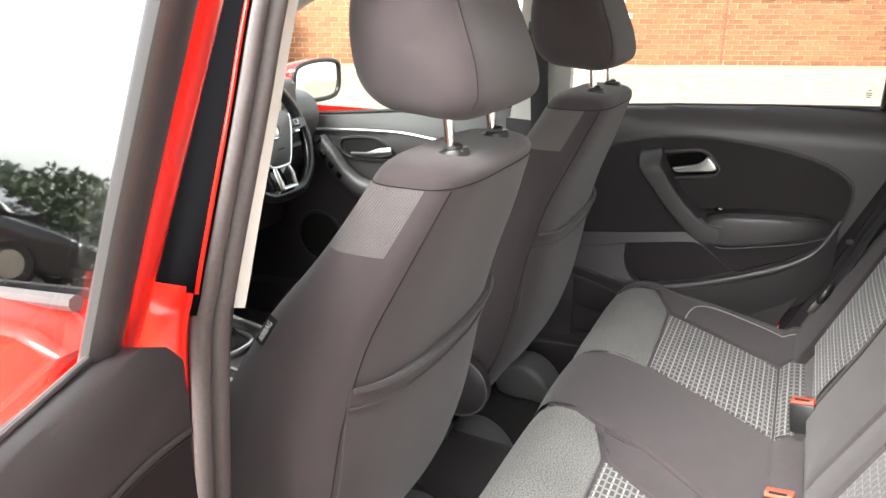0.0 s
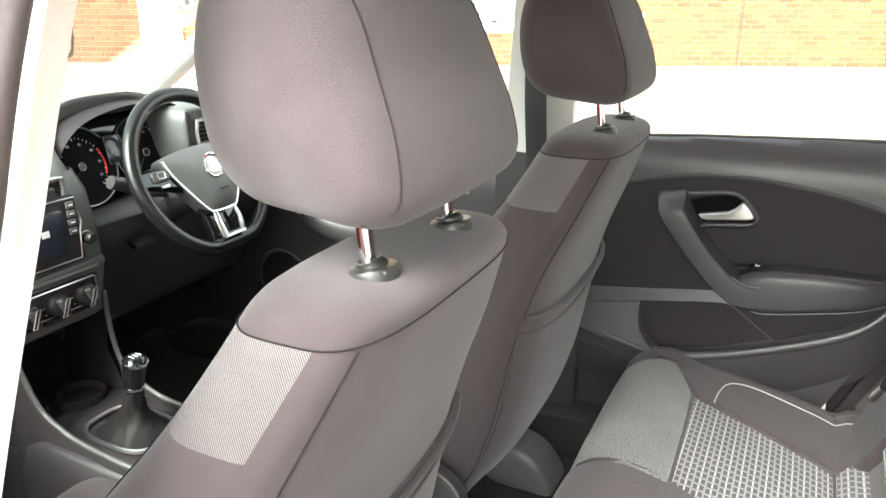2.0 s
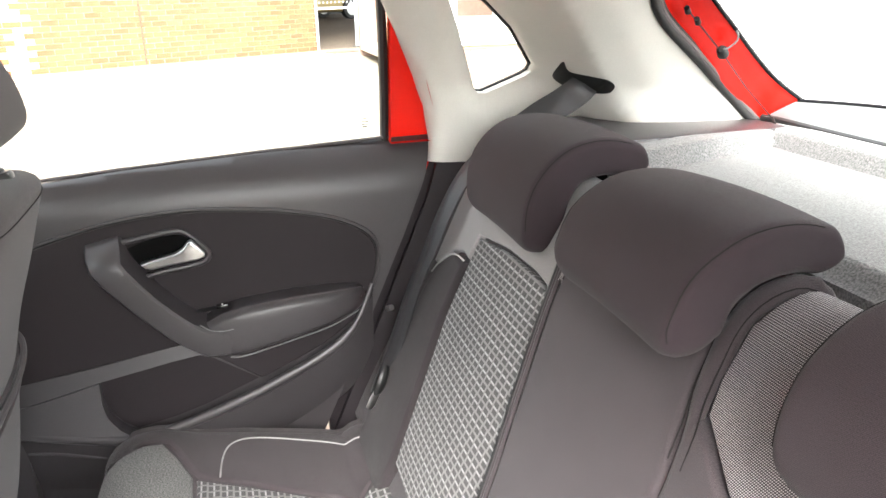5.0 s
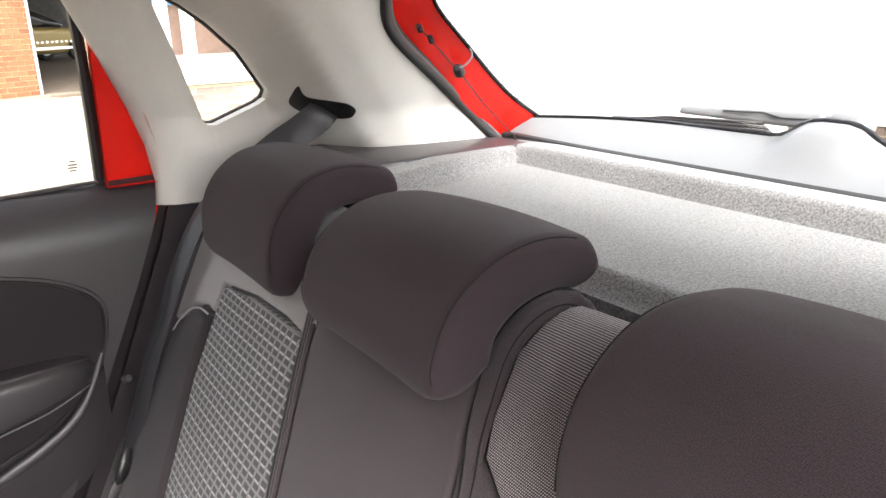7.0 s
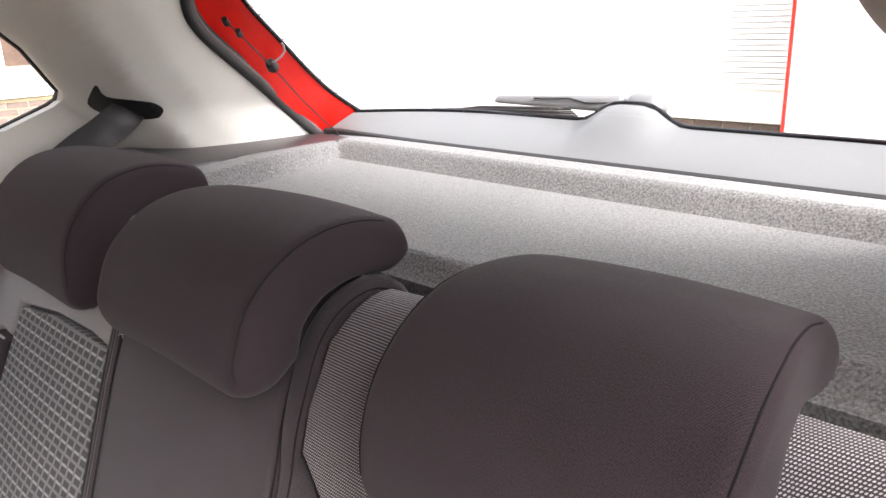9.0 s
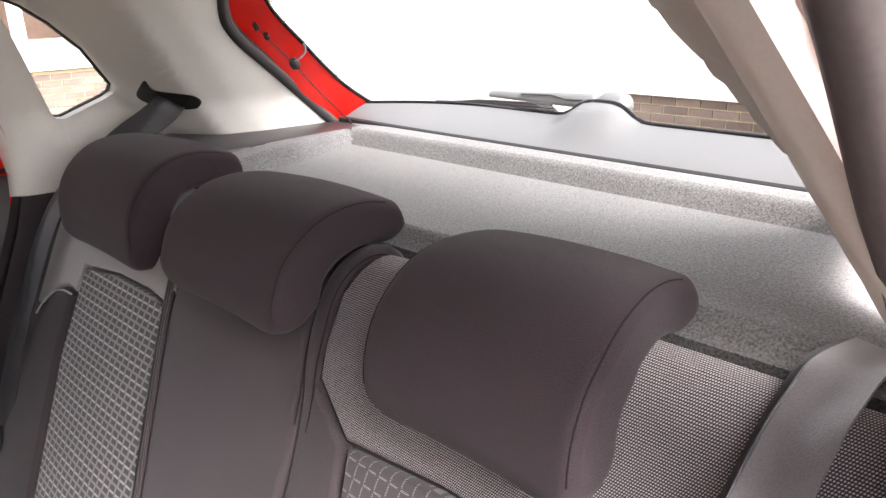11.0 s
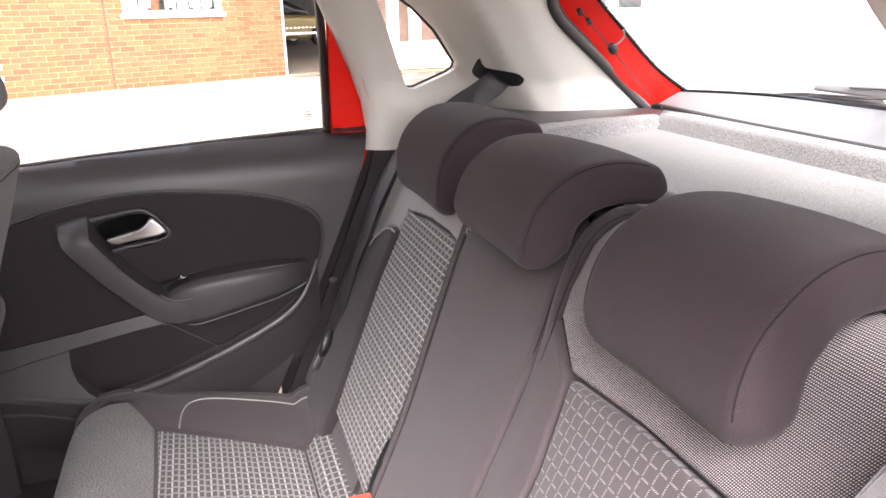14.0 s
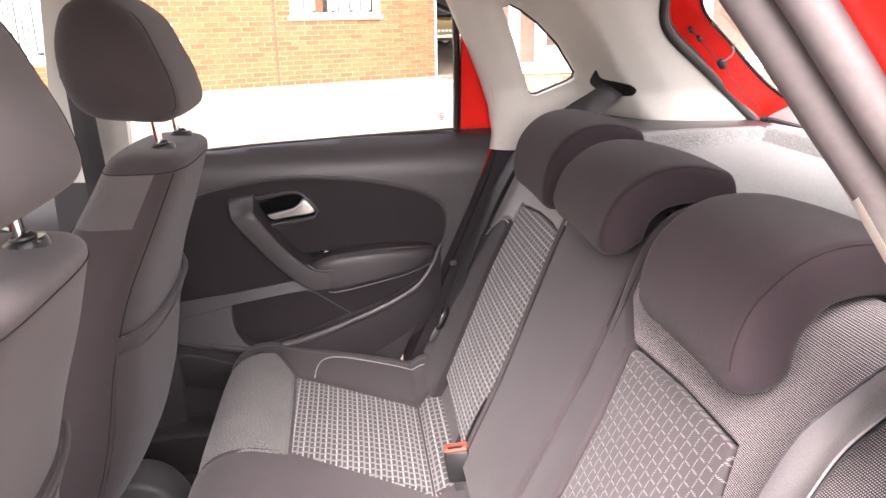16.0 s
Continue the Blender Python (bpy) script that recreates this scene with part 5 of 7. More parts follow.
# instrument binnacle
part("binnacle", box((0.03, 0.38, 0.17), (-1.10, 0.285, 0.885), (0, -18, 0), 0.012), GLOSS, dash, "gloss black instrument panel")
SCREEN = material("display_glass", (0.02, 0.025, 0.035), 0.12)
DIALFACE = material("dial_face", (0.008, 0.008, 0.009), 0.9, spec=0.1)
DIALRED = material("red_dial_mark", (0.75, 0.04, 0.03), 0.5)
for yc, first in ((0.185, True), (0.361, False)):
    def dial(a, r, d, yc=yc):
        v = Vector((d, r * math.cos(a), r * math.sin(a)))
        v.rotate(Euler((0, radians(-18), 0)))
        return (Vector((-1.080, yc, 0.872)) + v)[:]
    dl = part("dial", skin(bmesh.new(), [[Vector(dial(2 * math.pi * k / 40, r, d)) for k in range(40)] for r, d in ((0.085, 0.006), (0.078, 0.0), (0.002, 0.0))], True, False), DIALFACE, dash, "round black dial with pale marks")
    part("dial_ring", tube([dial(2 * math.pi * k / 48, 0.086, 0.006) for k in range(48)], 0.0017, 6, closed=True), SATIN, dl, "silver dial ring")
    for k in range(33):
        a = radians(228 - k * 8.6)
        part("mark", tube([dial(a, 0.060 if k % 4 else 0.057, 0.002), dial(a, 0.063, 0.002)], 0.0008 if k % 4 else 0.0012, 4), WHITEMARK, dl)
        if k % 4 == 2:
            part("numeral", box((0.001, 0.007, 0.0055), dial(a, 0.049, 0.002), (0, -18, 0)), GREYTRIM, dl)
    if first:
        part("red_zone", tube([dial(radians(30 - k * 5), 0.061, 0.002) for k in range(12)], 0.0024, 5), DIALRED, dl, "red zone of the dial")
    part("needle", tube([dial(radians(228), 0.0, 0.004), dial(radians(228), 0.052, 0.004)], 0.0012, 4), TRIM, dl)
    part("hub_ring", tube([dial(2 * math.pi * k / 20, 0.0085, 0.006) for k in range(20)], 0.0008, 5, closed=True), SATIN, dl)
    part("dial_hub", tube([dial(0, 0.0, 0.001), dial(0, 0.0, 0.006)], 0.009, 14), BLACK, dl)
# hood over the instruments
arch = spline([(0.085, 0.80, 0), (0.095, 0.87, 0), (0.125, 0.93, 0), (0.185, 0.972, 0), (0.285, 0.992, 0), (0.385, 0.990, 0), (0.448, 0.972, 0), (0.475, 0.925, 0), (0.487, 0.86, 0), (0.487, 0.80, 0)], 6)
mid = Vector((0.286, 0.86, 0))
rows = [[Vector((x, (mid + (p - mid) * k).x, (mid + (p - mid) * k).y)) for p in arch] for x, k in ((-1.16, 0.985), (-1.085, 1.0), (-1.052, 1.0), (-1.045, 0.985), (-1.052, 0.965), (-1.11, 0.93))]
part("instrument_hood", skin(bmesh.new(), rows, False, False), TRIMSOFT, dash, "black hood over the instruments", 60)
trip = part("trip_display", box((0.004, 0.050, 0.060), (-1.078, 0.275, 0.897), (0, -18, 0), 0.002), SCREEN, dash)
part("display_rim", tube([(-1.074 - (z - 0.897) * 0.32, y, z) for y, z in ((0.249, 0.868), (0.301, 0.868), (0.296, 0.926), (0.254, 0.926))], 0.0012, 5, closed=True), GREYTRIM, trip)


def vent(yc, zc, x, w, h, turn):
    b = tube([(x, yc + sy * w / 2, zc + sz * h / 2) for sy, sz in ((-1, -1), (-0.6, -1.05), (0.6, -1.05), (1, -1), (1.08, 0), (1, 1), (0.6, 1.05), (-0.6, 1.05), (-1, 1), (-1.08, 0))], 0.005, 6, closed=True)
    ob = part("air_vent", b, SATIN, dash, "silver-rimmed air vent")
    part("vent_back", box((0.01, w, h), (x - 0.03, yc, zc)), BLACK, ob)
    for k in range(5):
        part("vent_slat", box((0.022, w * 0.95, 0.004), (x - 0.010, yc, zc + (k - 2) * h / 5.5), (0, 12, 0), 0.001), TRIMSOFT, ob)
    part("vent_knob", box((0.016, 0.018, 0.012), (x + 0.002, yc, zc), (0, 0, 0), 0.003), TRIM, ob)
    return ob


rows = [[Vector((x, 0.515 + hw * c, 0.913 + hh * q)) for c, q in ((-1, -1), (-1.04, -0.6), (-1.04, 0.5), (-0.97, 0.85), (-0.85, 1.0), (0.85, 1.0), (1, 0.8), (1.04, -0.6), (1, -1))] for x, hw, hh in ((-1.12, 0.115, 0.062), (-1.0, 0.112, 0.060), (-0.984, 0.108, 0.056), (-0.978, 0.098, 0.046))]
part("hood_side", skin(bmesh.new(), [[Vector((x, y, z)) for x, y in ((-1.10, 0.490), (-1.04, 0.455), (-0.985, 0.404), (-0.972, 0.398), (-0.975, 0.404))] for z in (0.79, 0.90, 0.955, 0.968)], False, False), TRIMSOFT, dash, "black side wall of the instrument hood", 50)
part("vent_housing", skin(bmesh.new(), rows, True, True), DASHLIT, dash, "dark grey surround of the side vent", 50)
vent(0.473, 0.918, -0.970, 0.10, 0.054, 0)
vent(-0.075, 0.875, -0.955, 0.085, 0.035, 0)
vent(0.01, 0.875, -0.955, 0.06, 0.035, 0)
vent(-0.55, 0.895, -0.975, 0.105, 0.058, 0)
# centre stack
stack = []
for z, x, hw in [(0.90, -0.975, 0.10), (0.86, -0.955, 0.108), (0.78, -0.945, 0.114), (0.70, -0.945, 0.118), (0.66, -0.955, 0.118), (0.60, -0.965, 0.116), (0.585, -0.99, 0.114)]:
    stack.append([Vector((x - 0.09, -0.01 - hw - 0.02, z)), Vector((x - 0.01, -0.01 - hw, z)), Vector((x, -0.01 - hw + 0.012, z)), Vector((x, -0.01 + hw - 0.012, z)), Vector((x - 0.01, -0.01 + hw, z)), Vector((x - 0.09, -0.01 + hw + 0.02, z))])
part("centre_panel", skin(bmesh.new(), stack, False, False), DASHLIT, dash, "dark grey centre panel")
scr = part("radio", box((0.012, 0.165, 0.130), (-0.942, -0.030, 0.797), (0, -4, 0), 0.005), TRIMSOFT, dash, "black touchscreen radio with a silver rim")
part("radio_rim", tube([(-0.936 + (z - 0.797) * -0.07, y, z) for y, z in ((-0.108, 0.738), (0.043, 0.738), (0.050, 0.790), (0.056, 0.806), (0.050, 0.856), (-0.112, 0.858))], 0.0018, 6, closed=True), SATIN, scr, "thin silver rim")
part("screen", box((0.003, 0.115, 0.085), (-0.935, -0.040, 0.797), (0, -4, 0), 0.001), SCREEN, scr)
AMBER = material("amber_icon", (0.75, 0.45, 0.05), 0.5)
for y, z, m in ((-0.055, 0.802, AMBER), (-0.025, 0.802, WHITEMARK), (-0.08, 0.802, WHITEMARK), (0.0, 0.772, WHITEMARK), (-0.04, 0.772, WHITEMARK), (-0.08, 0.772, WHITEMARK)):
    part("icon", box((0.001, 0.016 if z > 0.79 else 0.006, 0.012 if z > 0.79 else 0.004), (-0.9328, y, z), (0, -4, 0)), m, scr)
for k in range(4):
    part("radio_key", box((0.005, 0.017, 0.013), (-0.9345, 0.035, 0.845 - k * 0.017), (0, -4, 0), 0.0015), DASHLIT, scr)
    part("key_mark", box((0.001, 0.009, 0.0018), (-0.9315, 0.035, 0.845 - k * 0.017)), WHITEMARK, scr)
part("radio_knob", tube([(-0.945, 0.067, 0.770), (-0.926, 0.067, 0.771), (-0.922, 0.067, 0.771)], [0.0125, 0.0115, 0.009], 22), BLACK, scr, "black radio knob")
part("knob_ring", tube([(-0.943, 0.067 + 0.013 * math.cos(a), 0.770 + 0.013 * math.sin(a)) for a in [2 * math.pi * k / 24 for k in range(24)]], 0.0016, 5, closed=True), SATIN, scr)
part("radio_foot", box((0.020, 0.225, 0.020), (-0.946, -0.012, 0.716), (0, 0, 0), 0.008), DASHLIT, dash)
part("disc_slot", box((0.004, 0.20, 0.008), (-0.938, -0.02, 0.712), (0, 0, 0), 0.001), SATIN, dash)
heat = part("heater_panel", box((0.014, 0.200, 0.074), (-0.952, -0.020, 0.658), (0, 8, 0), 0.006), TRIMSOFT, dash, "black heater panel with a silver rim")
part("panel_rim", tube([(-0.943 + (z - 0.658) * 0.14, y, z) for y, z in ((-0.112, 0.636), (0.066, 0.636), (0.073, 0.642), (0.070, 0.688), (0.064, 0.692), (-0.112, 0.692))], 0.0019, 6, closed=True), SATIN, heat)
for y in (-0.083, -0.020, 0.043):
    kn = part("heater_knob", tube([(-0.946, y, 0.660), (-0.930, y, 0.658), (-0.926, y, 0.658)], [0.0225, 0.021, 0.017], 26), BLACK, heat, "black rotary heater knob")
    part("knob_ring", tube([(-0.9435, y + 0.0245 * math.cos(a), 0.660 + 0.0245 * math.sin(a)) for a in [2 * math.pi * k / 30 for k in range(30)]], 0.0009, 5, closed=True), TRIM, kn)
    part("knob_grip", box((0.014, 0.011, 0.040), (-0.922, y, 0.658), (24, 0, 0), 0.004), TRIM, kn)
    part("knob_bar", tube([(-0.9145, y + a * 0.004 + b * 0.40, 0.658 + b) for a, b in ((-1, -0.017), (1, -0.017), (1, 0.017), (-1, 0.017))], 0.0012, 5, closed=True), SATIN, kn, "silver outline of the grip")
    for k in range(9):
        a = radians(-30 + 30 * k)
        part("knob_mark", box((0.001, 0.0018, 0.0025), (-0.9435, y + 0.028 * math.cos(a), 0.660 + 0.028 * math.sin(a))), WHITEMARK, kn)
part("heater_key", box((0.006, 0.055, 0.012), (-0.943, -0.020, 0.628), (0, 8, 0), 0.003), BLACK, heat)
part("key_lamp", box((0.002, 0.008, 0.003), (-0.939, 0.000, 0.630)), AMBER, heat)

# centre console, gear lever
console = thing("centre_console", "dark grey centre console with cubby and cup holders", "console")
rows = []
for x, zt, hw in [(-1.15, 0.395, 0.115), (-1.0, 0.40, 0.118), (-0.95, 0.415, 0.118), (-0.90, 0.422, 0.116), (-0.78, 0.412, 0.112), (-0.64, 0.40, 0.10), (-0.40, 0.37, 0.09), (-0.24, 0.36, 0.085), (-0.20, 0.30, 0.08)]:
    rows.append([Vector((x, -0.01 + hw * c, 0.22 + (zt - 0.22) * s)) for c, s in ((-1.15, 0), (-1.05, 0.8), (-1.0, 0.95), (-0.9, 1.0), (-0.4, 0.97), (0.4, 0.97), (0.9, 1.0), (1.0, 0.95), (1.05, 0.8), (1.15, 0))])
part("console_body", skin(bmesh.new(), rows, False, False), TRIM, console, "dark grey moulded console", 50)
for s in (-1, 1):
    part("side_cheek", skin(bmesh.new(), [[Vector((-0.975, -0.01 + s * 0.118, 0.60)), Vector((-0.98, -0.01 + s * 0.116, 0.50)), Vector((-0.93, -0.01 + s * 0.112, 0.40))], [Vector((-1.12, -0.01 + s * 0.13, 0.60)), Vector((-1.14, -0.01 + s * 0.13, 0.50)), Vector((-1.14, -0.01 + s * 0.13, 0.30))]], False, False), TRIM, console)
part("cubby", box((0.02, 0.24, 0.24), (-1.14, -0.01, 0.51), (0, 0, 0), 0.004), BLACK, console)
for x, y, r in ((-1.035, -0.060, 0.036), (-1.005, 0.045, 0.047)):
    rings = [[Vector((x + q * math.cos(a), y + q * math.sin(a), z)) for a in [2 * math.pi * k / 28 for k in range(28)]] for q, z in ((r + 0.004, 0.404), (r + 0.003, 0.422), (r, 0.424), (r - 0.003, 0.420), (r - 0.006, 0.411), (0.002, 0.411))]
    part("cup_holder", skin(bmesh.new(), rings, True, False), TRIMSOFT, console, "round dark cup holder", 50)
for s in (-1, 1):
    brow = spline([(x, -0.01 + s * w, z) for x, w, z in ((-0.962, 0.112, 0.64), (-0.945, 0.102, 0.555), (-0.918, 0.098, 0.487), (-0.872, 0.097, 0.456), (-0.817, 0.096, 0.438), (-0.74, 0.096, 0.428), (-0.60, 0.09, 0.41))], 5)
    # rim in the paler plastic, which paints the window light along the edge
    part("console_brow", tube(brow, 0.0055, 8), DASHLIT, console, "rounded console rim, paler for the window light on it", 60)
    part("console_flank", skin(bmesh.new(), [[p + Vector((0, s * 0.002, 0)) for p in brow], [Vector((p.x + 0.004, p.y + s * 0.012, 0.5 * (p.z + 0.24))) for p in brow], [Vector((p.x + 0.006, p.y + s * 0.024, 0.22)) for p in brow]], False, False), TRIM, console, "", 60)
gear = thing("gear_lever", "black gear lever with a chrome-rimmed knob and leather gaiter", "gear lever")
part("surround", tube([(-0.803 + 0.085 * math.copysign(abs(math.cos(a)) ** 0.6, math.cos(a)), -0.005 + 0.062 * math.copysign(abs(math.sin(a)) ** 0.6, math.sin(a)), 0.418 - 0.004 * math.cos(a)) for a in [2 * math.pi * k / 36 for k in range(36)]], 0.005, 8, closed=True), SATIN, gear, "silver gaiter frame")
rings = []
for i, (z, rx, ry, x) in enumerate([(0.412, 0.080, 0.058, -0.803), (0.424, 0.064, 0.048, -0.80), (0.438, 0.044, 0.036, -0.797), (0.452, 0.034, 0.027, -0.794), (0.468, 0.026, 0.022, -0.791), (0.49, 0.020, 0.019, -0.787), (0.505, 0.017, 0.017, -0.785)]):
    rings.append([Vector((x + rx * (1 + 0.13 * math.sin(5 * a + i * 1.3) + 0.06 * math.sin(9 * a - 2 * i)) * math.cos(a), -0.003 + ry * (1 + 0.13 * math.sin(4 * a - i * 1.2) + 0.06 * math.sin(11 * a + i)) * math.sin(a), z)) for a in [2 * math.pi * k / 36 for k in range(36)]])
GAITER = material("soft_black_leather", (0.008, 0.0075, 0.0075), 0.6, 0, 0.2, 500, 0.25, 0.05, 0.25)
part("gaiter", skin(bmesh.new(), rings), GAITER, gear, "creased black leather gaiter", 60)
part("knob", tube([(-0.786, -0.002, 0.500), (-0.783, -0.002, 0.52), (-0.778, -0.001, 0.55), (-0.774, -0.001, 0.568)], [0.016, 0.0185, 0.021, 0.0225], 24), LEATHER, gear)
part("knob_ring", tube([(-0.784, -0.002, 0.512), (-0.7835, -0.002, 0.516)], 0.0192, 24), CHROME, gear)
part("knob_ring", tube([(-0.774, -0.001, 0.566), (-0.773, -0.001, 0.571)], 0.0235, 24), CHROME, gear)
part("knob_cap", tube([(-0.773, -0.001, 0.570), (-0.772, -0.001, 0.577), (-0.7715, -0.001, 0.581)], [0.022, 0.018, 0.009], 24), GLOSS, gear, "gloss black shift pattern cap")
for y in (-0.008, 0.0, 0.008):
    part("shift_mark", box((0.014, 0.0012, 0.001), (-0.772, y - 0.001, 0.5815)), WHITEMARK, gear)

# steering wheel and stalks
steer = thing("steering_wheel", "black leather flat-bottomed steering wheel with silver trim", "steering wheel")
TILTW = Matrix.Translation((-0.905, 0.356, 0.847)) @ Matrix.Rotation(radians(-24), 4, "Y")


def on_wheel(u, v, d):
    """u to the car's right, v up the wheel, d towards the driver."""
    return (TILTW @ Vector((d, u, v)))[:]


rim = []
for k in range(72):
    a = 2 * math.pi * k / 72
    u, v = 0.180 * math.cos(a), 0.180 * math.sin(a)
    rim.append(on_wheel(u, max(v, -0.158 - 0.012 * math.cos(u * 9)), 0.0))
part("rim", tube(rim, 0.0165, 12, closed=True), LEATHER, steer, "black leather rim", 80)
hub = [(-0.112, 0.042), (-0.06, 0.053), (0.0, 0.056), (0.06, 0.053), (0.112, 0.042), (0.100, 0.006), (0.070, -0.045), (0.042, -0.084), (0.025, -0.091), (-0.025, -0.091), (-0.042, -0.084), (-0.070, -0.045), (-0.100, 0.006)]
loop = [(p.x, p.y) for p in spline([(*q, 0) for q in hub], 5, True)]
part("airbag_cover", sheet(loop, lambda u, v, h: on_wheel(u, v, 0.022 + h), 0.012, 0.018, 0.035, thick=0.04), DASHLIT, steer, "dark grey airbag cover")
part("hub_trim", tube([on_wheel(u * 1.03, v - 0.003, 0.020) for u, v in [(p.x, p.y) for p in spline([(*q, 0) for q in hub[4:] + hub[:1]], 6)]], 0.0034, 6), SATIN, steer, "silver hub trim")
part("emblem_ring", tube([on_wheel(0.026 * math.cos(a), 0.003 + 0.026 * math.sin(a), 0.039) for a in [2 * math.pi * k / 32 for k in range(32)]], 0.003, 6, closed=True), CHROME, steer, "round silver emblem ring")
part("emblem", skin(bmesh.new(), [[Vector(on_wheel(r * math.cos(a), 0.003 + r * math.sin(a), d)) for a in [2 * math.pi * k / 24 for k in range(24)]] for r, d in ((0.024, 0.037), (0.016, 0.0405), (0.002, 0.0405))]), SATIN, steer, "plain silver emblem disc")
part("cover_mark", box((0.001, 0.026, 0.004), on_wheel(0.004, -0.052, 0.0405), (0, -24, 0)), TRIMSOFT, steer)
for s in (-1, 1):
    b = skin(bmesh.new(), [[Vector(on_wheel(s * u, v + h * k, d)) for h, d in ((-0.030, 0.0), (-0.022, 0.016), (0.016, 0.016), (0.022, 0.0), (0.0, -0.015))] for u, v, k in ((0.07, 0.0, 1.2), (0.12, 0.008, 1.0), (0.160, 0.012, 0.75), (0.178, 0.012, 0.7))])
    sp = part("spoke", b, GLOSS, steer, "gloss black spoke with switch pad")
    part("switch_pad", box((0.010, 0.044, 0.024), on_wheel(s * 0.132, 0.010, 0.017), (0, -24, 0), 0.005), TRIM, sp)
    part("switch_rim", tube([on_wheel(s * 0.132 + a * 0.009, 0.012 + b * 0.0065, 0.0225) for a, b in ((-1, -1), (1, -1), (1, 1), (-1, 1))], 0.0014, 5, closed=True), SATIN, sp)
    part("switch_key", box((0.006, 0.022, 0.007), on_wheel(s * 0.128, -0.012, 0.017), (0, -24, 0), 0.002), SATIN, sp)
    part("lower_spoke", tube([on_wheel(s * 0.030, -0.098, 0.020), on_wheel(s * 0.033, -0.120, 0.022), on_wheel(s * 0.028, -0.153, 0.020)], [0.006, 0.0075, 0.0085], 8, flat=0.6), SATIN, sp, "silver lower spoke")
part("lower_bridge", tube([on_wheel(-0.030, -0.153, 0.019), on_wheel(0.030, -0.153, 0.019)], 0.0085, 8, flat=0.6), SATIN, steer, "silver bridge of the lower spoke")
part("lower_spoke_back", box((0.014, 0.10, 0.085), on_wheel(0, -0.118, -0.004), (0, -24, 0), 0.004), GLOSS, steer)
part("column", tube([on_wheel(0, -0.01, 0.0), on_wheel(0, -0.015, -0.20)], [0.058, 0.070], 20), TRIM, steer)
part("adjuster", box((0.075, 0.05, 0.018), (-1.015, 0.250, 0.700), (0, 10, -12), 0.006), BLACK, steer, "black column adjuster lever")
for s in (-1, 1):
    part("stalk", tube([on_wheel(s * 0.05, -0.02, -0.07), on_wheel(s * 0.13, -0.005, -0.06), on_wheel(s * 0.160, 0.012, -0.052), on_wheel(s * 0.168, 0.022, -0.05), on_wheel(s * 0.200, 0.034, -0.047)], [0.007, 0.008, 0.009, 0.015, 0.014], 10), TRIM, steer, "black column stalk")

# far front door, pillars, windscreen edge, outside mirror
fdoor = thing("front_door", "closed front door with dark trim, silver line and handle", "car door")
bm = sheet([(-1.32, 0.25), (-1.30, 0.60), (-1.25, 0.81), (-0.95, 0.843), (-0.60, 0.878), (-0.22, 0.915), (-0.20, 0.60), (-0.22, 0.25)], lambda x, z, h: (x, 0.745 + 0.04 * smoothstep(0.78, 0.92, z - 0.05 * (x + 0.6)) - h, z), 0.04, thick=0.03)
part("door_panel", bm, TRIM, fdoor, "dark grey plastic door panel")
line = spline([(-1.20, 0.738, 0.785), (-0.98, 0.736, 0.802), (-0.80, 0.735, 0.812), (-0.66, 0.736, 0.812), (-0.50, 0.738, 0.790), (-0.42, 0.74, 0.765)], 6)
part("trim_line", tube(line, 0.006, 8, flat=0.7), SATIN, fdoor, "curved silver trim line")
# flat black sheet in place of the recess's shaded hollow
part("handle_recess", sheet([(-0.90, 0.775), (-0.80, 0.79), (-0.74, 0.775), (-0.70, 0.745), (-0.74, 0.722), (-0.88, 0.725)], lambda x, z, h: (x, 0.740, z), 0.03), BLACK, fdoor)
part("handle_bezel", tube([(p.x, 0.738, p.y) for p in spline([(x, z, 0) for x, z in [(-0.90, 0.775), (-0.80, 0.79), (-0.74, 0.775), (-0.70, 0.745), (-0.74, 0.722), (-0.88, 0.725)]], 5, True)], 0.005, 6, closed=True), TRIM, fdoor)
part("handle_lever", tube([(-0.86, 0.728, 0.735), (-0.80, 0.722, 0.738), (-0.75, 0.722, 0.748), (-0.715, 0.728, 0.755)], [0.006, 0.008, 0.015, 0.012], 10, flat=0.6, up=(0, 1, 0)), SATIN, fdoor, "satin silver inner handle")
part("switch_panel", tube(spline([(-0.97, 0.715, 0.765), (-0.92, 0.705, 0.725), (-0.86, 0.70, 0.665), (-0.78, 0.70, 0.63), (-0.60, 0.70, 0.635)], 6), 0.034, 12, flat=0.7, up=(0, 1, 0)), TRIM, fdoor)
for k in range(3):
    part("window_switch", box((0.022, 0.016, 0.016), (-0.935 + k * 0.03, 0.682, 0.735 - k * 0.03), (0, 40, 0), 0.003), GLOSS, fdoor)
part("mirror_knob", tube([(-0.96, 0.70, 0.775), (-0.96, 0.685, 0.782)], 0.012, 14), BLACK, fdoor)
part("window_seal", tube([(-1.25, 0.80, 0.822), (-0.95, 0.80, 0.848), (-0.60, 0.80, 0.883), (-0.2, 0.80, 0.922)], 0.006, 8), RUBBER, fdoor)
bm = bmesh.new()
bm.faces.new([bm.verts.new(p) for p in [(-1.2, 0.812, 0.82), (-0.2, 0.812, 0.92), (-0.2, 0.715, 1.33), (-0.55, 0.70, 1.33)]])
part("window_pane", bm, GLASS, fdoor)
part("speaker_ring", tube([(-1.0 + 0.085 * math.cos(a), 0.738, 0.44 + 0.085 * math.sin(a)) for a in [2 * math.pi * k / 30 for k in range(30)]], 0.006, 6, closed=True), TRIM, fdoor)
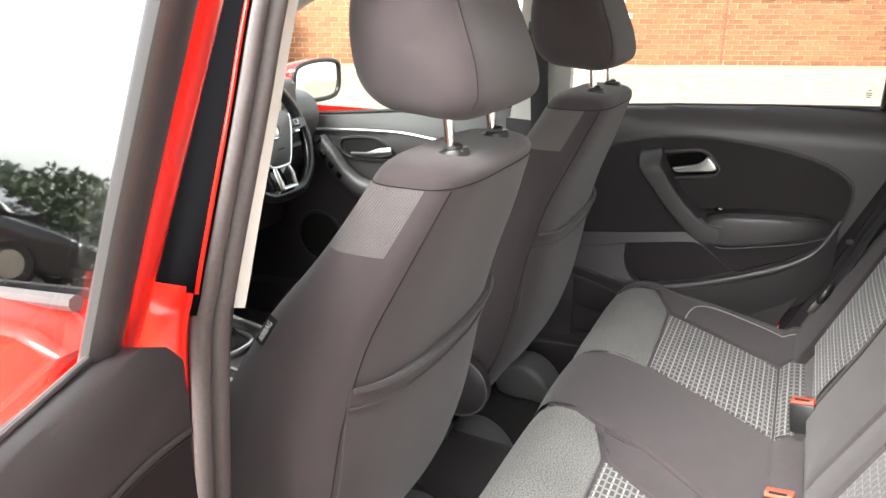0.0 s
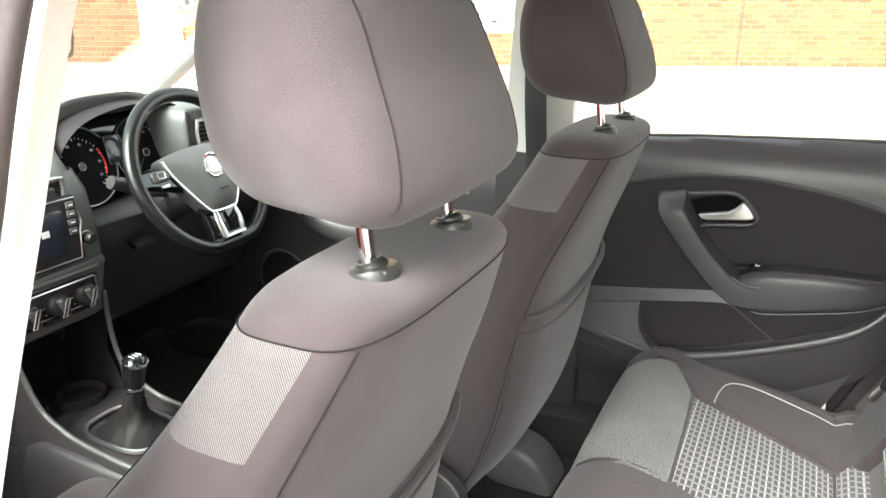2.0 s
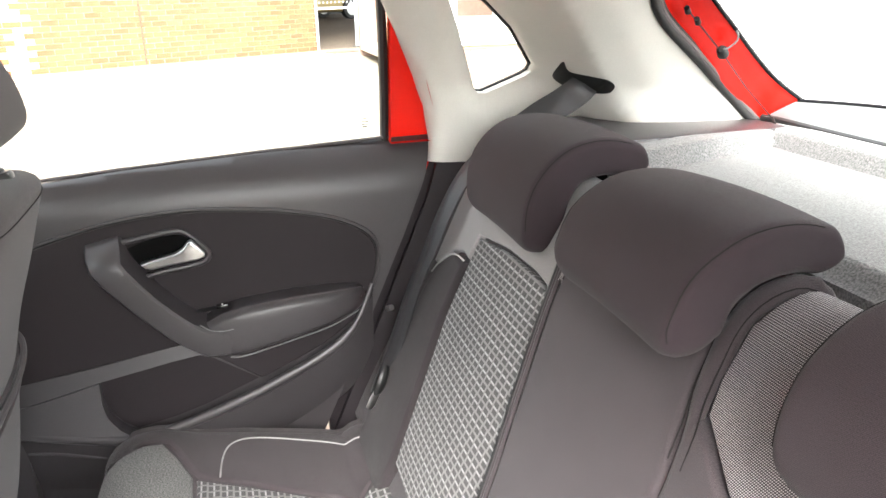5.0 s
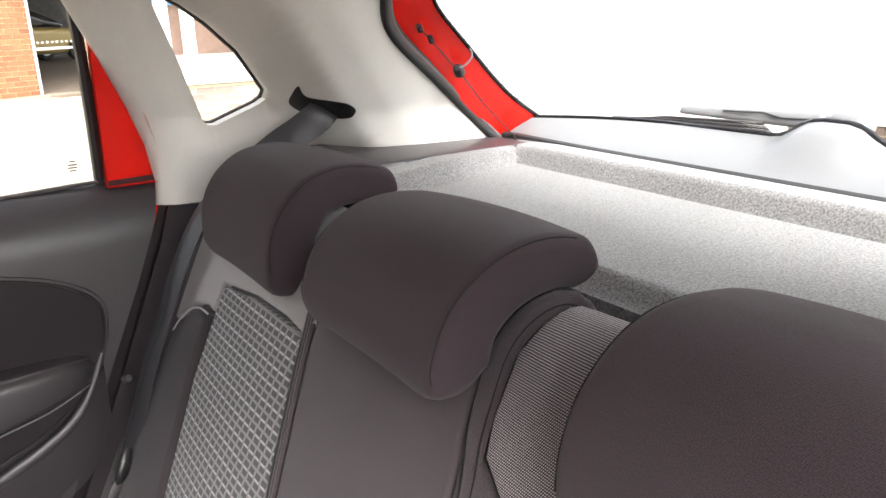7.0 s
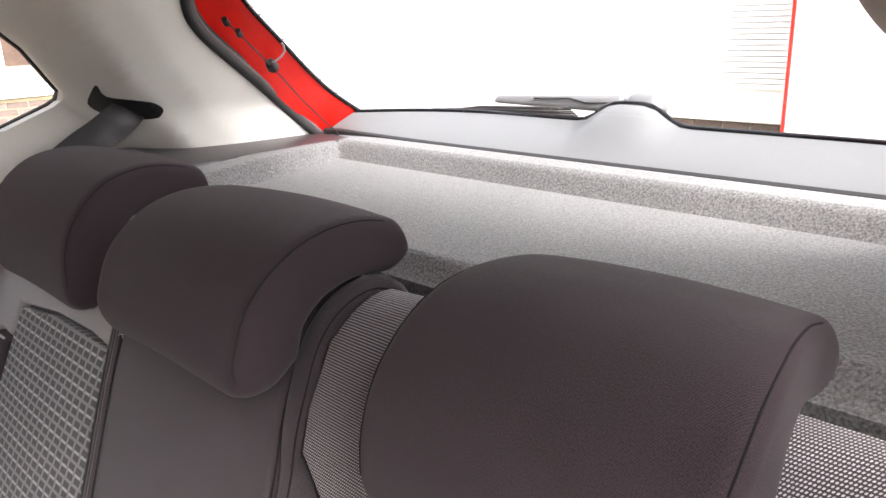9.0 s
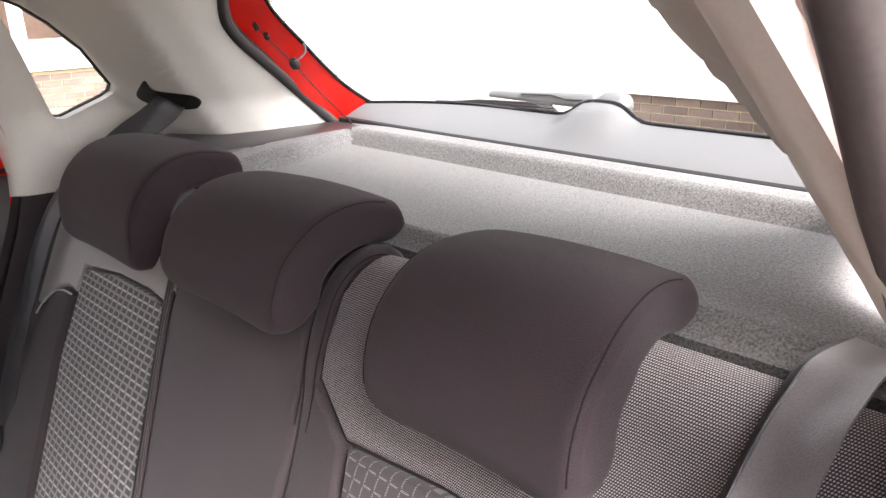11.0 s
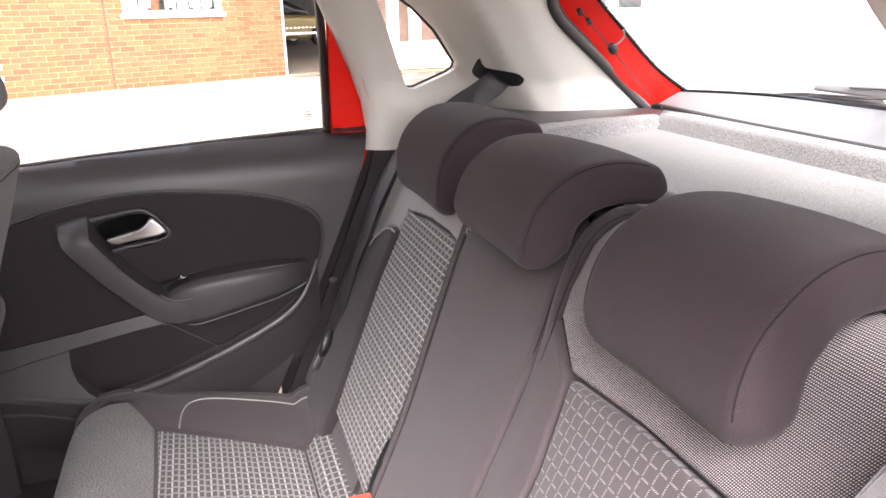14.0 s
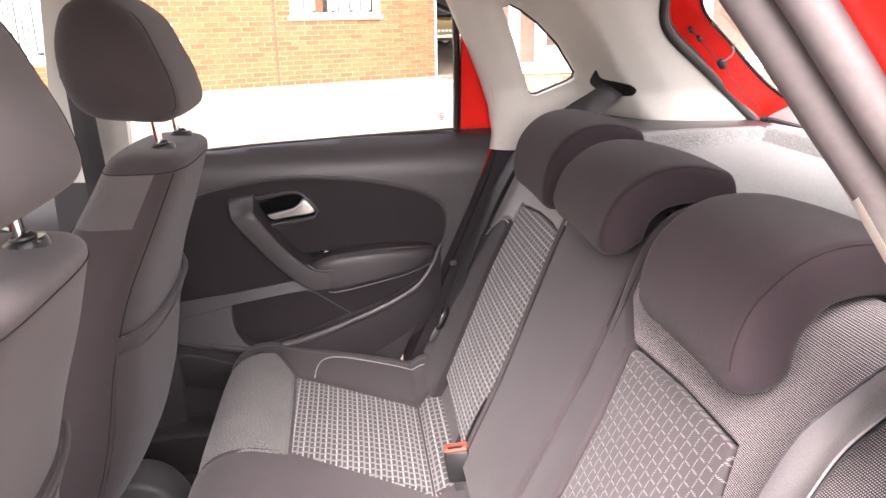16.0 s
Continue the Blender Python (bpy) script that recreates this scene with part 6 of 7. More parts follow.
part("speaker", skin(bmesh.new(), [[Vector((-1.0 + r * math.cos(a), y, 0.44 + r * math.sin(a))) for a in [2 * math.pi * k / 30 for k in range(30)]] for r, y in ((0.082, 0.738), (0.04, 0.742), (0.002, 0.742))]), BLACK, fdoor)
part("outer_skin", box((1.1, 0.01, 0.72), (-0.75, 0.85, 0.50)), RED, fdoor)

mirror = thing("door_mirror", "red-backed outside door mirror with a black rim", "mirror")
MIRROR = material("mirror_glass", (0.9, 0.9, 0.9), 0.02, 1.0)
prof = [(-0.105, -0.045), (-0.11, 0.0), (-0.09, 0.05), (0.0, 0.068), (0.09, 0.06), (0.105, 0.02), (0.095, -0.04), (0.05, -0.062), (-0.06, -0.062)]
loop = [(p.x, p.y) for p in spline([(*q, 0) for q in prof], 5, True)]


def on_mirror(u, v, d):
    q = Vector((0.0, u, v))
    q.rotate(Euler((0, 0, radians(-12))))
    return (Vector((-1.13 + d, 0.95, 0.925)) + q)[:]


b = skin(bmesh.new(), [[Vector(on_mirror(u * s, v * s, d)) for u, v in loop] for s, d in ((1.0, 0.0), (1.05, -0.01), (1.05, -0.04), (0.9, -0.09), (0.5, -0.12))])
part("housing", b, RED, mirror, "red painted mirror housing")
part("rim", tube([on_mirror(u, v, 0.004) for u, v in loop], 0.008, 8, closed=True), BLACK, mirror)
part("glass", sheet(loop, lambda u, v, h: on_mirror(u * 0.97, v * 0.97, 0.003), 0.05), MIRROR, mirror, "mirror glass")
part("arm", box((0.07, 0.12, 0.04), (-1.17, 0.84, 0.875), (0, 0, 0), 0.012), BLACK, mirror)

for y0, s in ((0.72, 1), (-0.70, -1)):
    # front pillars
    top, low = Vector((-0.62, y0 - s * 0.12, 1.36)), Vector((-1.52, y0 - s * 0.02, 0.88))
    structure("front_pillar", tube([low, low.lerp(top, 0.5) + Vector((0, 0, 0.03)), top], 0.04, 14, flat=0.7), BEIGE, "pale grey front pillar trim")
structure("bulkhead", box((0.04, 1.64, 0.85), (-1.60, 0.03, 0.50), (0, 0, 0), 0.01), CARPET, "black footwell bulkhead")
structure("footwell_side", box((1.6, 0.02, 0.66), (-1.0, 0.80, 0.42), (0, 0, 0), 0.01), CARPET, "black footwell side")
structure("footwell_side", box((1.2, 0.03, 0.5), (-0.95, -0.735, 0.36), (0, 0, 0), 0.01), CARPET, "black footwell side")
structure("windscreen_frame", tube([(-1.66, -0.66, 0.87), (-1.66, 0.72, 0.87)], 0.02, 8), RUBBER, "black windscreen base")
bm = bmesh.new()
bm.faces.new([bm.verts.new(p) for p in [(-1.65, -0.62, 0.88), (-1.65, 0.68, 0.88), (-0.72, 0.56, 1.38), (-0.72, -0.5, 1.38)]])
structure("window_screen", bm, SCREENGLASS, "windscreen tinted deeper to dim the light from the front")
structure("bonnet", pad([(-2.5, 0.70), (-2.45, 0.76), (-1.95, 0.85), (-1.66, 0.87), (-1.66, 0.60), (-2.45, 0.5)], -0.68, 0.74, 0.08, 5, steps=4), RED, "red bonnet")
rvm = thing("rear_view_mirror", "small inside mirror with a black rim on the windscreen", "mirror")
loop = [(p.x, p.y) for p in spline([(-0.11, -0.03, 0), (-0.115, 0.02, 0), (-0.08, 0.037, 0), (0.08, 0.037, 0), (0.115, 0.02, 0), (0.11, -0.03, 0), (0.08, -0.037, 0), (-0.08, -0.037, 0)], 5, True)]
def on_rvm(u, v, d):
    return (-0.78 + 0.92 * d - 0.39 * u, -0.10 + 0.92 * u + 0.39 * d, 1.165 + v)


part("rim", tube([on_rvm(u, v, 0) for u, v in loop], 0.004, 6, closed=True), GREYTRIM, rvm)
part("glass", sheet(loop, lambda u, v, h: on_rvm(u, v, 0.002), 0.05), MIRROR, rvm)
part("mirror_arm", tube([(-0.79, -0.10, 1.18), (-0.84, -0.06, 1.24), (-0.90, -0.02, 1.285)], 0.008, 8), BEIGE, rvm)
visor = thing("sun_visor", "pale folded sun visor", "sun visor")
part("flap", box((0.16, 0.36, 0.018), (-0.66, -0.28, 1.355), (0, 12, 0), 0.008), BEIGE, visor)

# far middle pillar with its belt
bm = sheet([(-0.335, 0.30), (-0.335, 0.89), (-0.30, 1.10), (-0.25, 1.37), (-0.11, 1.37), (-0.155, 1.10), (-0.175, 0.89), (-0.165, 0.30)], lambda x, z, h: (x, 0.735 - 0.28 * max(0, z - 0.95) - 0.02 * math.cos((x + 0.25) / 0.09 * 1.5) - h, z), 0.03, thick=0.03)
structure("pillar_middle", bm, BEIGE, "pale grey middle pillar trim")
bm = sheet([(-0.355, 0.12), (-0.345, 0.885), (-0.135, 0.885), (-0.125, 0.65), (-0.125, 0.12)], lambda x, z, h: (x, 0.728 - 0.02 * math.cos((x + 0.25) / 0.09 * 1.5) - h, z), 0.03, thick=0.03)
structure("pillar_lower", bm, TRIM, "dark grey lower middle pillar trim")


def strap(points, width, mat=None, across=(1, 0, 0), thick=0.0012, till=None):
    """Belt webbing along points; across gives its width direction."""
    rows = []
    pts = spline(points, 6)
    for i, p in enumerate(pts):
        d = (pts[min(i + 1, len(pts) - 1)] - pts[max(i - 1, 0)]).normalized()
        a = Vector(across) if till is None else Vector(across).lerp(Vector(till), smoothstep(0.2, 0.55, i / (len(pts) - 1)))
        a = (a - d * a.dot(d)).normalized()
        n = d.cross(a) * thick
        wave = math.sin(i * 0.25)
        q = [p + a * (width * k / 2) + d.cross(a) * (0.0025 * math.cos(k * 2.6 + wave)) for k in (-1, -0.7, -0.35, 0, 0.35, 0.7, 1)]
        rows.append([v + n for v in q] + [v - n for v in reversed(q)])
    return skin(bmesh.new(), rows)


fbelt = thing("seat_belt", "black front seat belt hanging by the pale middle pillar", "seat belt", "seat belts")
part("webbing", strap([(-0.235, 0.655, 1.12), (-0.235, 0.668, 1.0), (-0.235, 0.69, 0.85), (-0.235, 0.70, 0.55), (-0.235, 0.71, 0.28)], 0.048), BELT, fbelt)
part("guide", box((0.06, 0.02, 0.04), (-0.235, 0.655, 1.13), (0, 0, 0), 0.008), BLACK, fbelt)


# ---- rear belts, buckles, tags ----
belt = thing("seat_belt", "black rear seat belt running from the pillar slot down the backrest", "seat belt", "seat belts")
part("webbing", strap([(0.935, 0.670, 1.092), (0.899, 0.618, 1.066), (0.862, 0.626, 1.038), (0.82, 0.640, 1.013), (0.770, 0.652, 0.983), (0.702, 0.660, 0.926), (0.650, 0.662, 0.842), (0.617, 0.662, 0.765), (0.585, 0.660, 0.697), (0.549, 0.658, 0.597), (0.506, 0.655, 0.493)], 0.050, BELT, (0.70, -0.50, -0.45), 0.0012, (0.25, -0.92, 0.20)), BELT, belt, "black webbing")
part("tongue", tube(spline([(0.528, 0.640, 0.566), (0.519, 0.631, 0.549), (0.510, 0.627, 0.530), (0.503, 0.628, 0.518), (0.497, 0.633, 0.514)], 4), [0.0045 + 0.0065 * math.sin(math.pi * min(1.0, (k + 1) / 14)) for k in range(17)], 10, flat=0.6, up=(0.3, -0.9, 0.2)), BLACK, belt, "black hooked belt tongue", 60)
part("tongue_plate", tube([(0.506, 0.629, 0.520), (0.497, 0.630, 0.503), (0.493, 0.630, 0.494), (0.488, 0.631, 0.486)], [0.008, 0.0085, 0.0085, 0.006], 8, flat=0.2, up=(0.3, -0.9, 0.2)), SATIN, belt, "thin steel tongue plate")
part("anchor_cap", tube([(0.548, 0.70, 0.655), (0.553, 0.69, 0.66)], 0.006, 12), SATIN, belt)
slot = thing("belt_guide", "black slot in the pale pillar trim for the belt", "belt guide")
part("slot_mouth", sheet([(p.x, p.y) for p in spline([(x, z, 0) for x, z in [(0.862, 1.108), (0.876, 1.090), (0.90, 1.084), (0.925, 1.078), (0.940, 1.066), (0.934, 1.054), (0.915, 1.052), (0.885, 1.060), (0.866, 1.078)]], 4, True)], lambda x, z, h: (x, trim_y(x, z, 0.003, True), z), 0.01, thick=0.006), BLACK, slot)
belt2 = thing("seat_belt", "rear seat belt over the tweed backrest's shoulder, greyed for its sheen", "seat belt", "seat belts")
NEARBELT = [(0.86, -0.56, 0.99), (0.80, -0.552, 0.995), (0.765, -0.55, 0.985), (0.727, -0.548, 0.967), (0.68, -0.546, 0.928), (0.655, -0.545, 0.897), (0.63, -0.545, 0.845), (0.595, -0.545, 0.76), (0.545, -0.54, 0.65), (0.48, -0.54, 0.46)]
part("webbing", strap(NEARBELT, 0.047, BELT, (0.1, 0.95, -0.15)), BELTSHEEN, belt2, "shiny webbing, its sheen put into a grey colour")
part("under_layer", strap([(x + 0.012, y + 0.010, z - 0.010) for x, y, z in NEARBELT], 0.047, BELT, (0.2, 0.95, -0.05)), BELT, belt2, "darker second layer of webbing")
part("belt_edge", tube(spline([(x - 0.001, y + 0.0235, z - 0.002) for x, y, z in NEARBELT], 5), 0.0013, 6), BELT, belt2)


def buckle(x, y, z, turn, label):
    ob = thing("belt_buckle", label, "belt buckle", "belt buckles", "", (x, y, z))
    m = pose(0, 0, 0, *turn)

    def p(name, bm, mat, parent, lab=""):
        bmesh.ops.transform(bm, matrix=m, verts=bm.verts[:])
        return part(name, bm, mat, parent, lab)
    p("buckle_body", box((0.028, 0.045, 0.058), (0, 0, -0.03), (0, 0, 0), 0.004), BLACK, ob, "black buckle body")
    p("release_button", box((0.022, 0.040, 0.010), (0.001, 0, 0.0005), (0, 0, 0), 0.002), BUCKLERED, ob, "red release button")
    p("slot", box((0.004, 0.026, 0.003), (-0.009, 0, 0.0062)), BLACK, ob)
    p("stalk", box((0.012, 0.03, 0.06), (0, 0, -0.085), (0, 0, 0), 0.003), BELT, ob)
    return ob


buckle(0.480, 0.155, 0.490, (-10, 6, 78), "black belt buckle with red button standing at the cushion's back")
buckle(0.450, -0.170, 0.492, (-10, 6, 80), "black belt buckle with red button beside the centre seat")
part("centre_buckle_strap", strap([(0.545, 0.185, 0.56), (0.515, 0.18, 0.505), (0.50, 0.178, 0.46)], 0.03, BELT, (0, 1, 0)), BLACK, bench_back_far)
up = Vector((0.43, 0.0, 0.9)).normalized()
face = Vector((-0.55, -0.75, 0.30))
face = (face - up * face.dot(up)).normalized()
side = face.cross(up)
TAG = Matrix(((up.x, side.x, face.x, 0.518), (up.y, side.y, face.y, 0.482), (up.z, side.z, face.z, 0.488), (0, 0, 0, 1)))
b = box((0.044, 0.014, 0.003), (0, 0, 0), (0, 0, 0), 0.001)
bmesh.ops.transform(b, matrix=TAG, verts=b.verts[:])
part("isofix_tag", b, BLACK, bench_back_far, "black sewn tag reading ISOFIX")
txt = bpy.data.curves.new("tag_text", "FONT")
txt.body, txt.size, txt.align_x, txt.align_y = "ISOFIX", 0.0115, "CENTER", "CENTER"
tob = new("tag_text", txt)
tob.parent = bench_back_far
tob.matrix_basis = TAG @ Matrix.Translation((0, 0, 0.0022))
txt.materials.append(WHITEMARK)

# crumpled loop of dark cloth for the centre belt, between two headrests
rows = []
for i in range(9):
    u = i / 8
    rows.append([Vector((0.775 + 0.040 * v + 0.005 * math.sin(9 * u + 4 * v), 0.235 + 0.085 * u + 0.004 * math.sin(11 * v + 3 * u), 0.958 + 0.020 * math.sin(math.pi * v) * (0.6 + 0.4 * math.sin(2.5 + 7 * u)) + 0.005 * math.sin(13 * u + 6 * v))) for v in np.linspace(0, 1, 9)])
part("belt_loop", skin(bmesh.new(), rows, False, False), BELT, bench_back_far, "crumpled black cloth loop for the centre belt", 70)
part("loop_edge", tube([p + Vector((0, 0, 0.001)) for p in rows[-1]], 0.0022, 6), BLACK, bench_back_far)
part("loop_edge", tube([r[4] + Vector((0, 0, 0.001)) for r in rows], 0.0018, 6), GREYWELT, bench_back_far)

# ---- near side of the car: middle pillar, aperture, open door ----
INSET = ((0, 0), (-0.004, 0.008), (-0.025, 0.018), (-0.07, 0.018), (-0.15, 0.0))
EDGE = [(-0.139, -0.670, 0.884), (-0.136, -0.665, 0.907), (-0.128, -0.648, 0.976), (-0.114, -0.616, 1.099), (-0.103, -0.588, 1.206), (-0.090, -0.53, 1.38)]
LIP = [(-0.1405, -0.660, 0.884), (-0.139, -0.652, 0.907), (-0.137, -0.629, 0.976), (-0.134, -0.584, 1.099), (-0.131, -0.545, 1.206), (-0.13, -0.47, 1.38)]
EDGE, LIP = spline(EDGE, 4), spline(LIP, 4)
white = skin(bmesh.new(), [EDGE, [a.lerp(b, 0.5) + Vector((0.012, 0.0, 0)) for a, b in zip(EDGE, LIP)], LIP, [p + Vector((-0.05, 0.005, 0)) for p in LIP], [p + Vector((-0.17, -0.05, 0)) for p in LIP]], False, False)
structure("pillar_trim_near", white, BEIGE, "pale grey near middle pillar trim")
low = skin(bmesh.new(), [[Vector((x + dx, y + dy, z)) for x, y, z in [(-0.22, -0.67, 0.15), (-0.182, -0.668, 0.61), (-0.152, -0.669, 0.836), (-0.140, -0.668, 0.893)]] for dx, dy in INSET], False, False)
structure("pillar_lower_near", low, TRIM, "dark grey near lower pillar trim")
bline = spline([(-0.198, -0.70, 0.18), (-0.167, -0.69, 0.644), (-0.140, -0.698, 0.857), (-0.127, -0.692, 0.925), (-0.119, -0.676, 0.99), (-0.106, -0.645, 1.105), (-0.096, -0.618, 1.206), (-0.082, -0.56, 1.37)], 8)
structure("door_seal", tube(bline, 0.0125, 12), RUBBERGREY, "weathered grey rubber door seal")
structure("door_seal", tube([p + Vector((-0.003, -0.024, 0)) for p in bline], 0.0115, 12), RUBBERGREY, "weathered grey rubber door seal")
structure("body_flange", tube([p + Vector((-0.003, -0.040, 0)) for p in bline if p.z > 0.92], 0.0022, 8), RED, "red painted door aperture flange")
structure("body_flange", tube([p + Vector((-0.014, -0.040, 0)) for p in bline if p.z < 0.93], 0.0065, 8), RED, "red painted door aperture flange")
# outside of the pillar: red below, a gloss black cover above
ext = skin(bmesh.new(), [[p + Vector((-0.012 - 0.13 * k / 4, -0.046 - 0.01 * math.sin(k / 4 * 1.6), 0)) for p in bline if p.z < 0.935] for k in range(5)], False, False)
structure("pillar_outside", ext, RED, "red painted outer middle pillar")
ext = skin(bmesh.new(), [[p + Vector((0.0 - 0.054 * k / 4, -0.036 - 0.012 * math.sin(k / 4 * 1.6), 0)) for p in bline if p.z > 0.90] for k in range(5)], False, False)
COVER = material("black_pillar_film", (0.004, 0.004, 0.0045), 0.4, spec=0.0)
structure("pillar_cover", ext, COVER, "gloss black outer pillar cover")
nfd = thing("front_door", "closed red front passenger door seen from outside", "car door")
part("outer_skin", pad([(-1.35, 0.22), (-1.38, 0.66), (-1.32, 0.80), (-0.9, 0.845), (-0.24, 0.905), (-0.27, 0.74), (-0.31, 0.22)], -0.845, -0.775, 0.02, 4, steps=3), RED, nfd, "red outer door skin")
part("sill_strip", tube([(-1.30, -0.785, 0.815), (-0.9, -0.787, 0.855), (-0.24, -0.785, 0.914)], 0.009, 8), RUBBERGREY, nfd, "grey strip under the window")
bm = bmesh.new()
bm.faces.new([bm.verts.new(p) for p in [(-1.25, -0.787, 0.815), (-0.166, -0.765, 0.918), (-0.122, -0.683, 1.30), (-0.62, -0.681, 1.31)]])
DARKGLASS = clear_glass("dark_window_glass", (0.35, 0.38, 0.37), 3.4)
part("window_pane", bm, DARKGLASS, nfd, "reflecting side window glass")
# rear edge of the near aperture
rline = spline([(0.42, -0.585, 1.37), (0.48, -0.595, 1.305), (0.538, -0.604, 1.236), (0.590, -0.610, 1.169), (0.633, -0.616, 1.114), (0.672, -0.624, 1.056), (0.698, -0.63, 0.98), (0.690, -0.64, 0.90), (0.65, -0.65, 0.78), (0.55, -0.66, 0.55), (0.45, -0.67, 0.30)], 8)
structure("door_seal", tube(rline, 0.014, 12), RUBBERGREY, "weathered grey rubber door seal")
structure("door_seal", tube([p + Vector((0.010, -0.026, 0.006)) for p in rline], 0.013, 12), RUBBERGREY, "weathered grey rubber door seal")
flange = skin(bmesh.new(), [[p + Vector((dx, dy, dx * 0.3)) for p in rline] for dx, dy in ((0.020, -0.036), (0.024, -0.06), (0.04, -0.085), (0.09, -0.10), (0.16, -0.11))], False, False)
structure("body_side", flange, RED, "red painted rear body side")
structure("roof_rail", tube([(-0.082, -0.56, 1.37), (0.17, -0.545, 1.40), (0.42, -0.585, 1.37)], 0.025, 10), RUBBERGREY, "grey rubber along the roof rail")
nd = [o for o in scene.objects if o.name == "rear_door"][0]
near_door = copy_thing(nd, Matrix.Identity(4))
HINGE = Vector((-0.200, -0.800, 0))
near_door.matrix_basis = Matrix.Translation(HINGE) @ Matrix.Rotation(radians(-64), 4, "Z") @ Matrix.Translation((0.16, 0.775 + 0.06, 0)) @ Matrix.Diagonal((1, -1, 1, 1))
# the door leans inwards above its waist
for c in near_door.children:
    c.data = c.data.copy()
    for v in c.data.vertices:
        v.co.y -= 0.008 + 0.125 * max(0.0, v.co.z - 0.85)
tagged(near_door, "red rear passenger door swung wide open, grey inner panel")
for c in [c for c in nd.children if c.name.startswith(("window_frame", "window_channel")) and c.data.vertices[0].co.x < 0 and c.data.vertices[0].co.z < 1.0]:
    bpy.data.objects.remove(c)


# ---- outside: yard, brick building, glazed front, white building ----
CONCRETE = material("pale_concrete", (0.20, 0.172, 0.13), 0.9, 0, 0.2, 30, 0.2, 0.32)
MORTAR = material("pale_mortar", (0.48, 0.41, 0.27), 0.95, 0, 0.1, 80, 0.3, 0.06)
WHITEPAINT = material("white_paint", (0.8, 0.8, 0.79), 0.5, 0, 0.02, 60, 0, 0.03)
STAINED = material("lime_stained_brick", (0.68, 0.64, 0.58), 0.9, 0, 0.25, 40, 0.3, 0.2)
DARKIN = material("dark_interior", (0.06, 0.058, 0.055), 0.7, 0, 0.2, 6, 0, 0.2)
GREYMETAL = material("grey_painted_metal", (0.40, 0.41, 0.42), 0.4, 0, 0.03, 60, 0, 0.05)
PAVER = material("tan_paver", (0.36, 0.31, 0.23), 0.9, 0, 0.2, 60, 0.3, 0.1)


def brick_material(name, base, spread):
    """Brick whose tone varies from piece to piece."""
    m = material(name, base, 0.9, 0, 0.18, 60, 0.4, 0.10)
    nt = m.node_tree
    b = nt.nodes["Principled BSDF"]
    link = b.inputs["Base Color"].links[0]
    src = link.from_socket
    info, geo = nt.nodes.new("ShaderNodeObjectInfo"), nt.nodes.new("ShaderNodeNewGeometry")
    rnd = math_node(nt, "FRACT", math_node(nt, "ADD", info.outputs["Random"], geo.outputs["Random Per Island"]))
    k = math_node(nt, "ADD", math_node(nt, "MULTIPLY", rnd, 2 * spread), 1 - spread)
    vm = nt.nodes.new("ShaderNodeVectorMath")
    vm.operation = "MULTIPLY"
    nt.links.new(src, vm.inputs[0])
    nt.links.new(k, vm.inputs[1])
    nt.links.new(vm.outputs["Vector"], b.inputs["Base Color"])
    return m


BRICK = brick_material("orange_brick", (0.185, 0.070, 0.028), 0.24)
BRICKDARK = brick_material("brown_brick", (0.16, 0.12, 0.10), 0.25)


def wall_point(s, d, z):
    """s along the brick wall from its expansion joint, d out of its face, z up."""
    return (-0.765 + 0.8986 * s + 0.4394 * d, 11.20 + 0.4394 * s - 0.8986 * d, z)


def ground_z(x, y):
    return 0.21 * smoothstep(3.0, 10.5, y - 0.489 * (x + 0.765) * smoothstep(0, 6, y))


def wall_box(s0, s1, d0, d1, z0, z1, bm=None):
    bm = bm or bmesh.new()
    rings = [[Vector(wall_point(s, d, z)) for d, z in ((d0, z0), (d1, z0), (d1, z1), (d0, z1))] for s in (s0, s1)]
    return skin(bm, rings)


def plain_box(x0, x1, y0, y1, z0, z1, bm=None):
    return box((x1 - x0, y1 - y0, z1 - z0), ((x0 + x1) / 2, (y0 + y1) / 2, (z0 + z1) / 2), (0, 0, 0), 0, bm)


bm = bmesh.new()
xs = sorted(set([round(math.copysign(abs(t) ** 3 * 400, t), 3) for t in np.linspace(-1, 1, 41)] + [round(v, 3) for v in np.linspace(-14, 14, 57)]))
gv = [[bm.verts.new((x, y, ground_z(min(max(x, -15), 15), y) + 0.006 * noise.noise((x * 0.7, y * 0.7, 0)) * (abs(x) < 14 and 2 < y < 14))) for x in xs] for y in xs]
for a, b in zip(gv, gv[1:]):
    for k in range(len(xs) - 1):
        bm.faces.new((a[k], a[k + 1], b[k + 1], b[k]))
tagged(link_mesh("ground", bm, CONCRETE), "pale worn concrete yard", "ground", "", "structure")

# brick wall with two windows, a joint, lime stains
wall = thing("wall_brick", "orange brick wall with pale mortar, dark joint and white windows", "wall", "", "structure")
WINDOWS = [(0.275, 1.82, 1.245, 2.70), (-4.34, -3.05, 0.745, 2.4)]
bm = bmesh.new()
cuts = [(-14, -4.34), (-3.05, 0.275), (1.82, 2.92)]
for a, b in cuts:
    wall_box(a, b, -0.012, -0.25, 0.0, 4.2, bm)
for a, b, z0, z1 in WINDOWS:
    wall_box(a, b, -0.012, -0.25, 0.0, z0, bm)
    wall_box(a, b, -0.012, -0.25, z1, 4.2, bm)
part("mortar_bed", bm, MORTAR, wall, "pale mortar bed")
part("expansion_joint", wall_box(-0.012, 0.012, 0.003, -0.02, 0.16, 4.2), material("dark_red_sealant", (0.12, 0.035, 0.025), 0.8, 0, 0.2, 50), wall, "dark red vertical joint")
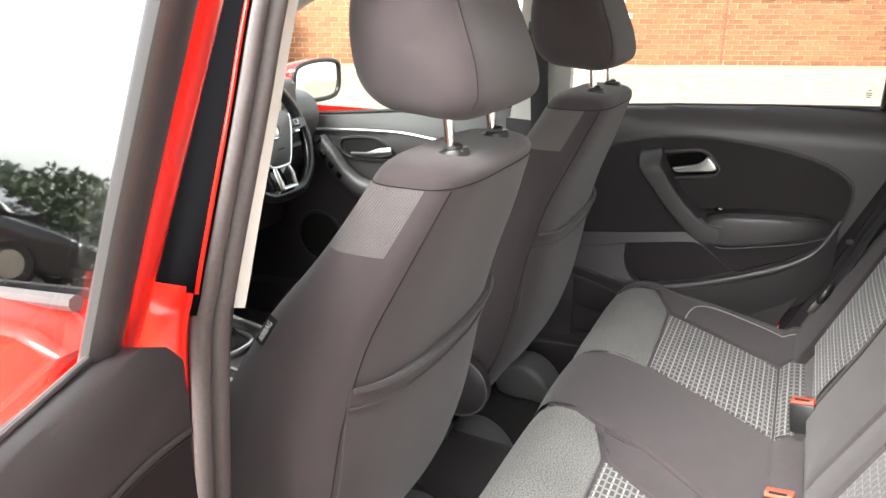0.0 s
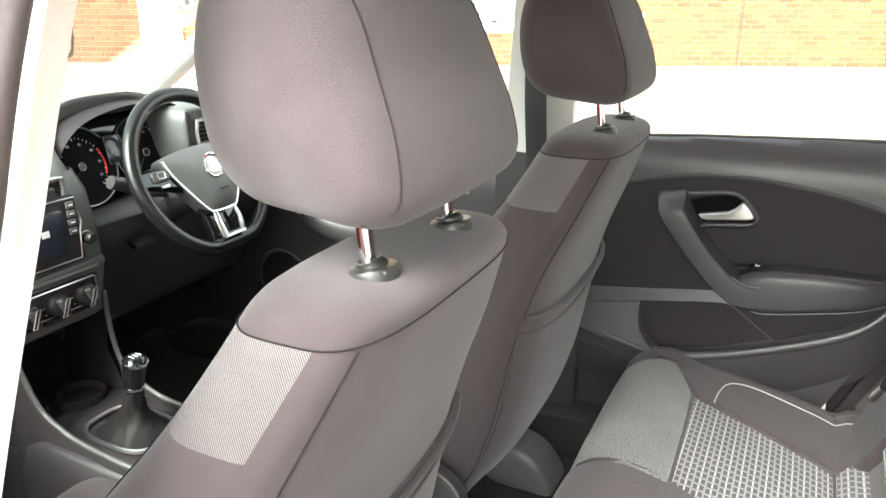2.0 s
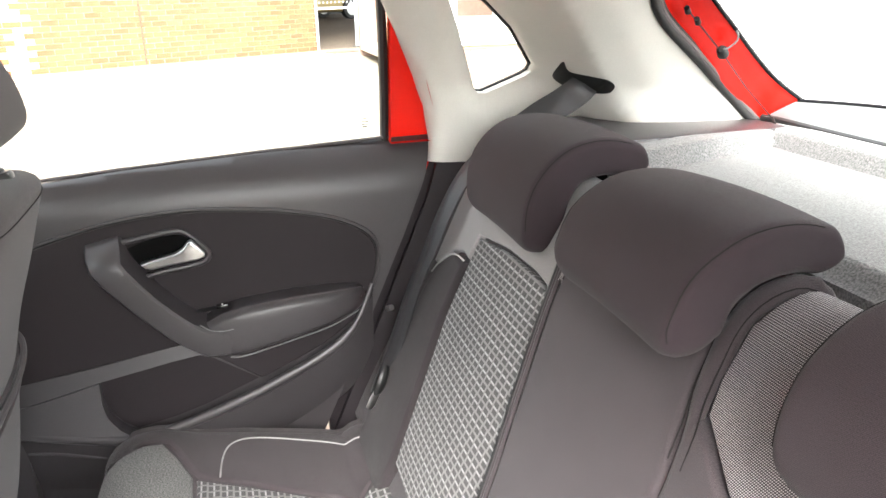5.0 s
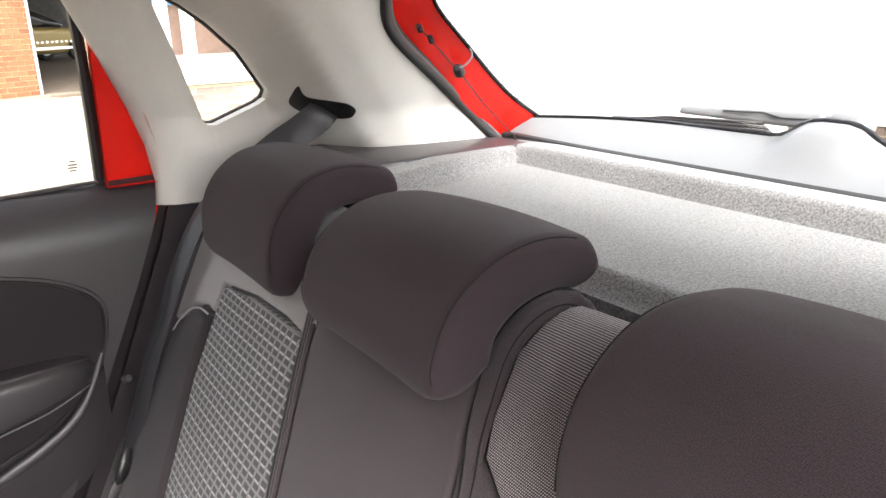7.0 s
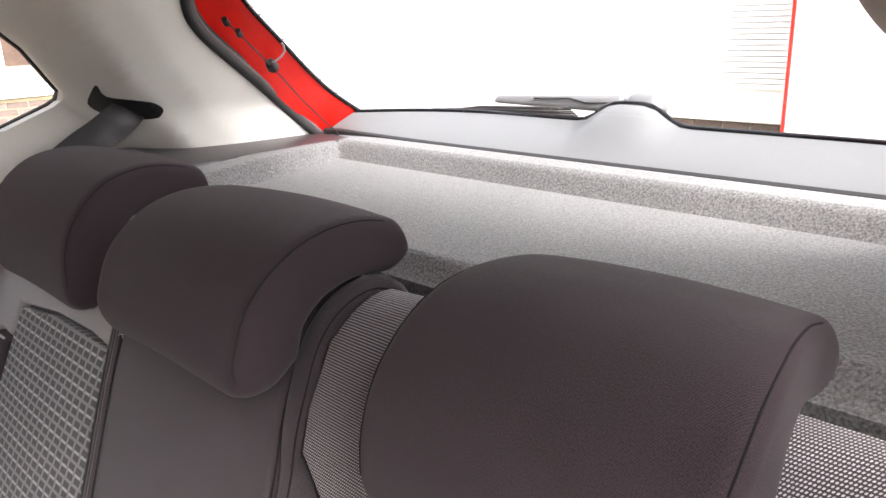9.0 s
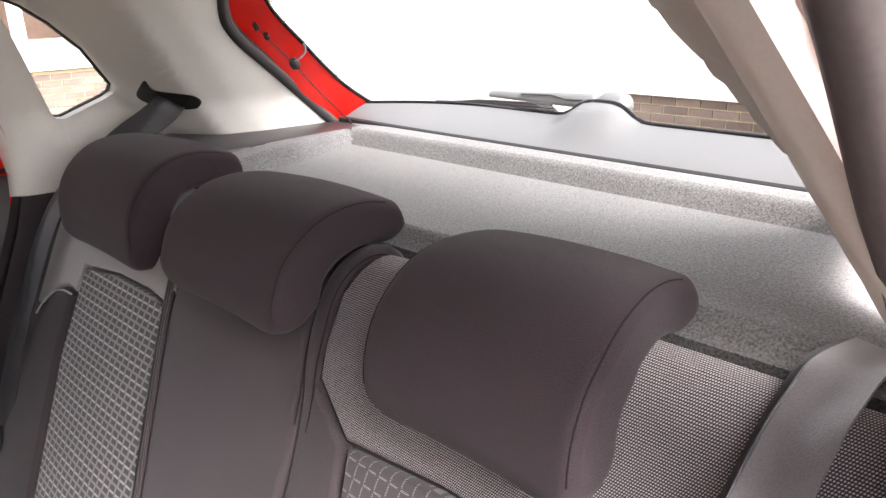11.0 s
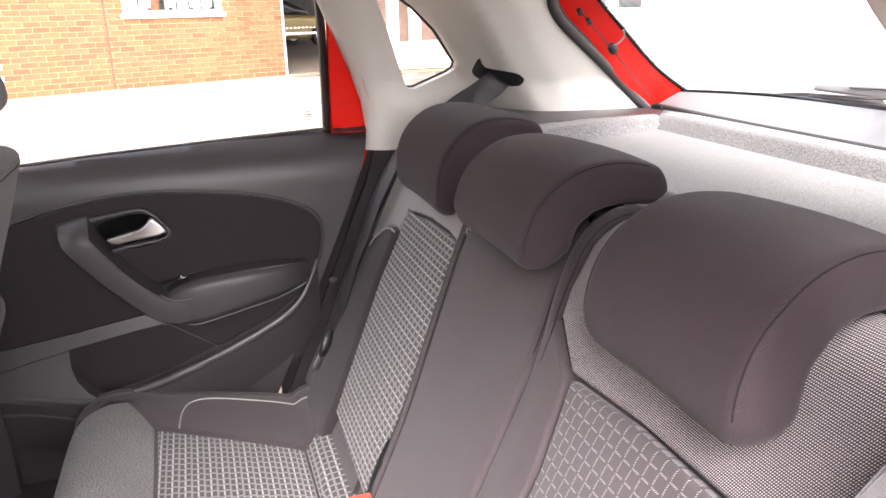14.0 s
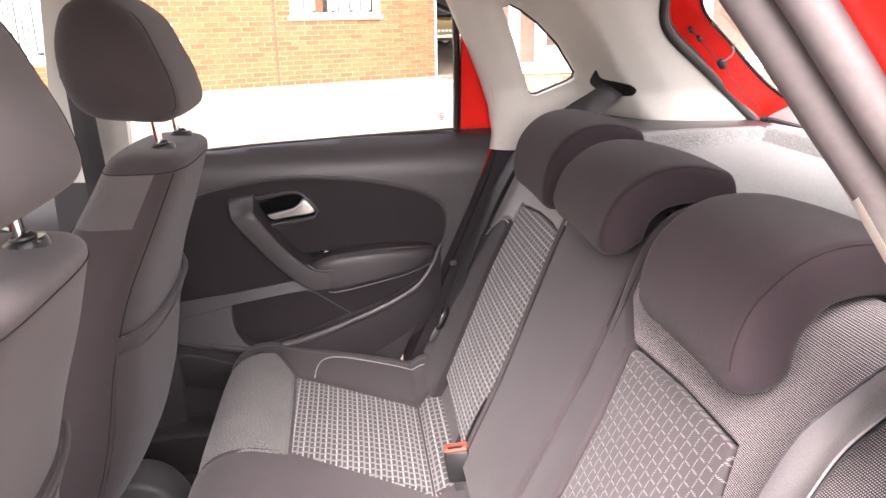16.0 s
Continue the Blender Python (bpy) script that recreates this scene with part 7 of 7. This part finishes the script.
part("corner_trim", wall_box(2.905, 2.945, 0.006, -0.25, 0.1, 4.2), GREYMETAL, wall)
ANG = math.atan2(0.4394, 0.8986)


def brick_mesh(w):
    b = bmesh.new()
    vs = [b.verts.new((a, d, c)) for a, d, c in ((0.002, 0, 0.002), (w - 0.002, 0, 0.002), (w - 0.002, 0, 0.063), (0.002, 0, 0.063), (0, 0.011, 0), (w, 0.011, 0), (w, 0.011, 0.065), (0, 0.011, 0.065))]
    for q in ((0, 1, 2, 3), (0, 4, 5, 1), (3, 2, 6, 7), (0, 3, 7, 4), (1, 5, 6, 2)):
        b.faces.new([vs[i] for i in q])
    return b


def brick_data(name, w, mat):
    me = bpy.data.meshes.new(name)
    b = brick_mesh(w)
    b.to_mesh(me)
    b.free()
    me.materials.append(mat)
    return me


# white windows
for n, (a, b, z0, z1) in enumerate(WINDOWS):
    win = thing("window_%d" % (n + 1), "white-framed window with pale vertical blinds", "window", "", "structure")
    for s0, s1, q0, q1 in ((a, a + 0.06, z0, z1), (b - 0.06, b, z0, z1), (a + 0.06, b - 0.06, z1 - 0.06, z1), (a + 0.06, b - 0.06, z0, z0 + 0.05)):
        part("window_frame", wall_box(s0, s1, -0.02, -0.10, q0, q1), WHITEPAINT, win)
    part("window_sill", wall_box(a - 0.05, b + 0.05, 0.035, -0.08, z0 - 0.05, z0 + 0.004), WHITEPAINT, win, "white painted sill")
    part("pane", wall_box(a + 0.05, b - 0.05, -0.05, -0.055, z0 + 0.04, z1 - 0.05), GLASS, win)
    # thin dark panel standing in for the shade of the room inside
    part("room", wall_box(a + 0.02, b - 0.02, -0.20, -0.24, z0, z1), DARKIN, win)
    k = 0
    s = a + 0.08
    while s < b - 0.08:
        if not (n == 0 and 6 <= k <= 8):
            part("blind_slat", wall_box(s, s + 0.052, -0.09 - 0.012 * (k % 3), -0.094 - 0.012 * (k % 3), z0 + (0.06 if (k * 7) % 5 else 0.09), z1 - 0.05), WHITEPAINT, win)
        s += 0.066
        k += 1
    if n == 0:
        part("folder", wall_box(a + 0.47, a + 0.60, -0.12, -0.16, z0 + 0.04, z0 + 0.36), material("brown_card", (0.30, 0.11, 0.05), 0.7), win)
        part("papers", wall_box(a + 0.12, a + 0.34, -0.08, -0.16, z0 + 0.04, z0 + 0.085), WHITEPAINT, win)
pipe = thing("drainpipe", "white plastic drainpipe on the brick wall", "drainpipe")
part("pipe", tube([wall_point(-4.49, 0.09, 0.03), wall_point(-4.49, 0.09, 4.0)], 0.11, 16), WHITEPAINT, pipe)
for z in (0.9, 2.2):
    part("bracket", wall_box(-4.64, -4.34, 0.02, -0.01, z, z + 0.05), WHITEPAINT, pipe)
col = thing("door_frame", "broad white painted doorway in the brick wall", "door")
part("door_leaf", wall_box(-8.60, -8.10, 0.05, -0.02, 0.1, 2.4), WHITEPAINT, col)
part("jamb", wall_box(-8.68, -8.60, 0.08, -0.02, 0.1, 2.5), WHITEPAINT, col)
lamp = thing("bulkhead_lamp", "small white round wall fitting with a dark centre", "wall lamp")
part("rim", tube([wall_point(-7.98, 0.0, 1.06), wall_point(-7.98, 0.05, 1.06)], 0.10, 20), WHITEPAINT, lamp)
part("lens", tube([wall_point(-7.98, 0.05, 1.06), wall_point(-7.98, 0.06, 1.06)], 0.045, 16), BLACK, lamp)
bin_ = thing("wheelie_bin", "dark blue wheeled bin by the wall", "bin")
part("bin_body", wall_box(-7.2, -6.62, 0.55, 0.02, 0.16, 1.05), material("blue_plastic", (0.03, 0.07, 0.2), 0.5, 0, 0.05, 30), bin_)
part("bin_lid", wall_box(-7.23, -6.60, 0.58, 0.0, 1.06, 1.11), BLACK, bin_)

# covered bay past the end of the wall, with a parked car behind glass
bay = thing("wall_bay", "dark glazed bay past the end of the brick wall", "wall", "", "structure")
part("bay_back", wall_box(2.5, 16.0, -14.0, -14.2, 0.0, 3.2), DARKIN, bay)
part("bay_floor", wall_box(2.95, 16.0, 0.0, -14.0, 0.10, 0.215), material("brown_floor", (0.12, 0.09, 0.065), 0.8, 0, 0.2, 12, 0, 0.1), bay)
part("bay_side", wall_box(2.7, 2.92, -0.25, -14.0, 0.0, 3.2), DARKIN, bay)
part("bay_roof", wall_box(2.6, 16.0, 0.1, -14.2, 3.0, 3.2), WHITEPAINT, bay)
part("glass_line", wall_box(2.95, 3.76, -0.06, -0.07, 0.86, 0.90), GREYMETAL, bay)
for k in range(9):
    part("glass_dot", wall_box(3.02 + k * 0.08, 3.045 + k * 0.08, -0.055, -0.06, 0.96, 0.985), WHITEPAINT, bay)
post = thing("steel_post", "grey painted steel post with a floor plate", "post")
part("post_shaft", wall_box(3.76, 3.90, 0.03, -0.10, 0.215, 3.0), GREYMETAL, post)
part("post_flange", wall_box(3.93, 4.05, 0.0, -0.12, 0.215, 3.0), WHITEPAINT, post)
part("base_plate", wall_box(3.72, 4.08, 0.06, -0.14, 0.20, 0.235), DARKIN, post)
drain = thing("drain_cover", "rusty iron drain cover set in the yard", "drain cover")
part("cover", wall_box(2.75, 3.2, 0.75, 0.45, 0.20, 0.222), material("rusty_iron", (0.14, 0.10, 0.07), 0.8, 0.2, 0.3, 30, 0.2, 0.2), drain)


def parked_car(name, label, place, heading, paint, size=1.0):
    """A small hatchback: body, glasshouse, wheels, lights."""
    ob = thing(name, label, "car")
    M = pose(*place, 0, 0, heading) @ Matrix.Scale(size, 4)

    def put(nm, b, mat, parent, lab=""):
        bmesh.ops.transform(b, matrix=M, verts=b.verts[:])
        return part(nm, b, mat, parent, lab)
    side = [(-2.0, 0.30), (-2.05, 0.55), (-1.95, 0.78), (-1.3, 0.90), (-0.8, 0.95), (0.6, 0.97), (1.75, 0.95), (1.95, 0.80), (1.98, 0.45), (1.85, 0.25), (0.0, 0.22), (-1.8, 0.24)]
    body = put("body", pad(side, -0.84, 0.84, 0.12, 5, steps=4), paint, ob)
    roof = [(-0.95, 0.93), (-0.25, 1.38), (0.2, 1.45), (1.2, 1.42), (1.72, 1.1), (1.8, 0.94)]
    put("glasshouse", pad(roof, -0.72, 0.72, 0.14, 5, steps=4), GLOSS, ob)
    put("roof", pad([(-0.2, 1.40), (0.2, 1.47), (1.15, 1.45), (1.25, 1.40), (0.5, 1.38)], -0.62, 0.62, 0.06, 5, steps=4), paint, ob)
    for x in (-1.25, 1.25):
        for y in (-0.82, 0.82):
            w = put("wheel", tube([(x, y - 0.10, 0.31), (x, y + 0.10, 0.31)], 0.31, 28), RUBBER, ob)
            put("rim", tube([(x, y - 0.108, 0.31), (x, y + 0.108, 0.31)], 0.20, 20), SATIN, w)
    for y in (-0.6, 0.6):
        put("headlight", box((0.12, 0.30, 0.14), (-1.98, y, 0.68), (0, -20, 0), 0.03), CHROME, ob)
    put("grille", box((0.05, 0.8, 0.10), (-2.05, 0, 0.60), (0, 0, 0), 0.01), BLACK, ob)
    put("number_plate", box((0.02, 0.52, 0.11), (-2.08, 0, 0.42), (0, 0, 0), 0.004), WHITEPAINT, ob)
    for k in range(6):
        put("plate_bar", box((0.022, 0.04, 0.07), (-2.082, -0.19 + k * 0.075, 0.42)), BLACK, ob)
    return ob


GOLD = material("ochre_car_paint", (0.34, 0.25, 0.08), 0.3, 0.3, 0.02, 60, 0, 0, 0.5, 0, "Object", 0.5)
parked_car("parked_car", "ochre small car parked in the covered bay", wall_point(9.3, -10.6, 0.215), 26 + 180, GOLD)
parked_car("parked_car", "dark small car parked near the hedge", (-10.5, -7.4, 0.0), 150, material("black_car_paint", (0.02, 0.02, 0.025), 0.25, 0, 0, 60, 0, 0, 0.5, 0, "Object", 0.6))

# glazed white front on a brown brick plinth
front = thing("wall_glazed", "white-framed shop glazing on a low brown brick plinth", "wall", "", "structure")
part("plinth_bed", plain_box(2.35, 7.0, 8.512, 8.8, 0.0, 0.50), MORTAR, front)
part("window_sill", plain_box(2.30, 7.0, 8.44, 8.80, 0.52, 0.63), WHITEPAINT, front, "white painted sill")
part("sill_line", plain_box(2.30, 7.0, 8.436, 8.44, 0.515, 0.52), GREYMETAL, front)
for x in (2.40, 2.74, 3.02, 4.0, 4.9, 5.8, 6.7):
    part("window_post", plain_box(x - 0.06, x + 0.06, 8.50, 8.62, 0.63, 3.0), WHITEPAINT, front)
part("back_wall", plain_box(2.35, 7.0, 11.2, 11.3, 0.0, 3.0), material("brown_room_wall", (0.20, 0.13, 0.10), 0.8, 0, 0.1, 20, 0, 0.1), front)
part("room_floor", plain_box(2.35, 7.0, 8.8, 11.2, 0.30, 0.40), material("pale_room_floor", (0.40, 0.36, 0.28), 0.6, 0, 0.1, 20, 0, 0.1), front)
part("blue_band", plain_box(2.35, 7.0, 11.14, 11.2, 1.45, 2.2), material("blue_panel", (0.08, 0.25, 0.40), 0.6, 0, 0.05, 20), front)
for x in (3.6, 4.3):
    part("room_post", plain_box(x - 0.05, x + 0.05, 10.4, 10.5, 0.4, 3.0), WHITEPAINT, front)
part("desk", plain_box(3.3, 4.6, 10.7, 11.1, 0.4, 0.75), material("pale_desk", (0.5, 0.45, 0.36), 0.6, 0, 0.05, 20), front)
part("roof_edge", plain_box(2.2, 7.2, 8.4, 11.4, 3.0, 3.3), WHITEPAINT, front)

# white building behind the car
rear = thing("wall_white", "white clad building with brown brick plinth and red trim", "wall", "", "structure")
part("plinth_bed", plain_box(6.212, 6.5, -9.0, 8.4, -0.05, 0.30), MORTAR, rear)
part("cladding", plain_box(6.15, 6.5, 1.46, 3.0, 0.345, 4.5), WHITEPAINT, rear)
part("cladding", plain_box(5.8, 6.5, -9.0, 1.40, 0.0, 4.5), WHITEPAINT, rear)
part("cladding", plain_box(6.15, 6.5, 3.0, 8.4, 0.0, 4.5), WHITEPAINT, rear)
part("red_trim", plain_box(5.78, 5.797, 1.378, 1.40, 0.0, 4.5), RED, rear, "red vertical trim")
part("cladding_joint", plain_box(6.145, 6.15, 3.0, 8.4, 0.40, 0.408), GREYMETAL, rear)
for k in range(44):
    part("shutter_slat", plain_box(6.12, 6.15, 1.46, 2.0, 0.60 + k * 0.04, 0.634 + k * 0.04), WHITEPAINT, rear)

# hedge on the near side
hedge = bmesh.new()
rng = random.Random(5)
for k in range(12000):
    x, y, z = rng.uniform(-16, -3.0), rng.gauss(0, 0.35), rng.uniform(0.1, 1.75)
    p = Vector((x, -8.2 + 0.35 * x * 0.2 + y, z + 0.12 * math.sin(x * 3)))
    a, b = Vector((rng.uniform(-1, 1), rng.uniform(-1, 1), rng.uniform(-1, 1))).normalized() * 0.09, Vector((rng.uniform(-1, 1), rng.uniform(-1, 1), rng.uniform(-1, 1))).normalized() * 0.055
    hedge.faces.new([hedge.verts.new(p + q) for q in (-a, b, a, -b)])
tagged(link_mesh("hedge", hedge, material("hedge_leaves", (0.06, 0.11, 0.03), 0.6, 0, 0.4, 8, 0, 0.3), None, "", False), "clipped green hedge beside the yard", "hedge", "", "stuff")

# pavers along the wall foot, joined
b = bmesh.new()
for i in range(60):
    for j in range(2):
        s, d = -9.0 + i * 0.205, 0.95 + j * 0.21
        z = ground_z(*wall_point(s, d, 0)[:2])
        turn = 0.045 if i % 2 else -0.045
        vs = [b.verts.new(wall_point(s + u, d + v + turn * (u - 0.1), z + h)) for h in (-0.01, 0.012) for u, v in ((0, 0), (0.19, 0), (0.19, 0.19), (0, 0.19))]
        for q in ((4, 5, 6, 7), (0, 1, 5, 4), (1, 2, 6, 5), (2, 3, 7, 6), (3, 0, 4, 7)):
            b.faces.new([vs[k] for k in q])
tagged(link_mesh("pavers", b, PAVER), "row of tan block pavers along the wall", "pavement", "", "stuff")

# bricks: the nearest stretch as single pieces, the rest joined
BRICK_WHOLE, BRICK_STAIN = brick_data("brick", 0.215, BRICK), brick_data("brick_stained", 0.215, STAINED)
joined = bmesh.new()
rng = random.Random(3)
single = 0
for row in range(34):
    z = 0.213 + 0.075 * row
    s = -13.9 + (0.1125 if row % 2 else 0)
    while s < 2.9:
        s0, s1 = s, min(s + 0.215, 2.90)
        s += 0.225
        for a, b, z0, z1 in WINDOWS:
            if z + 0.065 > z0 - 0.02 and z < z1 and s1 > a and s0 < b:
                if s0 < a < s1:
                    s1 = a - 0.006
                elif s0 < b < s1:
                    s0 = b + 0.006
                else:
                    s1 = s0
        if s1 - s0 < 0.03:
            continue
        white = (-1.82 < (s0 + s1) / 2 < -1.46 and z < 1.15 and rng.random() < 0.75) or (-6.6 < s0 < -6.25 and z < 0.95)
        if s1 - s0 > 0.20 and s0 > -2.0 and z < 1.2 and single < 300:
            ob = new("brick", BRICK_STAIN if white else BRICK_WHOLE)
            ob.parent = wall
            ob.matrix_basis = Matrix.Translation(wall_point(s0, 0, z)) @ Matrix.Rotation(ANG, 4, "Z")
            single += 1
        else:
            me = brick_mesh(s1 - s0)
            bmesh.ops.transform(me, matrix=Matrix.Translation(wall_point(s0, 0, z)) @ Matrix.Rotation(ANG, 4, "Z"), verts=me.verts[:])
            off = [joined.verts.new(v.co) for v in me.verts]
            for f in me.faces:
                joined.faces.new([off[v.index] for v in f.verts])
            me.free()
tagged(part("brickwork", joined, BRICK, wall, "orange bricks"), kind="stuff")
for parent, pts in ((front, lambda u, z: ((2.35 + u, 8.50, z), 0)), (rear, lambda u, z: ((6.20, 8.3 - u, z), -90))):
    b = bmesh.new()
    for row in range(5):
        z = 0.10 + 0.075 * row if parent is front else -0.035 + 0.075 * row
        u = -(0.1125 if row % 2 else 0)
        while u < (4.5 if parent is front else 6.8):
            (x, y, zz), turn = pts(u, z)
            me = brick_mesh(0.215)
            bmesh.ops.transform(me, matrix=pose(x, y, zz, 0, 0, turn), verts=me.verts[:])
            off = [b.verts.new(v.co) for v in me.verts]
            for f in me.faces:
                b.faces.new([off[v.index] for v in f.verts])
            me.free()
            u += 0.225
    tagged(part("brickwork", b, BRICKDARK, parent, "brown bricks"), kind="stuff")
